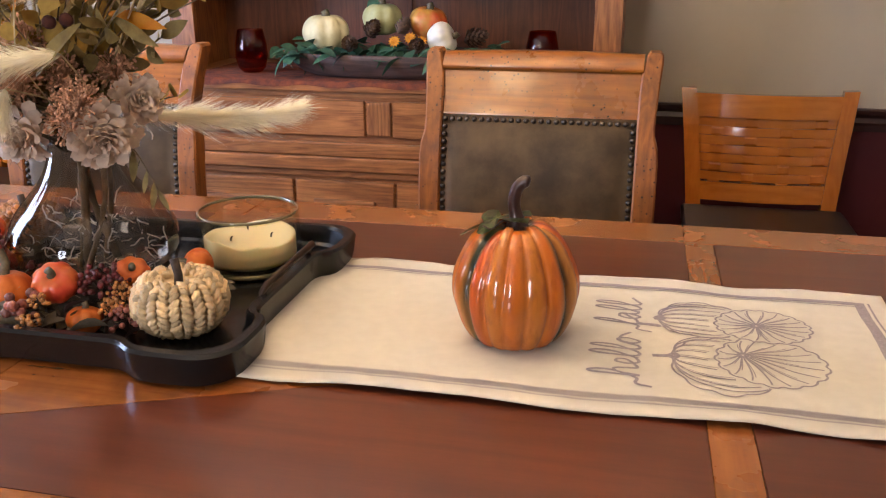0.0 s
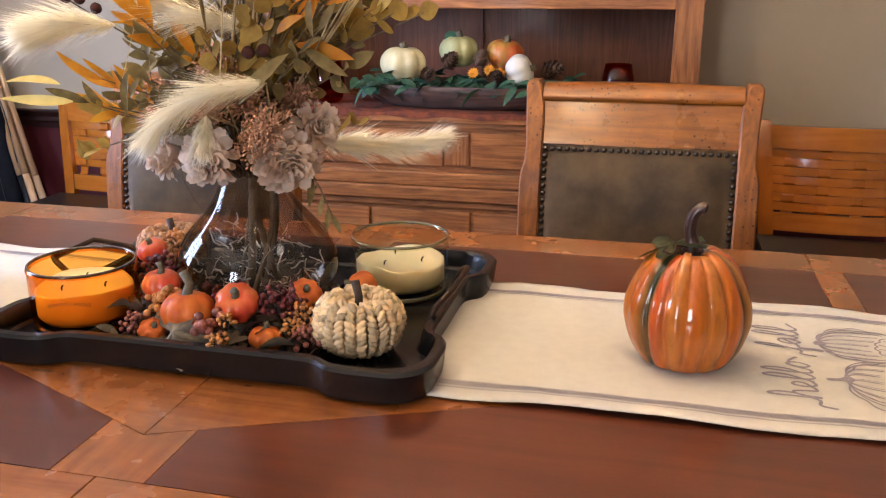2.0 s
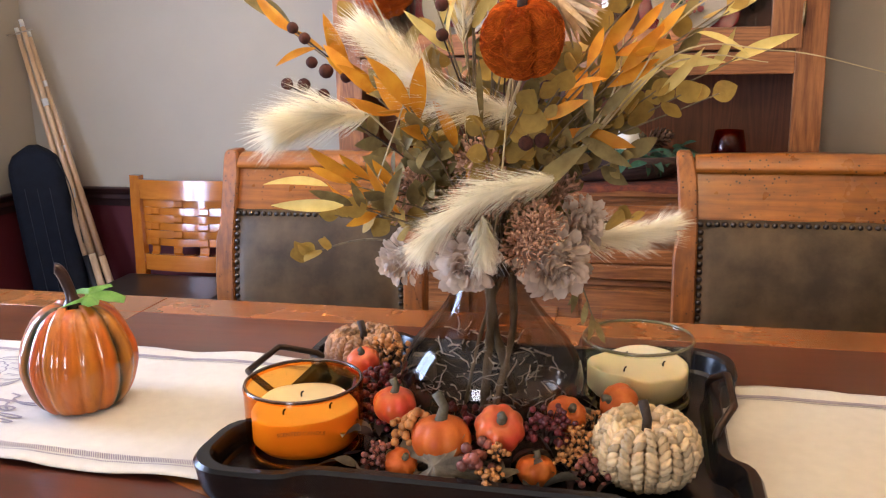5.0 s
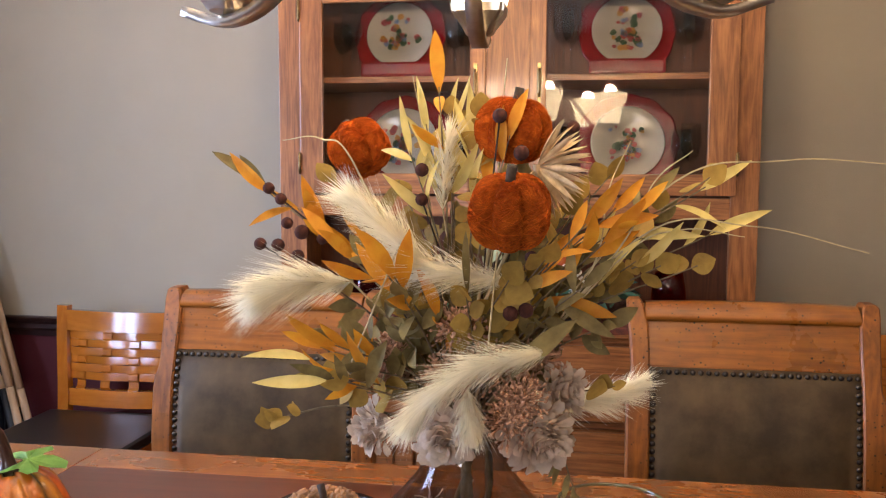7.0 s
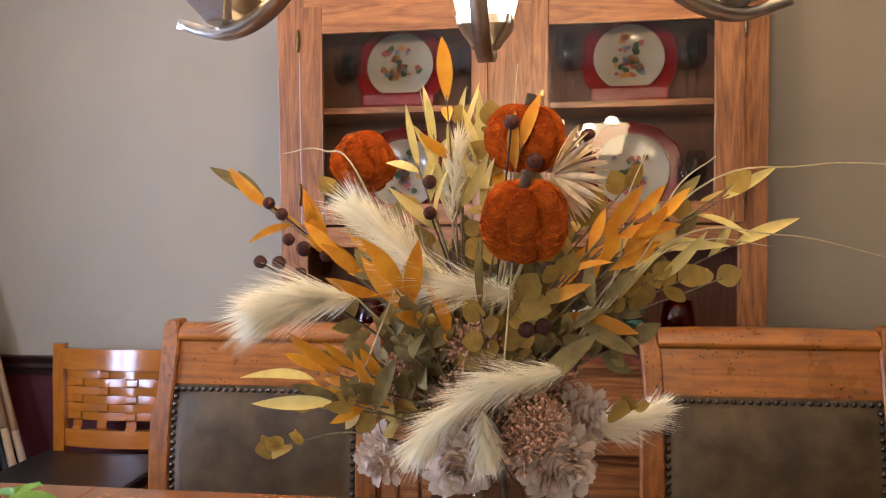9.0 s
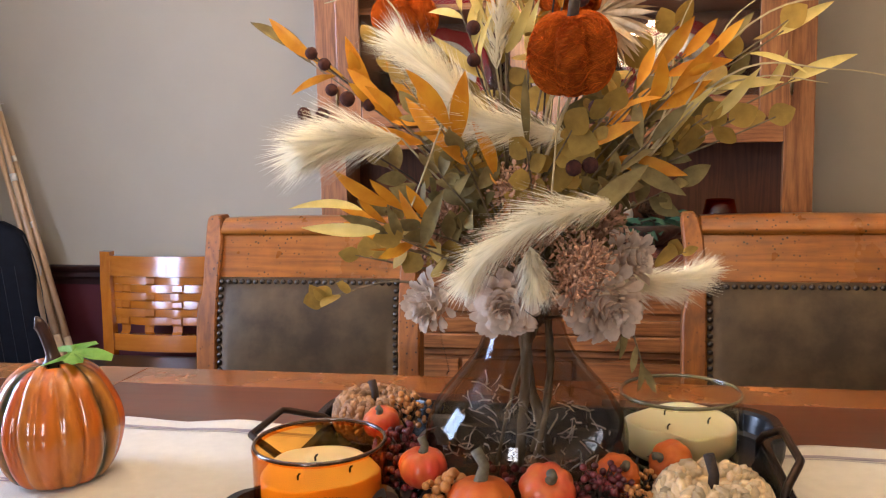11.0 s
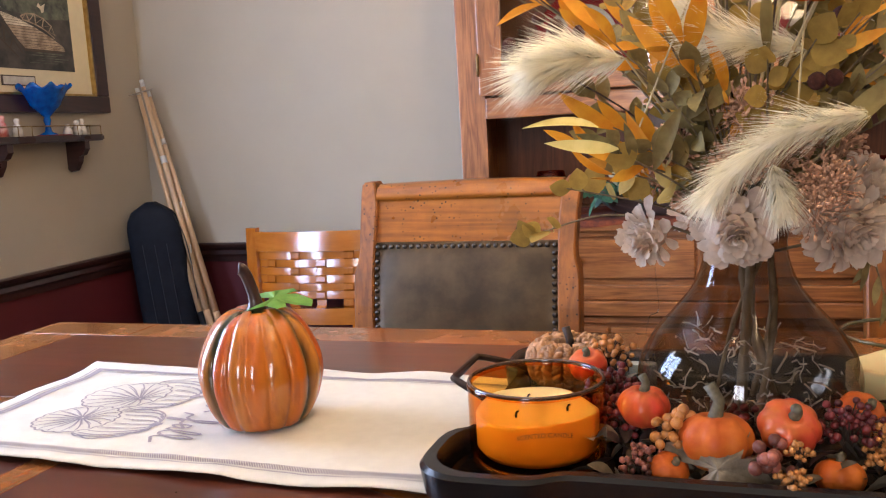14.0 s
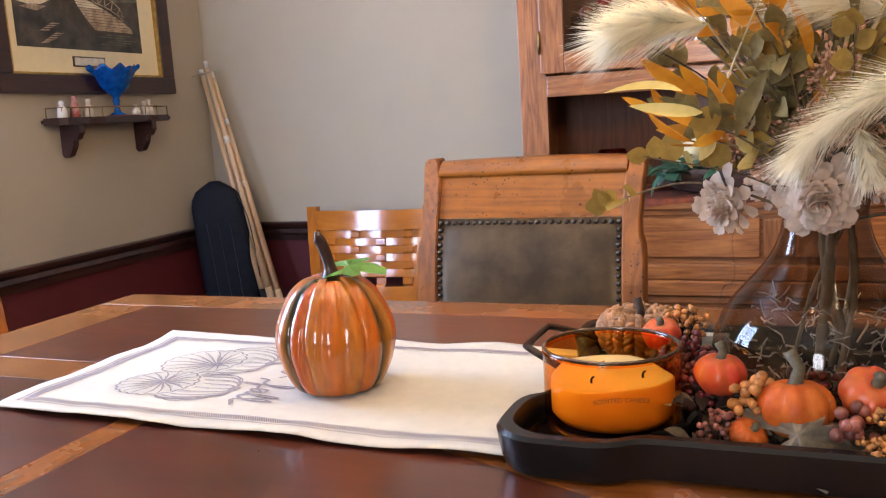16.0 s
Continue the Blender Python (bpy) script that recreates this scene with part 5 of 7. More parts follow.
def shaped(kind):
    forms, mat = SHAPES[kind]
    k = rnd.randrange(len(forms))
    if (kind, k) not in coloured:
        me = forms[k].copy()
        me.materials.append(M[mat])
        coloured[(kind, k)] = me
    return coloured[(kind, k)]


def put_leaf(parent, at, direction, kind, scale=1.0, roll=None):
    o = new("leaf", shaped(kind))
    o.parent = parent
    d = Vector(direction).normalized()
    z = Vector((rnd.uniform(-0.7, 0.7), -1, rnd.uniform(-0.4, 1.0)))
    z = (z - d * z.dot(d)).normalized()
    y = z.cross(d)
    q = Matrix((d, y, z)).transposed().to_4x4()
    r = rnd.uniform(-0.5, 0.5)
    s = scale * rnd.uniform(0.85, 1.15)
    o.matrix_basis = Matrix.Translation(at) @ q @ Matrix.Rotation(r, 4, 'X') @ Matrix.Diagonal((s, s, s, 1))


def stem_path(tip, bow=0.25, mid=None, n=8):
    tip = Vector(tip)
    b = MOUTH + Vector((rnd.uniform(-0.02, 0.02), rnd.uniform(-0.02, 0.02), 0))
    if mid is None:
        mid = b.lerp(tip, 0.5)
        mid.z += bow * (tip - b).length * 0.3
        mid.x = b.x + (mid.x - b.x) * 0.8
    return spline([b - Vector((0, 0, 0.01)), Vector(mid), tip], n)


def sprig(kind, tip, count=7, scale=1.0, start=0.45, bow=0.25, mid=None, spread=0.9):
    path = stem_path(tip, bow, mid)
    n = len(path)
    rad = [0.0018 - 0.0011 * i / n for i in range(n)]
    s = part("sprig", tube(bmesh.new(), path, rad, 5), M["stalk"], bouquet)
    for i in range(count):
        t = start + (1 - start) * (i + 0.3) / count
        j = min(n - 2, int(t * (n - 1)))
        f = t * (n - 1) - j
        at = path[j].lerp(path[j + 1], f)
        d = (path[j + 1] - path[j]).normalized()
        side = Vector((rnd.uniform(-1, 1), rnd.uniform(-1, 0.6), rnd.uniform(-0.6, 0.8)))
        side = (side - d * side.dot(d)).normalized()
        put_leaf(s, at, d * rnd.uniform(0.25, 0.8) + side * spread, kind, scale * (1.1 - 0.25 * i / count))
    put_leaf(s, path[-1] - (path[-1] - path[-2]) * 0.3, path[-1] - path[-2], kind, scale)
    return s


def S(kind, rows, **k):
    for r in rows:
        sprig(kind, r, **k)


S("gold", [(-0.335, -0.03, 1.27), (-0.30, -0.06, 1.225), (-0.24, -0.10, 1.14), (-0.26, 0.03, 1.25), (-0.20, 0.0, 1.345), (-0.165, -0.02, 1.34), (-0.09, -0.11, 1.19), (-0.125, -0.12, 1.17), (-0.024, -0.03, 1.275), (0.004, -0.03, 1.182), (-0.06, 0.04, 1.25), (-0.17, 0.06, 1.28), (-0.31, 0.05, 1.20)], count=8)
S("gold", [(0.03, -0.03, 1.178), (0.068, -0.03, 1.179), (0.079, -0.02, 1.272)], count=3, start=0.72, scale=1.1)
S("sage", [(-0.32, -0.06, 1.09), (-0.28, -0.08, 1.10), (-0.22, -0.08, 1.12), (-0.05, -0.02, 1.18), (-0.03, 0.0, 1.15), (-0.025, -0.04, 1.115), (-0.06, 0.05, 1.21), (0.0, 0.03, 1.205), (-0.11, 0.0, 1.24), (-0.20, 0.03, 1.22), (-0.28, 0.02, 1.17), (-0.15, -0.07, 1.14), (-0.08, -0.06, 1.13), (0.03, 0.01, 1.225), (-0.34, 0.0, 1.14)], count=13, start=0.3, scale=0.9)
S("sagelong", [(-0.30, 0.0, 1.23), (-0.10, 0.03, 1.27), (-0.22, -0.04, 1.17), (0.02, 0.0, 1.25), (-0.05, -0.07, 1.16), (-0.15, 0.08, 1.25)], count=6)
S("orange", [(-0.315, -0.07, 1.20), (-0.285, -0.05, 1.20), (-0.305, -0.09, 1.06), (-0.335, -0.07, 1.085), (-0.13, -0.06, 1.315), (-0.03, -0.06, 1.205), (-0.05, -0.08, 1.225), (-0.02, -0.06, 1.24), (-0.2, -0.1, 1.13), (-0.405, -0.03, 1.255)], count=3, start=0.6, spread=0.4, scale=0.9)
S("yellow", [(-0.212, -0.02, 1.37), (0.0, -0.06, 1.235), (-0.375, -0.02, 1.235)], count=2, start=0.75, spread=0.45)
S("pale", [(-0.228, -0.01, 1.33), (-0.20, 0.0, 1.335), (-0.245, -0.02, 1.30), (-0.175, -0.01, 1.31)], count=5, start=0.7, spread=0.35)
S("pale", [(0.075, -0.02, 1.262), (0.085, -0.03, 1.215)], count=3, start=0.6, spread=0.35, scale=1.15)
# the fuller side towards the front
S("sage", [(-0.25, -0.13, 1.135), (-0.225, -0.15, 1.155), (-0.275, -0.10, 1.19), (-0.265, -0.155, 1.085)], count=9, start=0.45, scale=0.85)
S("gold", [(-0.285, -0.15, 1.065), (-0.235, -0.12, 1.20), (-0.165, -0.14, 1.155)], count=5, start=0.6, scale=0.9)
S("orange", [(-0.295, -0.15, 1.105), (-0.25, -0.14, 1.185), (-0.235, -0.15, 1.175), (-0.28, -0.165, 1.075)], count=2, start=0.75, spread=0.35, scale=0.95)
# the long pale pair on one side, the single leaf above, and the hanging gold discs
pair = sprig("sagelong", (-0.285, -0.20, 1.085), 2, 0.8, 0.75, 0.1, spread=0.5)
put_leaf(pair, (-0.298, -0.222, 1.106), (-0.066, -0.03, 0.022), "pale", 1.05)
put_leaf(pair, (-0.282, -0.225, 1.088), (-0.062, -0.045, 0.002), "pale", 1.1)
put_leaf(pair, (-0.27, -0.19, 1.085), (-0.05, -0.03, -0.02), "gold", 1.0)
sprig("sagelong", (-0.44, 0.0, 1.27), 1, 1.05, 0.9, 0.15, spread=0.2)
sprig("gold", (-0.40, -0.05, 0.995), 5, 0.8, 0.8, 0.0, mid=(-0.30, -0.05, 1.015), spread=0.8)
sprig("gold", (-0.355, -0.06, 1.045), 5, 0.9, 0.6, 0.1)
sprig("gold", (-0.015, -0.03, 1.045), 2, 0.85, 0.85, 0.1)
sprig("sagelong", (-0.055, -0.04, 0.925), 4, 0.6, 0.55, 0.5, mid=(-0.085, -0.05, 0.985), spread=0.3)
# one broad sage leaf upright at the front, another low
for at, d, k in (((-0.165, -0.13, 1.155), (0.12, -0.1, 1), 1.45), ((-0.12, -0.15, 1.08), (0.75, -0.1, 0.8), 1.2)):
    put_leaf(bouquet, at, d, "sagelong", k, 1.3)

# thin arching grasses
for tip, mid in (((0.275, -0.03, 1.285), (0.02, -0.04, 1.25)), ((0.238, -0.03, 1.195), (0.0, -0.05, 1.205)), ((0.115, -0.03, 1.21), (-0.02, -0.05, 1.18)), ((-0.137, -0.02, 1.40), (-0.15, -0.02, 1.2)), ((-0.245, 0.0, 1.385), (-0.22, 0.0, 1.2)), ((-0.392, -0.02, 1.312), (-0.29, -0.06, 1.27)), ((-0.005, -0.04, 1.31), (-0.05, -0.05, 1.16)), ((0.06, -0.03, 1.30), (-0.02, -0.05, 1.19))):
    path = spline([MOUTH, Vector(mid), (Vector(mid) + Vector(tip)) / 2 + Vector((0, 0, 0.022)), Vector(tip)], 8)
    part("grass_blade", tube(bmesh.new(), path, [0.0016 - 0.0011 * i / len(path) for i in range(len(path))], 4), M["grass"], bouquet)
for a, b in (((-0.285, -0.14, 1.075), (-0.228, -0.15, 1.21)), ((-0.143, -0.15, 1.10), (-0.135, -0.14, 1.20))):
    part("grass_blade", tube(bmesh.new(), [MOUTH, Vector(a), Vector(b)], 0.0009, 4), M["grass"], bouquet)


def plume(points, length, hairs, width, seed, taper=0.35):
    """A pampas plume: a thin rachis with very many fine hairs."""
    rr = np.random.default_rng(seed)
    axis = spline(points, 10)
    n = len(axis)
    verts, faces = [], []
    barbs = hairs // 6
    for b in range(barbs):
        t0 = (b + rr.random()) / barbs
        a = rr.normal(size=3)
        k0 = 0.40 + 0.45 * rr.random()
        L0 = length * (0.9 + 0.45 * rr.random()) * (1 - taper * t0) * (0.5 + 0.5 * min(1, t0 * 5))
        for h in range(8):
            t = min(1.0, max(0.0, t0 + 0.02 * rr.normal()))
            j = min(n - 2, int(t * (n - 1)))
            p = axis[j].lerp(axis[j + 1], t * (n - 1) - j)
            d = (axis[j + 1] - axis[j]).normalized()
            side = Vector(a + 0.22 * rr.normal(size=3))
            side = (side - d * side.dot(d)).normalized()
            L, k = L0 * (0.55 + 0.5 * rr.random()), k0 * (0.8 + 0.4 * rr.random())
            q1 = p + (d * 0.85 + side * k) * L * 0.5
            q2 = q1 + (d * 0.95 + side * k * 0.75 + Vector((0, 0, -0.10))) * L * 0.6
            w = d.cross(side) * width
            i0 = len(verts)
            verts += [p - w, p + w, q1 + w * 0.8, q1 - w * 0.8, q2]
            faces += [(i0, i0 + 1, i0 + 2, i0 + 3), (i0 + 3, i0 + 2, i0 + 4)]
    me = bpy.data.meshes.new("pampas_plume")
    me.from_pydata(verts, [], faces)
    me.materials.append(M["plume"])
    o = new("pampas_plume", me)
    o.parent = bouquet
    o["label"] = "fluffy cream pampas plume"
    part("rachis", tube(bmesh.new(), spline([MOUTH, MOUTH.lerp(axis[0], 0.5) + Vector((0, 0.03, 0.01)), axis[0]], 5)[:-1] + axis, [0.0011] * 10 + [0.0010 - 0.0006 * i / n for i in range(n)], 5), M["grass"], o)


plume([(-0.13, -0.09, 1.165), (-0.205, -0.12, 1.182), (-0.24, -0.14, 1.215), (-0.277, -0.15, 1.250)], 0.050, 2400, 0.0005, 1)
plume([(-0.285, -0.125, 1.166), (-0.318, -0.155, 1.167), (-0.340, -0.17, 1.163), (-0.360, -0.187, 1.157)], 0.052, 1900, 0.0005, 2)
plume([(-0.085, -0.15, 1.105), (-0.145, -0.175, 1.095), (-0.188, -0.188, 1.07), (-0.212, -0.196, 1.045)], 0.042, 2000, 0.0005, 3)
plume([(-0.162, -0.15, 1.066), (-0.158, -0.168, 1.048), (-0.156, -0.178, 1.034)], 0.032, 900, 0.0005, 4)
plume([(-0.12, 0.05, 1.0), (-0.07, 0.11, 0.99), (-0.015, 0.175, 0.980), (0.03, 0.222, 0.985)], 0.048, 2600, 0.00048, 5)
plume([(-0.207, -0.02, 1.235), (-0.205, -0.02, 1.28), (-0.2, -0.02, 1.32)], 0.034, 500, 0.0006, 6)


def fuzzy_pumpkin(x, y, z, r, turn, tiltx, seed):
    p = thing("felt_pumpkin", "", "")
    for k in ("label", "category"):
        if k in p:
            del p[k]
    p.parent = bouquet
    p.matrix_basis = pose(x, y, z, tiltx, 0, turn)
    prof = [(0, -0.72), (0.35, -0.8), (0.68, -0.68), (0.92, -0.35), (1.0, 0.03), (0.93, 0.4), (0.7, 0.7), (0.42, 0.82), (0.2, 0.76), (0, 0.62)]
    pr = [(max(0, q.x) * r, q.z * r) for q in spline([(a, 0, b) for a, b in prof], 3)]
    bm = bmesh.new()
    lathe(bm, pr, 60, ribs=6, depth=0.34, power=0.6)
    part("body", bm, M["fibre"], p, "rust-orange sisal body", smooth=True)
    rr = random.Random(seed)
    verts, faces = [], []
    m_ = len(pr)
    for _ in range(2400):
        a, b = rr.uniform(0, 6.283), rr.uniform(0.12, 0.95)
        da, db = rr.uniform(-0.16, 0.16), rr.uniform(-0.035, 0.035)
        prev = None
        lift = rr.uniform(-0.0002, 0.0009)
        for s in range(6):
            aa, bb = a + da * s + 0.08 * math.sin(s + b * 9), min(0.97, max(0.05, b + db * s))
            q0 = bb * (m_ - 1)
            k0 = min(m_ - 2, int(q0))
            (ra, za), (rb, zb) = pr[k0], pr[k0 + 1]
            f = 1 - 0.34 * (1 - abs(math.sin(aa * 3)) ** 0.6)
            rad, zz = (ra + (rb - ra) * (q0 - k0)) * f, za + (zb - za) * (q0 - k0)
            q = Vector((rad * math.cos(aa), rad * math.sin(aa), zz))
            q += q.normalized() * lift
            w = Vector((0, 0, 0.00024)) if abs(zz) < 0.5 * r else Vector((-math.sin(aa), math.cos(aa), 0)) * 0.00024
            i0 = len(verts)
            verts += [q - w, q + w, q + q.normalized() * 0.0006]
            if prev is not None:
                faces += [(prev, prev + 2, i0 + 2, i0), (prev + 2, prev + 1, i0 + 1, i0 + 2)]
            prev = i0
    for _ in range(420):
        a, b = rr.uniform(0, 6.283), rr.uniform(-1.2, 1.3)
        nrm = Vector((math.cos(b) * math.cos(a), math.cos(b) * math.sin(a), 0.84 * math.sin(b)))
        q = nrm * r * 0.97
        e = q + nrm * rr.uniform(0.002, 0.007) + Vector((rr.uniform(-1, 1), rr.uniform(-1, 1), rr.uniform(-1, 1))) * 0.005
        i0 = len(verts)
        verts += [q + Vector((0.0003, 0, 0)), q - Vector((0.0003, 0, 0)), e]
        faces.append((i0, i0 + 1, i0 + 2))
    me = bpy.data.meshes.new("sisal_wrap")
    me.from_pydata(verts, [], faces)
    me.materials.append(M["fibre"])
    o = tagged(new("sisal_wrap", me), kind="stuff")
    o.parent = p
    part("stem", tube(bmesh.new(), [(0, 0, 0.6 * r), (0.001, 0, 0.82 * r), (0.003, 0, 1.12 * r)], [0.0055, 0.005, 0.0052], 9), M["twig"], p, "short dark stem", smooth=True)
    return p


fuzzy_pumpkin(-0.124, -0.13, 1.238, 0.0425, 0, 18, 1)
fuzzy_pumpkin(-0.13, -0.02, 1.322, 0.0415, 40, 10, 2)
fuzzy_pumpkin(-0.322, 0.06, 1.304, 0.0385, 60, -38, 3)
for x, y, z in ((-0.124, -0.13, 1.205), (-0.13, -0.02, 1.29), (-0.322, 0.06, 1.27)):
    part("stalk", tube(bmesh.new(), stem_path((x, y, z), 0.1), 0.002, 5), M["grass"], bouquet)

# felt berries on thin stalks
tb = bmesh.new()
bmesh.ops.create_icosphere(tb, subdivisions=2, radius=0.0078)
felt_ball = bpy.data.meshes.new("felt_berry")
tb.to_mesh(felt_ball)
tb.free()
felt_ball.materials.append(M["felt"])
felt_ball.shade_smooth()
for rows in (((-0.402, -0.04, 1.258), (-0.388, -0.04, 1.246), (-0.381, -0.04, 1.219), (-0.364, -0.04, 1.209), (-0.34, -0.04, 1.202)), ((-0.413, -0.04, 1.195), (-0.392, -0.04, 1.194), (-0.369, -0.04, 1.182)), ((-0.231, -0.02, 1.246), (-0.231, -0.02, 1.279)), ((-0.065, -0.02, 1.325), (-0.069, -0.03, 1.308)), ((-0.14, -0.07, 1.335), (-0.118, -0.06, 1.297)), ((-0.104, -0.1, 1.191), (-0.124, -0.11, 1.135), (-0.109, -0.1, 1.137))):
    b = part("berry_stalk", tube(bmesh.new(), stem_path(rows[0], 0.15), 0.001, 5), M["twig"], bouquet)
    for q in rows:
        o = new("felt_berry", felt_ball)
        o.parent = b
        s = rnd.uniform(0.85, 1.12)
        o.matrix_basis = Matrix.Translation(q) @ Matrix.Diagonal((s, s, s, 1))

# cream peonies
PETAL = []
for L, W, cup in ((0.027, 0.018, 0.25), (0.031, 0.019, 0.15), (0.023, 0.016, 0.35)):
    bm = bmesh.new()
    rows = []
    for i in range(6):
        t = i / 5
        w = W * (0.25 + 0.75 * math.sin(math.pi * 0.55 * t)) * (1 if i < 5 else 0.5)
        z = 0.35 * L * math.sin(2.0 * t) - 0.12 * L * t * t
        rows.append([bm.verts.new((L * t + (0.04 * L * math.sin(5 * u) if i == 5 else 0), w * u / 2, z + cup * w * u * u * 0.5)) for u in (-1, -0.5, 0, 0.5, 1)])
    for a, b in zip(rows, rows[1:]):
        for k in range(4):
            bm.faces.new((a[k], a[k + 1], b[k + 1], b[k]))
    me = bpy.data.meshes.new("petal")
    bm.to_mesh(me)
    bm.free()
    me.shade_smooth()
    me.materials.append(M["petal"])
    PETAL.append(me)


def peony(x, y, z, r, facing, count, seed):
    rr = random.Random(seed)
    bm = bmesh.new()
    bmesh.ops.create_icosphere(bm, subdivisions=2, radius=r * 0.42)
    f = part("peony", bm, M["petal"], bouquet, "dusty cream silk peony", smooth=True)
    f.matrix_basis = Matrix.Translation((x, y, z)) @ Vector(facing).to_track_quat('Z', 'Y').to_matrix().to_4x4()
    for i in range(count):
        u = (i + 0.5) / count
        a = i * 2.39996
        polar = 0.15 + 1.75 * u
        d = Vector((math.sin(polar) * math.cos(a), math.sin(polar) * math.sin(a), math.cos(polar)))
        up = Vector((0, 0, 1)) - d * d.z
        o = new("petal", rr.choice(PETAL))
        o.parent = f
        s = r / 0.05 * rr.uniform(0.9, 1.25) * (0.55 + 0.38 * u)
        tang = (d * (0.95 - 0.3 * u) + Vector((0, 0, 1)) * (0.6 - 0.5 * u)).normalized()
        q = tang.to_track_quat('X', 'Z').to_matrix().to_4x4()
        o.matrix_basis = Matrix.Translation(d * r * 0.38) @ q @ Matrix.Rotation(rr.uniform(-0.4, 0.4), 4, 'X') @ Matrix.Diagonal((s, s, s, 1))


peony(-0.272, -0.06, 0.996, 0.039, (-0.7, -0.7, -0.15), 70, 1)
peony(-0.191, -0.095, 1.004, 0.045, (0.0, -1, -0.25), 80, 2)
peony(-0.10, -0.075, 1.003, 0.050, (0.5, -0.8, -0.3), 90, 3)
peony(-0.078, -0.03, 1.037, 0.040, (0.8, -0.6, 0.2), 66, 4)
peony(-0.23, 0.05, 1.0, 0.036, (-0.4, 0.9, 0.1), 30, 5)
peony(-0.13, 0.06, 1.0, 0.036, (0.4, 0.9, 0.1), 30, 6)

# brown seed sprays


def seeds(x, y, z, r, n, seed):
    rr = random.Random(seed)
    verts, faces = [], []
    tb = bmesh.new()
    bmesh.ops.create_icosphere(tb, subdivisions=1, radius=1)
    tb.verts.ensure_lookup_table()
    base = [v.co.copy() for v in tb.verts]
    tri = [[v.index for v in f.verts] for f in tb.faces]
    tb.free()
    c = Vector((x, y, z))
    st = bmesh.new()
    for _ in range(n):
        d = Vector((rr.gauss(0, 1), rr.gauss(-0.3, 1), rr.gauss(0.4, 0.8))).normalized()
        e = c + d * r * rr.uniform(0.5, 1.0)
        k = rr.uniform(0.0012, 0.0019)
        i0 = len(verts)
        g = (d + Vector((rr.gauss(0, 0.7), rr.gauss(0, 0.7), rr.gauss(0, 0.7)))).normalized()
        verts += [e + p * k + g * (g.dot(p) * 0.9 * k) for p in base]
        faces += [[i0 + q for q in f] for f in tri]
        if rr.random() < 0.85:
            tube(st, [c - Vector((0, 0, r * 0.4)), c + (e - c) * 0.5, e], 0.0004, 3, cap=False)
    s = part("seed_spray", st, M["seed"], bouquet, "brown dried seed spray")
    me = bpy.data.meshes.new("seed_head")
    me.from_pydata(verts, [], faces)
    me.materials.append(M["seed"])
    o = tagged(new("seed_head", me), kind="stuff")
    o.parent = s


for i, (x, y, z, r) in enumerate(((-0.25, -0.07, 1.077, 0.034), (-0.262, -0.06, 1.055, 0.03), (-0.182, -0.08, 1.11, 0.036), (-0.19, -0.09, 1.06, 0.032), (-0.115, -0.09, 1.04, 0.034), (-0.125, -0.1, 1.02, 0.03), (-0.225, -0.05, 1.03, 0.032), (-0.15, -0.06, 1.07, 0.034), (-0.10, -0.03, 1.07, 0.032))):
    seeds(x, y, z, r, 210, 60 + i)

# raffia rosette
rs = part("raffia_rosette", tube(bmesh.new(), [(-0.10, -0.05, 1.25), (-0.102, -0.055, 1.285)], 0.004, 8), M["raffia"], bouquet, "fan of pale raffia strips")
strip = leaf_mesh("raffia_strip", 0.058, 0.0065, 0.3, 0.1, "raffia", 4)
for i in range(46):
    a = -2.2 + 3.4 * i / 45 + rnd.uniform(-0.06, 0.06)
    o = new("raffia_strip", strip)
    o.parent = rs
    d = Vector((math.cos(a) * 0.95, rnd.uniform(-0.5, 0.25), math.sin(a) * 0.95))
    o.matrix_basis = Matrix.Translation((-0.102, -0.055, 1.282)) @ d.to_track_quat('X', 'Z').to_matrix().to_4x4() @ Matrix.Rotation(rnd.uniform(-1.5, 1.5), 4, 'X')

# stalks and clear filler inside the vase
M["vase_stalk"] = plain("grey_green_stalk", (0.30, 0.24, 0.15), (0.16, 0.12, 0.07), 90.0, 0.7, relief=0.6)
for k in range(5):
    a = 1.26 * k + rnd.uniform(-0.4, 0.4)
    r0 = rnd.uniform(0.005, 0.045)
    foot = Vector((VX + r0 * math.cos(a), VY + r0 * math.sin(a), TRF + rnd.uniform(0.012, 0.05)))
    top = MOUTH + Vector((rnd.uniform(-0.025, 0.025), rnd.uniform(-0.025, 0.025), 0))
    part("stalk", tube(bmesh.new(), spline([foot, foot.lerp(top, 0.55) + Vector((rnd.uniform(-0.012, 0.012), rnd.uniform(-0.012, 0.012), 0)), top], 9), [(0.0052, 0.0036, 0.0024)[k % 3] * rnd.uniform(0.8, 1.25) for _ in range(19)], 8), M["vase_stalk"], bouquet, smooth=True)
fl = thing("vase_filler", "crinkled clear strips filling the bottom of the vase", "filler", kind="stuff")
M["cello"] = plain("clear_strip", (0.90, 0.88, 0.83), (0.62, 0.59, 0.53), 80.0, 0.12, relief=0.3, coat=1.0, thin=0.68)
bm = bmesh.new()
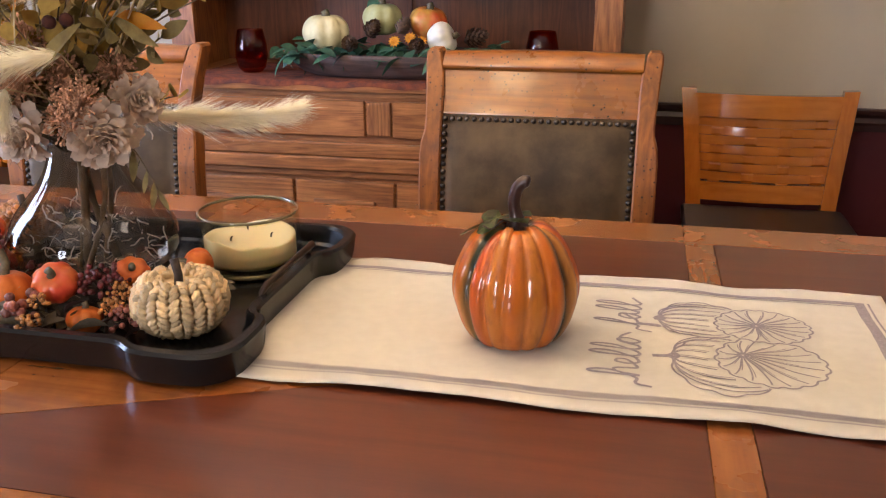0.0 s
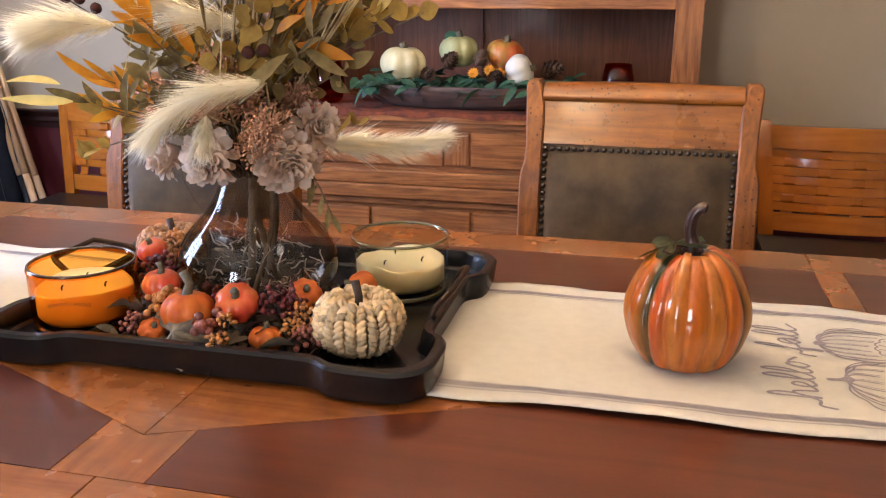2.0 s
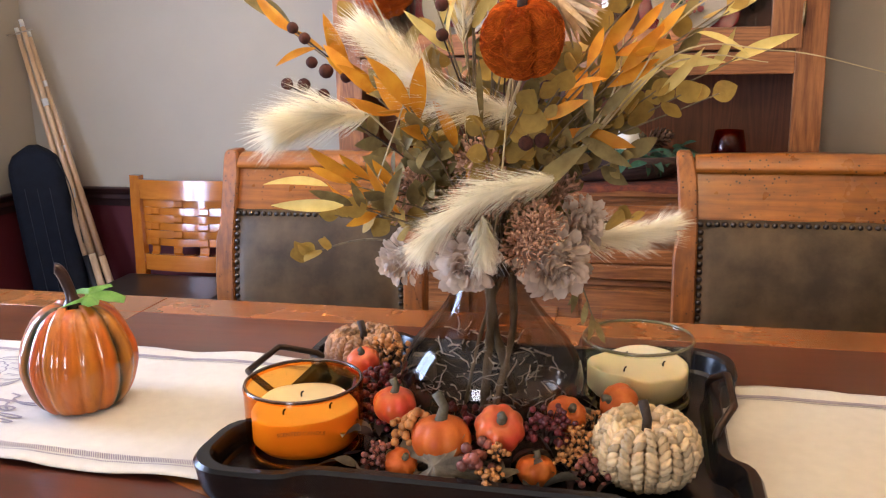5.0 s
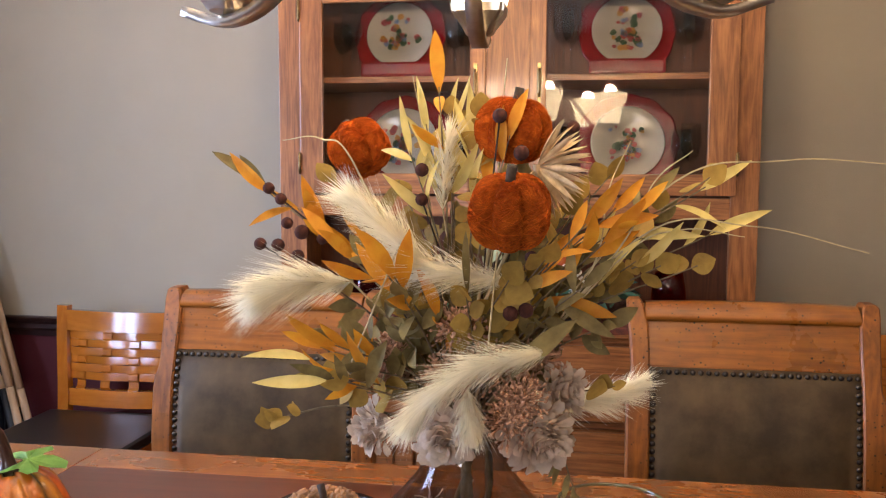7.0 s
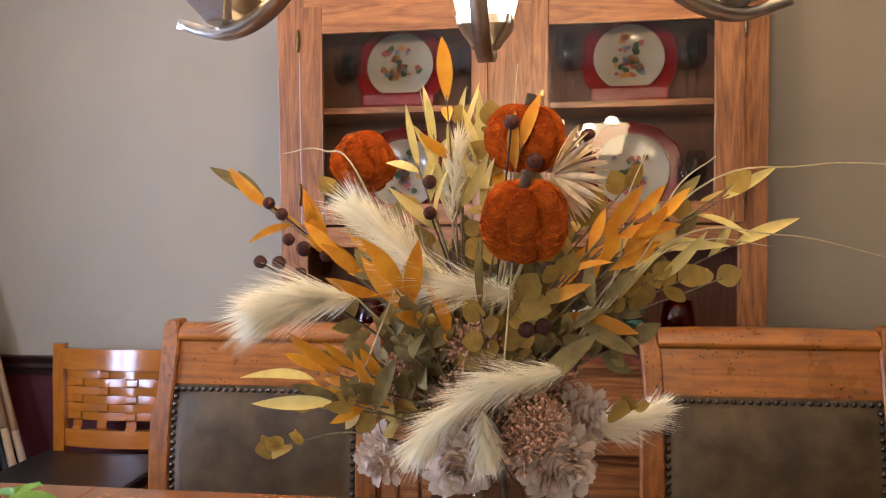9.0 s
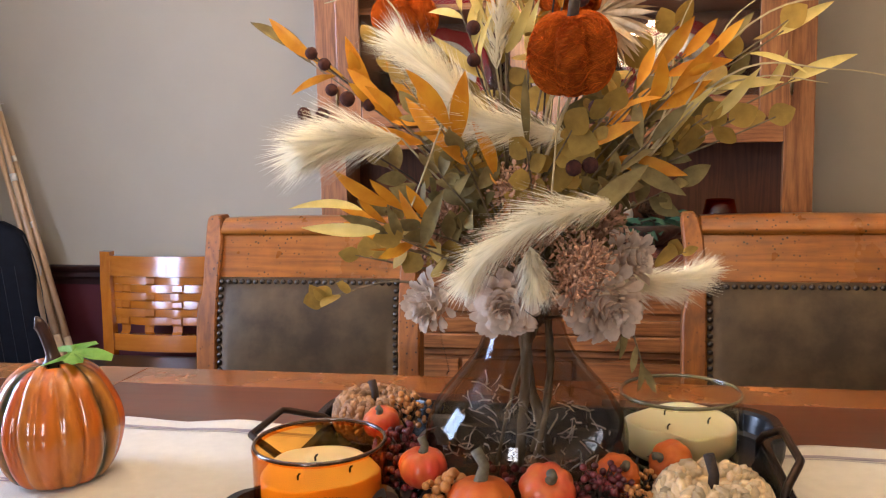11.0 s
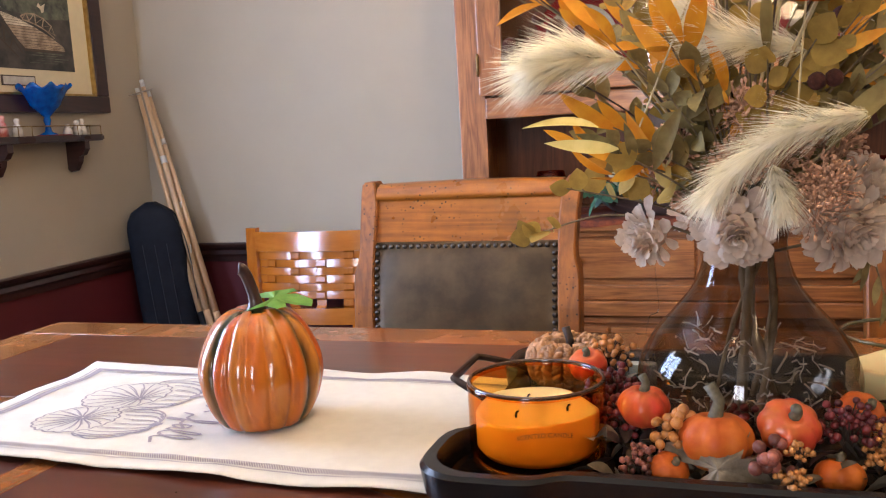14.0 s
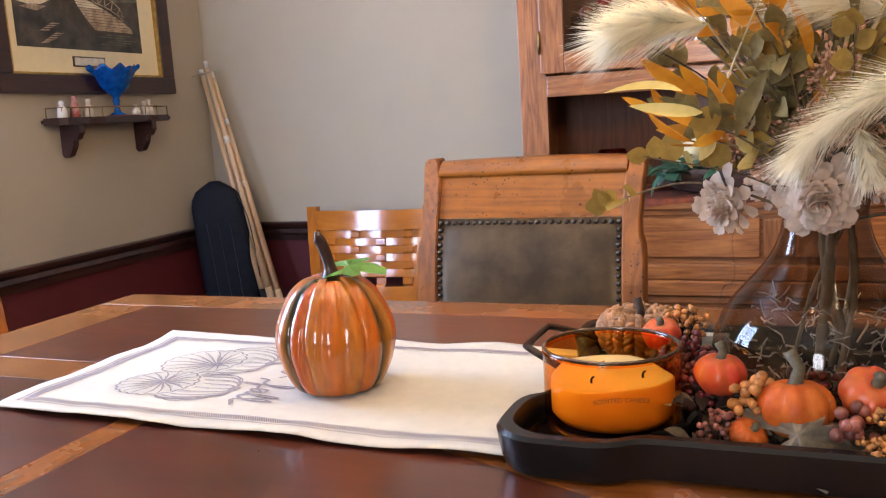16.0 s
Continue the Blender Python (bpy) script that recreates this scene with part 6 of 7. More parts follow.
for k in range(150):
    a, u = rnd.uniform(0, 6.283), math.sqrt(rnd.random())
    z = 0.012 + 0.10 * rnd.random() ** 1.3
    rmax = 0.078 if z < 0.02 else 0.094 if z < 0.075 else 0.07
    p = Vector((VX + rmax * u * math.cos(a), VY + rmax * u * math.sin(a), TRF + z))
    d = Vector((rnd.gauss(0, 1), rnd.gauss(0, 1), rnd.gauss(0, 0.7))).normalized()
    w = d.cross(Vector((rnd.gauss(0, 1), rnd.gauss(0, 1), rnd.gauss(0, 1)))).normalized() * 0.0010
    pts = [p + d * 0.007 * s + Vector((rnd.uniform(-1, 1), rnd.uniform(-1, 1), rnd.uniform(-1, 1))) * 0.003 for s in (-1.5, -0.5, 0.5, 1.5)]
    vs = [(bm.verts.new(q - w), bm.verts.new(q + w)) for q in pts]
    for s, t in zip(vs, vs[1:]):
        bm.faces.new((s[0], s[1], t[1], t[0]))
part("strips", bm, M["cello"], fl)

# ---- chandelier ----
CHX, CHY, CHR = -0.193, -0.05, 0.30
m_, t_, p_ = nodes_of("lit_frosted_shade")
p_.inputs["Base Color"].default_value = (0.9, 0.84, 0.7, 1)
p_.inputs["Roughness"].default_value = 0.5
p_.inputs["Emission Color"].default_value = (1.0, 0.72, 0.38, 1)
p_.inputs["Emission Strength"].default_value = 6.0
M["shade"] = m_


def build_chandelier():
    c = thing("chandelier", "brushed nickel chandelier with five lit frosted glass shades", "chandelier", pose(CHX, CHY, 0))
    bm = bmesh.new()
    lathe(bm, [(0, 1.63), (0.02, 1.635), (0.03, 1.66), (0.022, 1.69), (0.016, 1.73), (0.016, 1.98), (0.026, 2.0), (0.016, 2.02), (0.008, 2.04), (0.008, 2.40), (0.06, 2.405), (0.065, 2.43), (0, 2.43)], 24)
    part("column", bm, M["nickel"], c, smooth=True)
    for k in range(5):
        a = radians(91 + 72 * k)
        d = Vector((math.cos(a), math.sin(a), 0))
        side = Vector((-math.sin(a), math.cos(a), 0))
        # flat curved arm that dips under the shade and turns up at its end
        path = spline([d * 0.02 + Vector((0, 0, 1.72)), d * 0.08 + Vector((0, 0, 1.665)), d * 0.155 + Vector((0, 0, 1.565)), d * 0.23 + Vector((0, 0, 1.482)), d * CHR + Vector((0, 0, 1.456)), d * (CHR + 0.062) + Vector((0, 0, 1.472))], 6)
        bm = bmesh.new()
        rows = []
        for i, q in enumerate(path):
            e = (path[min(i + 1, len(path) - 1)] - path[max(i - 1, 0)]).normalized()
            n = side.cross(e)
            rows.append([bm.verts.new(q + side * 0.011 * u + n * 0.006 * w) for u, w in ((-1, -1), (1, -1), (1, 1), (-1, 1))])
        for x, y in zip(rows, rows[1:]):
            for j in range(4):
                bm.faces.new((x[j], x[(j + 1) % 4], y[(j + 1) % 4], y[j]))
        bm.faces.new(rows[0][::-1])
        bm.faces.new(rows[-1])
        bmesh.ops.bevel(bm, geom=[e for e in bm.edges if e.calc_face_angle(0) > 1.0], offset=0.003, segments=2, affect='EDGES')
        arm = part("arm", bm, M["nickel"], c, smooth=True)
        q = d * CHR

        def square(prof, name, mat, parent, n=4):
            bm = bmesh.new()
            rings = []
            for r, z in prof:
                rings.append([bm.verts.new(q + Vector((r * math.cos(a + math.pi / 4 + j * math.pi / 2), r * math.sin(a + math.pi / 4 + j * math.pi / 2), z))) for j in range(4)])
            for x, y in zip(rings, rings[1:]):
                for j in range(4):
                    bm.faces.new((x[j], x[(j + 1) % 4], y[(j + 1) % 4], y[j]))
            bm.faces.new(rings[0][::-1])
            bmesh.ops.bevel(bm, geom=[e for e in bm.edges if abs(e.verts[0].co.z - e.verts[1].co.z) > 0.004], offset=0.006, segments=3, affect='EDGES')
            return part(name, bm, mat, parent, smooth=False)
        square([(0.012, 1.463), (0.026, 1.468), (0.032, 1.476), (0.05, 1.494), (0.053, 1.506)], "cup", M["nickel"], arm)
        square([(0.049, 1.5065), (0.056, 1.53), (0.072, 1.58), (0.098, 1.65)], "shade", M["shade"], arm)
        lamp = bpy.data.lights.new("bulb", 'POINT')
        lamp.energy, lamp.color, lamp.shadow_soft_size = LAMP_WATTS, (1.0, 0.70, 0.40), 0.03
        o = new("bulb", lamp)
        o.matrix_world = Matrix.Translation(Vector((CHX, CHY, 1.66)) + q)
        tagged(o, kind="structure")
    return c


build_chandelier()

# ---- things in the hutch ----
M["plate_red"] = plain("red_glaze", (0.24, 0.008, 0.013), (0.19, 0.006, 0.010), 20.0, 0.2, coat=0.8)
M["plate_white"] = plain("cream_china", (0.46, 0.43, 0.37), (0.40, 0.37, 0.32), 20.0, 0.2, coat=0.8)
M["fl_red"] = plain("painted_red_flower", (0.42, 0.06, 0.05), (0.30, 0.10, 0.12), 90, 0.3)
M["fl_green"] = plain("painted_green_leaf", (0.06, 0.12, 0.06), (0.03, 0.07, 0.035), 90, 0.3)
M["fl_blue"] = plain("painted_blue_flower", (0.10, 0.16, 0.30), (0.2, 0.25, 0.36), 90, 0.3)
M["fl_gold"] = plain("painted_gold_flower", (0.50, 0.27, 0.06), (0.4, 0.2, 0.05), 90, 0.3)


def build_plate(x, y, z, r, seed, top=False):
    """A scalloped red plate on edge, a smaller painted one before it and, on some, a red dish at the front."""
    rr = random.Random(seed)
    p = thing("display_plate", "scalloped red plate behind a floral cream plate", "plate", pose(x, y, z, 78, 0, 0), group="display plates in the hutch")

    def disc(rad, rim, zz, mat, name, wav=0.0, parent=p):
        bm = bmesh.new()
        n = 60
        rings = []
        for f, h in ((0.0, 0.0), (0.55, 0.0), (0.62, 0.004), (0.97, 0.012), (1.0, 0.012), (1.0, 0.008), (0.6, -0.004)):
            if f == 0:
                rings.append([bm.verts.new((0, r, zz))])
            else:
                rings.append([bm.verts.new(((rad * f * (1 + wav * math.cos(12 * 2 * math.pi * k / n) * f)) * math.cos(2 * math.pi * k / n), r + rad * f * (1 + wav * math.cos(12 * 2 * math.pi * k / n) * f) * math.sin(2 * math.pi * k / n), zz + h)) for k in range(n)])
        for a, b in zip(rings, rings[1:]):
            for k in range(n):
                q = list(dict.fromkeys([a[k % len(a)], a[(k + 1) % n % len(a)], b[(k + 1) % n], b[k]]))
                bm.faces.new(q)
        return part(name, bm, mat, parent, smooth=True)
    disc(r, 0, 0, M["plate_red"], "red_plate", 0.02)
    w = disc(r * 0.72, 0, 0.016, M["plate_white"], "floral_plate")
    for k in range(44):
        a, u = rr.uniform(0.6, 2.6), rr.uniform(0.1, 0.75)
        if k > 12:
            a, u = rr.uniform(3.3, 6.1), rr.uniform(0.0, 0.75)
        bm = bmesh.new()
        n = 9
        s = rr.uniform(0.005, 0.013)
        c = (r * 0.6 * u * math.cos(a), r + r * 0.6 * u * math.sin(a), 0.0305)
        vs = [bm.verts.new((c[0] + s * rr.uniform(0.7, 1.2) * math.cos(6.283 * j / n), c[1] + s * rr.uniform(0.7, 1.2) * math.sin(6.283 * j / n), c[2])) for j in range(n)]
        bm.faces.new(vs)
        part("painted_flower", bm, M[("fl_red", "fl_green", "fl_green", "fl_blue", "fl_gold", "fl_red")[k % 6]], w)
    if top:
        dd = part("red_dish", one_box(-r * 0.78, r * 0.78, 0.0, 0.052, 0.033, 0.055, bevel=0.01), M["plate_red"], p)
    return p


for i, (x, z, top) in enumerate(((-0.655, 1.575, True), (0.09, 1.575, True), (-0.645, 1.206, False), (0.1, 1.206, False))):
    build_plate(x, 1.90, z, 0.155 if top else 0.165, i, top)


def build_goblet(x, y, z, s=1.0, tall=1.0):
    g = thing("wine_glass", "clear stemmed wine glass on the hutch shelf", "glass", pose(x, y, z), group="stemware in the hutch")
    bm = bmesh.new()
    h = 0.19 * tall
    lathe(bm, [(0, 0.0), (0.034 * s, 0.0), (0.03 * s, 0.004), (0.005, 0.009), (0.004, 0.4 * h), (0.006, 0.45 * h), (0.024 * s, 0.53 * h), (0.034 * s, 0.7 * h), (0.031 * s, h), (0.029 * s, h), (0.032 * s, 0.7 * h), (0.022 * s, 0.55 * h), (0, 0.48 * h)], 24)
    part("bowl", bm, M["crystal"], g, smooth=True)


for x in (-0.455, -0.42, -0.84, -0.80, -0.108, -0.085, 0.265, 0.295):
    for z in (1.573, 1.201):
        build_goblet(x, 1.80 + 0.08 * ((x * 37) % 1), z, 1.0, 1.0 + 0.25 * ((x * 13) % 1))

# cloth on the counter, bowl with gourds, and two glass cups
M["rust_cloth"] = plain("rust_cloth", (0.22, 0.05, 0.015), (0.07, 0.02, 0.014), 30.0, 0.9, relief=0.5)
bm = bmesh.new()
g = []
for i in range(41):
    x = -0.88 + 1.22 * i / 40
    row = []
    for y, z in ((1.90, 0.0), (1.56, 0.0), (1.512, 0.0), (1.499, -0.004), (1.496, -0.016 - 0.004 * math.sin(x * 30))):
        row.append(bm.verts.new((x, y, CT + 0.004 + z + (0.001 * math.sin(x * 40) if z == 0 else 0))))
    g.append(row)
for a, b in zip(g, g[1:]):
    for k in range(4):
        bm.faces.new((a[k], a[k + 1], b[k + 1], b[k]))
tagged(part("counter_cloth", bm, M["rust_cloth"], None, "rust plaid cloth on the hutch counter", smooth=True), category="cloth")

M["dough_bowl"] = wood("dark_bowl_wood", (0.05, 0.03, 0.026), (0.16, 0.10, 0.085), 0, 0.8, 0.6, 0.0)
BWX, BWY, BWZ = -0.235, 1.68, CT + 0.006


def build_bowl():
    b = thing("dough_bowl", "long dark carved wooden bowl on the hutch counter", "bowl", pose(BWX, BWY, BWZ))
    bm = bmesh.new()
    rings = []
    n = 48
    for f, h in ((0.0, 0.0), (0.72, 0.0), (0.82, 0.01), (0.95, 0.045), (1.0, 0.068), (0.985, 0.073), (0.95, 0.07), (0.88, 0.045), (0.75, 0.018), (0.0, 0.016)):
        rings.append([bm.verts.new((0.36 * f * math.copysign(abs(math.cos(t)) ** 0.8, math.cos(t)), 0.15 * f * math.copysign(abs(math.sin(t)) ** 0.8, math.sin(t)), h)) for t in [2 * math.pi * k / n for k in range(n)]] if f else [bm.verts.new((0, 0, h))])
    for a, c in zip(rings, rings[1:]):
        for k in range(n):
            bm.faces.new(list(dict.fromkeys([a[k % len(a)], a[(k + 1) % n % len(a)], c[(k + 1) % n % len(c)], c[k % len(c)]])))
    part("bowl", bm, M["dough_bowl"], b, smooth=True)


build_bowl()
M["g_cream"] = plain("cream_gourd", (0.66, 0.60, 0.38), (0.55, 0.49, 0.28), 20, 0.5)
M["g_green"] = plain("pale_green_gourd", (0.44, 0.45, 0.24), (0.34, 0.34, 0.15), 25, 0.5)
M["g_apple"] = plain("mottled_red_gourd", (0.50, 0.07, 0.02), (0.40, 0.26, 0.05), 14, 0.4)
M["g_white"] = plain("white_gourd", (0.80, 0.78, 0.72), (0.72, 0.69, 0.62), 20, 0.5)
for x, y, z, r, skin, tx, ty, lab in ((-0.466, 1.70, 0.957, 0.078, "g_cream", 0, 0, "cream ribbed pumpkin in the wooden bowl"), (-0.288, 1.74, 1.0, 0.066, "g_green", 0, 0, "pale green pumpkin in the wooden bowl"), (-0.132, 1.72, 0.993, 0.062, "g_apple", 8, 5, "red and green mottled gourd in the wooden bowl"), (-0.074, 1.65, 0.948, 0.055, "g_white", 20, 70, "white gourd lying in the wooden bowl")):
    g = build_mini(x, y, z, r, skin, tx, ty, 0.02, lab)
    g.name = "decor_gourd"
    g["group"] = "gourds in the wooden bowl"
M["euc"] = plain("eucalyptus_leaf", (0.04, 0.125, 0.07), (0.02, 0.065, 0.04), 60, 0.6, vary=0.35)
M["cone"] = plain("pine_cone", (0.12, 0.065, 0.035), (0.05, 0.028, 0.018), 120, 0.8, vary=0.3)
gar = thing("leaf_garland", "green eucalyptus garland spilling over the wooden bowl", "leaves", kind="stuff")
gl = [leaf_mesh("leaf", 0.06, 0.03, 0.15, 0.3, "euc"), leaf_mesh("leaf", 0.075, 0.022, 0.15, 0.4, "euc"), leaf_mesh("leaf", 0.05, 0.04, 0.1, 0.1, "euc")]
for k in range(150):
    x = BWX + rnd.uniform(-0.36, 0.36)
    y = BWY + rnd.uniform(-0.15, 0.10)
    o = new("leaf", rnd.choice(gl))
    o.parent = gar
    o.matrix_basis = pose(x, y, BWZ + 0.055 + 0.04 * rnd.random(), rnd.uniform(-40, 40), rnd.uniform(-30, 45), rnd.uniform(180, 360))
for x, y, z, rx, ry in ((-0.33, 1.72, 1.03, 80, -40), (0.06, 1.70, 0.925, 20, 10), (0.10, 1.70, 0.915, 10, 15)):
    o = new("leaf", gl[2])
    o.parent = gar
    o.matrix_basis = pose(x, y, z, rx, ry, 20)


def build_cone(x, y, z, s, tx, ty):
    c = thing("pine_cone", "brown pine cone in the wooden bowl", "pine cone", pose(x, y, z, tx, ty, 0), group="pine cones in the bowl")
    bm = bmesh.new()
    lathe(bm, [(0, -0.9 * s), (0.35 * s, -0.6 * s), (0.45 * s, 0), (0.25 * s, 0.7 * s), (0, 1.0 * s)], 10)
    part("core", bm, M["cone"], c)
    sc = leaf_mesh("scale", 0.55 * s, 0.5 * s, 0.2, -0.3, "cone", 3)
    for i in range(46):
        u = i / 46
        a = i * 2.4
        zz = (-0.75 + 1.6 * u) * s
        rr = 0.42 * s * math.sin(math.pi * (0.2 + 0.72 * u))
        o = new("scale", sc)
        o.parent = c
        k = 1.15 - 0.6 * u
        o.matrix_basis = pose(rr * math.cos(a), rr * math.sin(a), zz, 0, -20 - 30 * u, math.degrees(a)) @ Matrix.Diagonal((k, k, k, 1))


for x, y, z, s, tx, ty in ((-0.36, 1.62, 0.935, 0.034, 70, 20), (-0.30, 1.66, 0.975, 0.036, 20, 40), (-0.2, 1.66, 0.985, 0.032, -30, 30), (-0.14, 1.60, 0.935, 0.032, 80, -20), (0.02, 1.70, 0.95, 0.043, 10, 70)):
    build_cone(x, y, z, s, tx, ty)
for i, (x, y, z) in enumerate(((-0.21, 1.60, 0.945), (-0.13, 1.62, 0.945), (-0.16, 1.6, 0.955))):
    fw = thing("silk_flower", "small rust-orange dried flower in the wooden bowl", "flower", pose(x, y, z, 60, 0, 0), group="dried flowers in the bowl")
    for k in range(12):
        o = new("petal", coloured[("orange", 0)] if ("orange", 0) in coloured else gl[0])
        o.parent = fw
        o.matrix_basis = pose(0, 0, 0, 0, -25, 30 * k + 7 * i) @ Matrix.Diagonal((0.32, 0.5, 0.4, 1))


def build_cup(x, y):
    c = thing("glass_cup", "amber red stemless glass on the hutch counter", "glass", pose(x, y, CT + 0.005), group="amber glasses on the counter")
    bm = bmesh.new()
    lathe(bm, [(0, 0.0), (0.03, 0.0), (0.044, 0.015), (0.053, 0.05), (0.05, 0.09), (0.041, 0.135), (0.039, 0.135), (0.047, 0.09), (0.05, 0.05), (0.04, 0.018), (0, 0.008)], 40)
    part("glass_body", bm, M["votive"], c, smooth=True)


build_cup(-0.71, 1.66)
build_cup(0.225, 1.74)

# ---- wall: framed landscape, little shelf, cues and case ----
PX = XL + 0.004


def wallbox(y0, y1, z0, z1, d0, d1, bevel=0.0):
    return one_box(XL + d0, XL + d1, y0, y1, z0, z1, bevel=bevel)


def build_picture():
    p = thing("framed_picture", "framed landscape print with wooden bridge in dark frame", "picture")
    y0, y1, z0, z1 = 1.0, 1.815, 1.248, 1.95
    fw = 0.06
    M["frame"] = M["trim_y"]
    M["gilt"] = plain("gilt_edge", (0.55, 0.38, 0.13), (0.4, 0.26, 0.08), 60, 0.3, metal=1.0)
    M["mat"] = plain("cream_mat", (0.70, 0.61, 0.39), (0.67, 0.58, 0.37), 30, 0.8)
    M["art_dark"] = plain("print_dark", (0.085, 0.075, 0.06), (0.02, 0.02, 0.02), 14, 0.5, relief=0)
    M["art_tree"] = plain("print_foliage", (0.15, 0.16, 0.11), (0.03, 0.035, 0.03), 24, 0.5, relief=0)
    M["art_light"] = plain("print_light", (0.74, 0.67, 0.52), (0.42, 0.36, 0.25), 22, 0.5, relief=0)
    M["art_bridge"] = plain("print_bridge", (0.46, 0.36, 0.25), (0.20, 0.14, 0.09), 30, 0.5, relief=0)
    M["art_line"] = plain("print_line", (0.07, 0.05, 0.035), None, 30, 0.5, relief=0)
    part("backing", wallbox(y0 + 0.01, y1 - 0.01, z0 + 0.01, z1 - 0.01, 0.002, 0.008), M["mat"], p, "cream mat board")
    for a in ((y0, y1, z0, z0 + fw), (y0, y1, z1 - fw, z1)):
        part("frame_bar", wallbox(*a, 0.002, 0.03, 0.006), M["frame"], p)
    for a in ((y0, y0 + fw, z0 + fw, z1 - fw), (y1 - fw, y1, z0 + fw, z1 - fw)):
        part("frame_bar", wallbox(*a, 0.002, 0.029, 0.006), M["frame"], p)
    e = 0.008
    for a in ((y0 + fw, y1 - fw, z0 + fw, z0 + fw + e), (y0 + fw, y1 - fw, z1 - fw - e, z1 - fw), (y0 + fw, y0 + fw + e, z0 + fw + e, z1 - fw - e), (y1 - fw - e, y1 - fw, z0 + fw + e, z1 - fw - e)):
        part("gilt_edge", wallbox(*a, 0.006, 0.024, 0.002), M["gilt"], p)
    a0, a1, b0, b1 = 1.105, 1.668, 1.395, 1.85
    art = part("print", wallbox(a0, a1, b0, b1, 0.006, 0.0095), M["art_dark"], p, "dark landscape print")

    def flat(pts, d, mat, name):
        bm = bmesh.new()
        bm.faces.new([bm.verts.new((XL + d, a0 + u * (a1 - a0), b0 + v * (b1 - b0))) for u, v in pts])
        part(name, bm, M[mat], art)
    flat([(0, 0.36), (0.1, 0.4), (0.25, 0.38), (0.4, 0.42), (0.6, 0.4), (0.8, 0.38), (1, 0.4), (1, 1), (0, 1)], 0.0101, "art_tree", "foliage")
    flat([(0.22, 0.40), (0.3, 0.38), (0.42, 0.39), (0.45, 0.43), (0.41, 0.5), (0.40, 0.7), (0.36, 0.92), (0.30, 0.95), (0.27, 0.7), (0.25, 0.52)], 0.0106, "art_light", "bright_sky")
    flat([(0.0, 0.31), (0.1, 0.29), (0.2, 0.30), (0.3, 0.35), (0.28, 0.385), (0.16, 0.40), (0.08, 0.385), (0.0, 0.37)], 0.0107, "art_light", "bank")
    flat([(0.04, 0.27), (0.16, 0.25), (0.24, 0.29), (0.12, 0.295)], 0.01075, "art_bridge", "bank_shade")
    for k in range(9):
        u, v = 0.16 + 0.025 * (k % 5), 0.03 + 0.017 * k
        flat([(u, v), (u + 0.05 + 0.012 * (k % 3), v + 0.004), (u + 0.09, v + 0.014), (u + 0.03, v + 0.012)], 0.0105, "art_bridge", "water_glint")
    for k in range(5):
        u, v = 0.62 + 0.05 * (k % 3), 0.05 + 0.018 * k
        flat([(u, v), (u + 0.22, v - 0.002), (u + 0.25, v + 0.006), (u + 0.04, v + 0.008)], 0.0105, "art_tree", "bank_grass")
    deck = [((0.41, 0.405), (0.50, 0.385)), ((0.45, 0.365), (0.58, 0.36)), ((0.48, 0.31), (0.70, 0.31)), ((0.52, 0.25), (0.82, 0.25)), ((0.57, 0.185), (0.92, 0.185)), ((0.60, 0.15), (0.93, 0.15))]
    for k, ((la, lb), (ra, rb)) in enumerate(zip(deck, deck[1:])):
        for q in range(3):
            f0, f1 = q / 3, (q + 0.84) / 3
            mixed = lambda a, b, f: (a[0] + (b[0] - a[0]) * f, a[1] + (b[1] - a[1]) * f)
            flat([mixed(la, ra, f0), mixed(lb, rb, f0), mixed(lb, rb, f1), mixed(la, ra, f1)], 0.0112, "art_light" if k < 2 else "art_bridge", "bridge_deck")
    flat([(0.41, 0.405), (0.50, 0.385), (0.82, 0.25), (0.93, 0.14), (0.60, 0.13), (0.48, 0.30)], 0.0109, "art_line", "bridge_shadow")

    def rail(pts, low, w, tone):
        n = len(pts)
        for k in range(n - 1):
            (x1, y1_), (x2, y2_) = pts[k], pts[k + 1]
            flat([(x1, y1_ - w), (x2, y2_ - w), (x2, y2_), (x1, y1_)], 0.0117, tone, "bridge_rail")
            (x3, y3_), (x4, y4_) = low[k], low[k + 1]
            flat([(x3, y3_ - w), (x4, y4_ - w), (x4, y4_), (x3, y3_)], 0.0117, tone, "bridge_rail")
            flat([(x1, y1_), (x1 + 0.010, y1_), (x3 + 0.010, y3_), (x3, y3_)], 0.01165, tone, "bridge_post")
            flat([(x2, y2_), (x2 + 0.008, y2_), (x3 + 0.008, y3_), (x3, y3_)], 0.01163, tone, "bridge_brace")
    rail([(0.285, 0.36), (0.31, 0.395), (0.35, 0.40), (0.40, 0.37), (0.45, 0.31), (0.51, 0.22), (0.575, 0.12)], [(0.29, 0.31), (0.32, 0.29), (0.36, 0.26), (0.40, 0.23), (0.44, 0.19), (0.48, 0.15), (0.54, 0.09)], 0.014, "art_line")
    rail([(0.585, 0.385), (0.63, 0.41), (0.70, 0.415), (0.77, 0.39), (0.83, 0.34), (0.855, 0.27)], [(0.60, 0.365), (0.65, 0.355), (0.70, 0.34), (0.75, 0.32), (0.80, 0.29), (0.85, 0.25)], 0.010, "art_bridge")
    flat([(0.73, 0.47), (0.755, 0.455), (0.765, 0.425), (0.785, 0.435), (0.79, 0.47), (0.80, 0.50), (0.765, 0.475), (0.745, 0.50)], 0.0112, "art_light", "pale_spot")
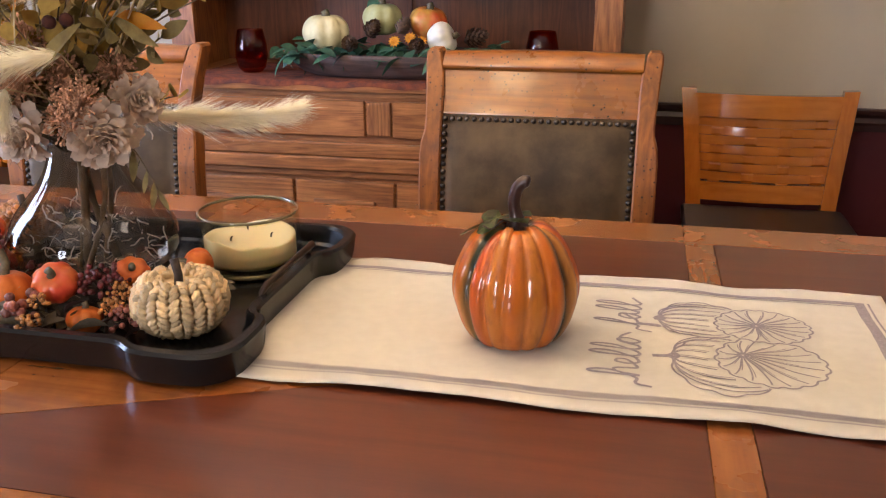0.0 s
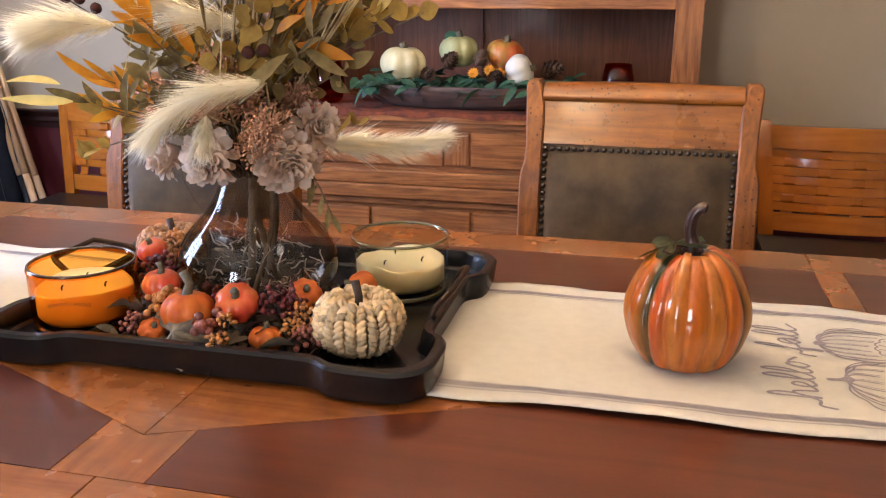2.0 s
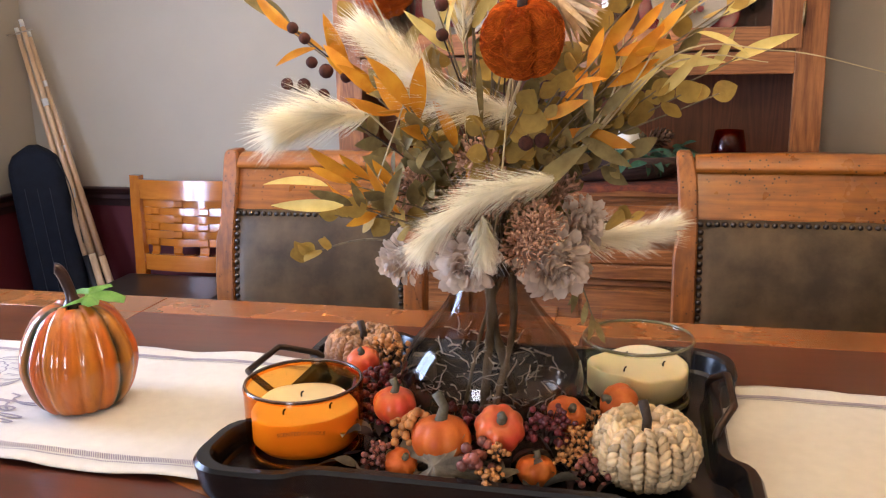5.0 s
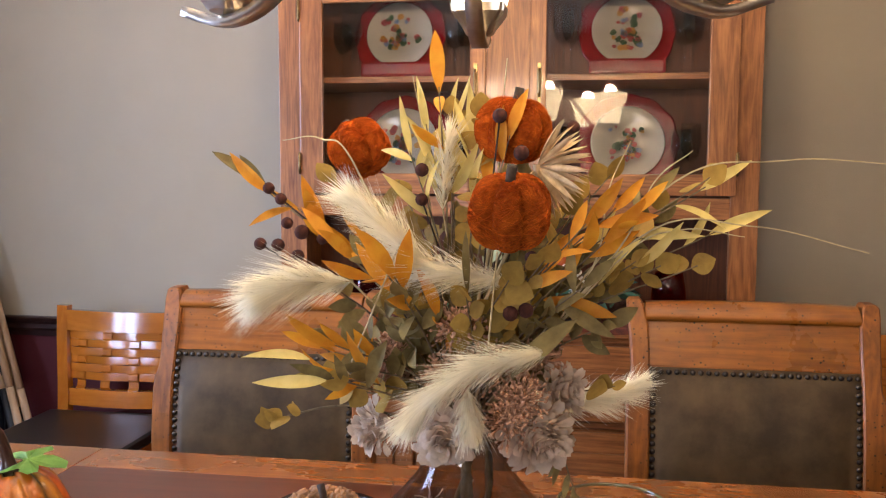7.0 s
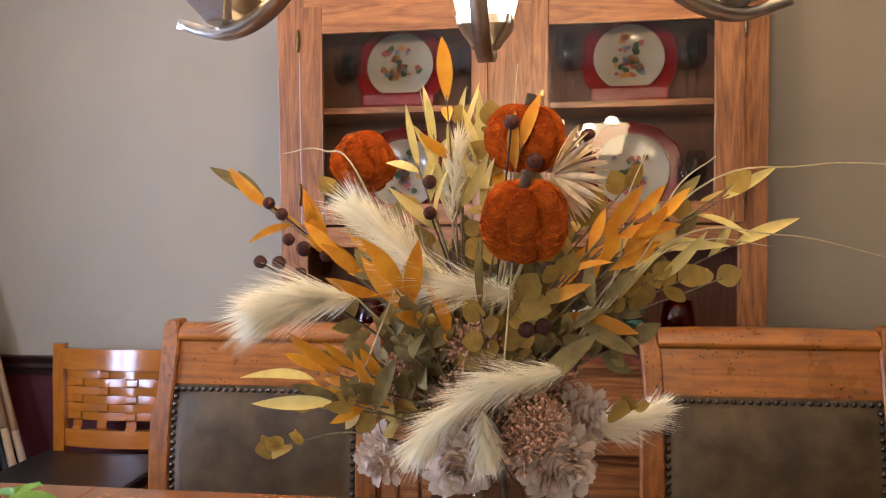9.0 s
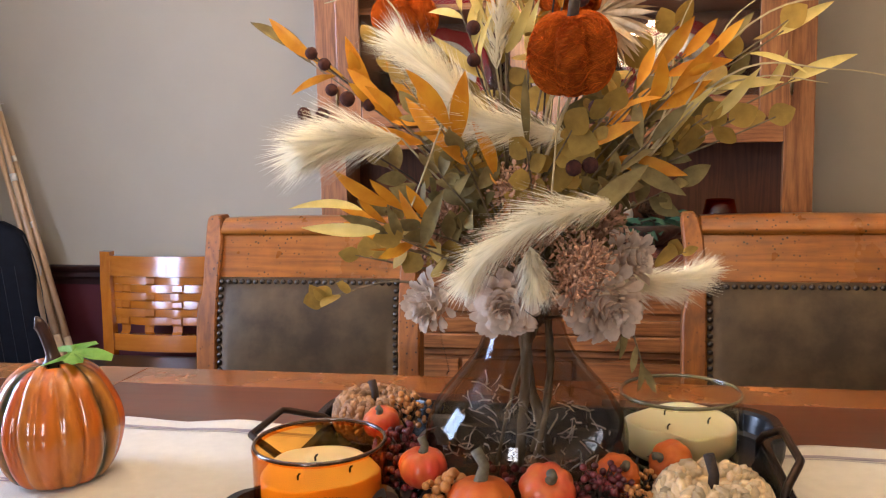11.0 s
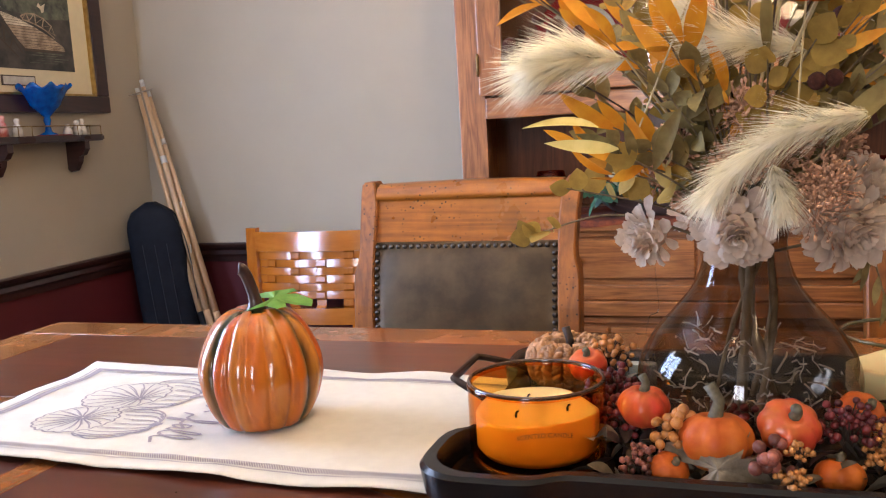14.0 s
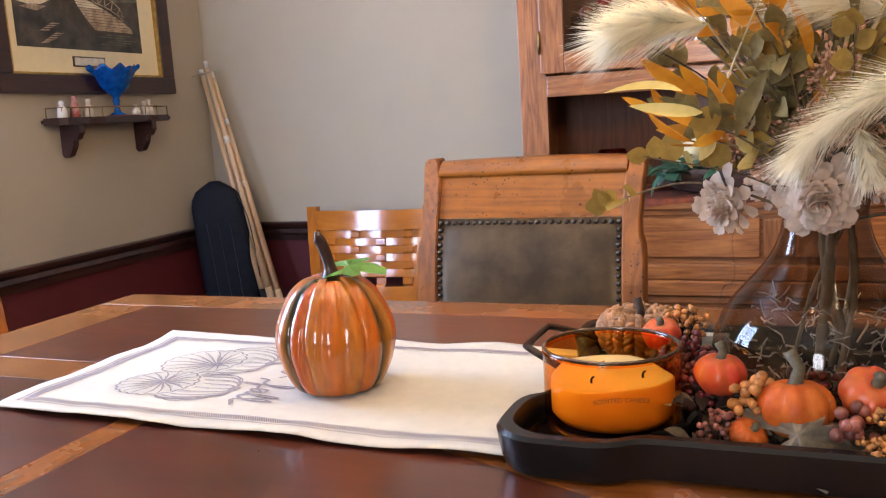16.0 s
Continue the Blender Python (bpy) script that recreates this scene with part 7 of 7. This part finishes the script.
    part("plaque", wallbox(1.325, 1.47, 1.338, 1.372, 0.008, 0.0125), M["art_line"], p)
    part("plaque_face", wallbox(1.33, 1.465, 1.342, 1.368, 0.0122, 0.0135), plain("plaque_white", (0.6, 0.58, 0.5), None, 40, 0.6), p)


build_picture()


def build_shelf():
    s = thing("wall_shelf", "dark wooden wall shelf with scrolled brackets and brass gallery", "shelf")
    z = 1.168
    y0, y1, dep = 1.165, 1.70, 0.105
    outline = [(0, y0), (0, y1), (dep - 0.03, y1), (dep - 0.01, y1 - 0.02), (dep - 0.01, 1.61), (dep - 0.02, 1.59), (dep, 1.54), (dep, 1.34), (dep - 0.02, 1.29), (dep - 0.01, 1.27), (dep - 0.01, y0 + 0.02), (dep - 0.03, y0)]
    bm = bmesh.new()
    prism(bm, [(XL + 0.001 + x, y) for x, y in outline], z - 0.022, z)
    bmesh.ops.bevel(bm, geom=[e for e in bm.edges if abs(e.verts[0].co.z - e.verts[1].co.z) < 1e-5], offset=0.005, segments=2, affect='EDGES')
    part("board", bm, M["trim_y"], s)
    for yb in (1.25, 1.60):
        prof = [(0.001, z - 0.023), (0.085, z - 0.023), (0.085, z - 0.05), (0.07, z - 0.07), (0.055, z - 0.075), (0.05, z - 0.095), (0.03, z - 0.125), (0.012, z - 0.13), (0.001, z - 0.12)]
        bm = bmesh.new()
        a = [bm.verts.new((XL + x, yb - 0.012, q)) for x, q in prof]
        b = [bm.verts.new((XL + x, yb + 0.012, q)) for x, q in prof]
        bm.faces.new(a)
        bm.faces.new(b[::-1])
        for k in range(len(prof)):
            bm.faces.new((a[k], a[(k + 1) % len(prof)], b[(k + 1) % len(prof)], b[k]))
        part("bracket", bm, M["trim"], s, "scrolled wooden bracket")
    rail = [(XL + x - 0.006, y, z + 0.032) for x, y in ((0.02, y0 + 0.012), (dep - 0.02, y0 + 0.014), (dep - 0.012, 1.29), (dep - 0.004, 1.34), (dep - 0.004, 1.55), (dep - 0.012, 1.62), (dep - 0.02, y1 - 0.014), (0.02, y1 - 0.012))]
    part("gallery_rail", tube(bmesh.new(), rail, 0.0022, 6), M["brass"], s, "thin brass gallery rail", smooth=True)
    for q in rail:
        part("gallery_post", tube(bmesh.new(), [(q[0], q[1], z - 0.001), (q[0], q[1], z + 0.032)], 0.0018, 6), M["brass"], s)


build_shelf()


def build_compote():
    c = thing("glass_compote", "blue ruffled glass compote on a stem", "compote", pose(XL + 0.06, 1.45, 1.168) @ Matrix.Diagonal((0.8, 0.8, 0.97, 1)))
    bm = bmesh.new()
    n = 64
    prof = [(0, 0.0), (0.038, 0.0), (0.036, 0.006), (0.016, 0.014), (0.010, 0.035), (0.016, 0.055), (0.012, 0.065), (0.03, 0.08), (0.062, 0.105), (0.078, 0.135), (0.09, 0.158), (0.105, 0.172)]
    rings = []
    for i, (r, z) in enumerate(prof):
        if r == 0:
            rings.append([bm.verts.new((0, 0, z))])
            continue
        f = max(0, (i - 9) / 2)
        rings.append([bm.verts.new((r * (1 + 0.07 * f * math.cos(9 * 2 * math.pi * k / n)) * math.cos(2 * math.pi * k / n), r * (1 + 0.07 * f * math.cos(9 * 2 * math.pi * k / n)) * math.sin(2 * math.pi * k / n), z + 0.010 * f * math.sin(9 * 2 * math.pi * k / n))) for k in range(n)])
    for a, b in zip(rings, rings[1:]):
        for k in range(n):
            bm.faces.new(list(dict.fromkeys([a[k % len(a)], a[(k + 1) % n % len(a)], b[(k + 1) % n], b[k]])))
    bmesh.ops.solidify(bm, geom=bm.faces[:], thickness=0.003)
    part("bowl", bm, M["blue"], c, smooth=True)
    bm = bmesh.new()
    lathe(bm, [(0, 0.0), (0.075, 0.0), (0.08, 0.002), (0.0, 0.003)], 40)
    tagged(part("red_doily", bm, plain("red_felt", (0.3, 0.02, 0.02), None, 60, 0.9), None, "small red mat under the blue compote", m=pose(XL + 0.085, 1.45, 1.1685)), category="mat").scale = (0.3, 1, 1)


M["blue"] = plain("blue_pressed_glass", (0.002, 0.16, 0.58), (0.001, 0.07, 0.36), 40, 0.08, coat=1.0, relief=0.5, fine=220)
M["figure"] = plain("white_porcelain", (0.66, 0.62, 0.55), (0.58, 0.52, 0.45), 40, 0.25, coat=0.6)
M["figure_red"] = plain("red_porcelain", (0.40, 0.06, 0.05), (0.5, 0.3, 0.25), 60, 0.3, coat=0.5)
build_compote()
for y, h, mat in ((1.19, 0.055, "figure"), (1.245, 0.07, "figure_red"), (1.305, 0.06, "figure"), (1.53, 0.04, "figure"), (1.575, 0.052, "figure"), (1.6, 0.058, "figure")):
    bm = bmesh.new()
    lathe(bm, [(0, 0), (0.017, 0), (0.016, 0.35 * h), (0.012, 0.6 * h), (0.007, 0.68 * h), (0.010, 0.8 * h), (0.008, 0.95 * h), (0, h)], 18)
    tagged(part("figurine", bm, M[mat], None, "small porcelain ornament on the wall shelf", smooth=True, m=pose(XL + 0.07, y, 1.168)), category="ornament", group="ornaments on the wall shelf")

# billiard cues leaning into the corner
M["cue"] = wood("cue_maple", (0.50, 0.32, 0.17), (0.66, 0.46, 0.27), 2, 0.6, 0.3, 0.4, blotch=0.15)
M["cue_white"] = plain("white_ferrule", (0.7, 0.68, 0.62), None, 40, 0.4)
M["cue_black"] = plain("black_grip", (0.012, 0.012, 0.013), None, 60, 0.5)
for k, (tx, ty, tz, fx, fy) in enumerate(((-2.372, 1.955, 1.372, -1.99, 1.83), (-2.40, 1.96, 1.342, -2.025, 1.84), (-2.362, 1.975, 1.332, -1.96, 1.86), (-2.30, 1.955, 1.14, -1.985, 1.87))):
    c = thing("billiard_cue", "pale maple billiard cue leaning in the corner", "cue", group="cues in the corner")
    a, b = Vector((fx, fy, 0.015)), Vector((tx, ty, tz))
    part("butt", tube(bmesh.new(), [a, a.lerp(b, 0.34)], [0.0165, 0.014], 12), M["cue_black"] if k % 2 else M["cue"], c, smooth=True)
    part("shaft", tube(bmesh.new(), [a.lerp(b, 0.341), a.lerp(b, 0.98)], [0.014, 0.0085], 12), M["cue"], c, smooth=True)
    part("ferrule", tube(bmesh.new(), [a.lerp(b, 0.9805), b], [0.0085, 0.0082], 12), M["cue_white"], c, smooth=True)
    if k in (0, 3):
        part("joint", tube(bmesh.new(), [a.lerp(b, 0.76), a.lerp(b, 0.78)], 0.0125, 12), M["cue_white"], c, smooth=True)
rk = thing("cue_clip", "small metal wall clip that holds the cues", "clip")
part("bar", tube(bmesh.new(), [(-2.43, 1.94, 1.315), (-2.36, 1.93, 1.325), (-2.32, 1.95, 1.335)], 0.003, 6), M["nickel"], rk)


M["case_seam"] = plain("blue_grey_piping", (0.035, 0.04, 0.055), None, 60, 0.6)


def build_case():
    c = thing("instrument_case", "dark blue-black soft case standing in the corner", "case", pose(-2.255, 1.90, 0, 0, 0, 25))
    bm = bmesh.new()
    rows = []
    for i in range(26):
        t = i / 25
        z = 0.005 + 0.895 * t
        w = 0.098 + 0.01 * math.sin(3 * t)
        if z > 0.79:
            w *= math.sqrt(max(0.0, 1 - ((z - 0.79) / 0.112) ** 2))
        d = 0.062 * (0.4 + 0.6 * min(1, w / 0.1))
        lean_x = -0.075 * t
        n = 28
        rows.append([bm.verts.new((lean_x + w * math.copysign(abs(math.cos(q)) ** 0.5, math.cos(q)), d * math.copysign(abs(math.sin(q)) ** 0.6, math.sin(q)), z)) for q in [2 * math.pi * k / n for k in range(n)]])
    for a, b in zip(rows, rows[1:]):
        for k in range(28):
            bm.faces.new((a[k], a[(k + 1) % 28], b[(k + 1) % 28], b[k]))
    bm.faces.new(rows[0][::-1])
    bm.faces.new(rows[-1])
    part("body", bm, plain("blue_black_nylon", (0.009, 0.012, 0.02), (0.006, 0.008, 0.014), 30, 0.75, relief=0.6, fine=900, spec=0.2), c, smooth=True)
    part("piping", tube(bmesh.new(), spline([(0.075, -0.058, 0.01), (0.085, -0.06, 0.4), (0.06, -0.062, 0.72), (0.02, -0.058, 0.85)], 8), 0.0022, 6), M["cue_black"], c)
    for x0 in (-0.045, 0.0, 0.045):
        part("seam", tube(bmesh.new(), [(x0 - 0.075 * z / 0.9, -0.0645, z) for z in (0.02, 0.3, 0.55, 0.74)], 0.0016, 5), M["case_seam"], c)
    part("zip_tag", one_box(0.07, 0.074, -0.075, -0.06, 0.70, 0.735, bevel=0.001), M["nickel"], c)


build_case()
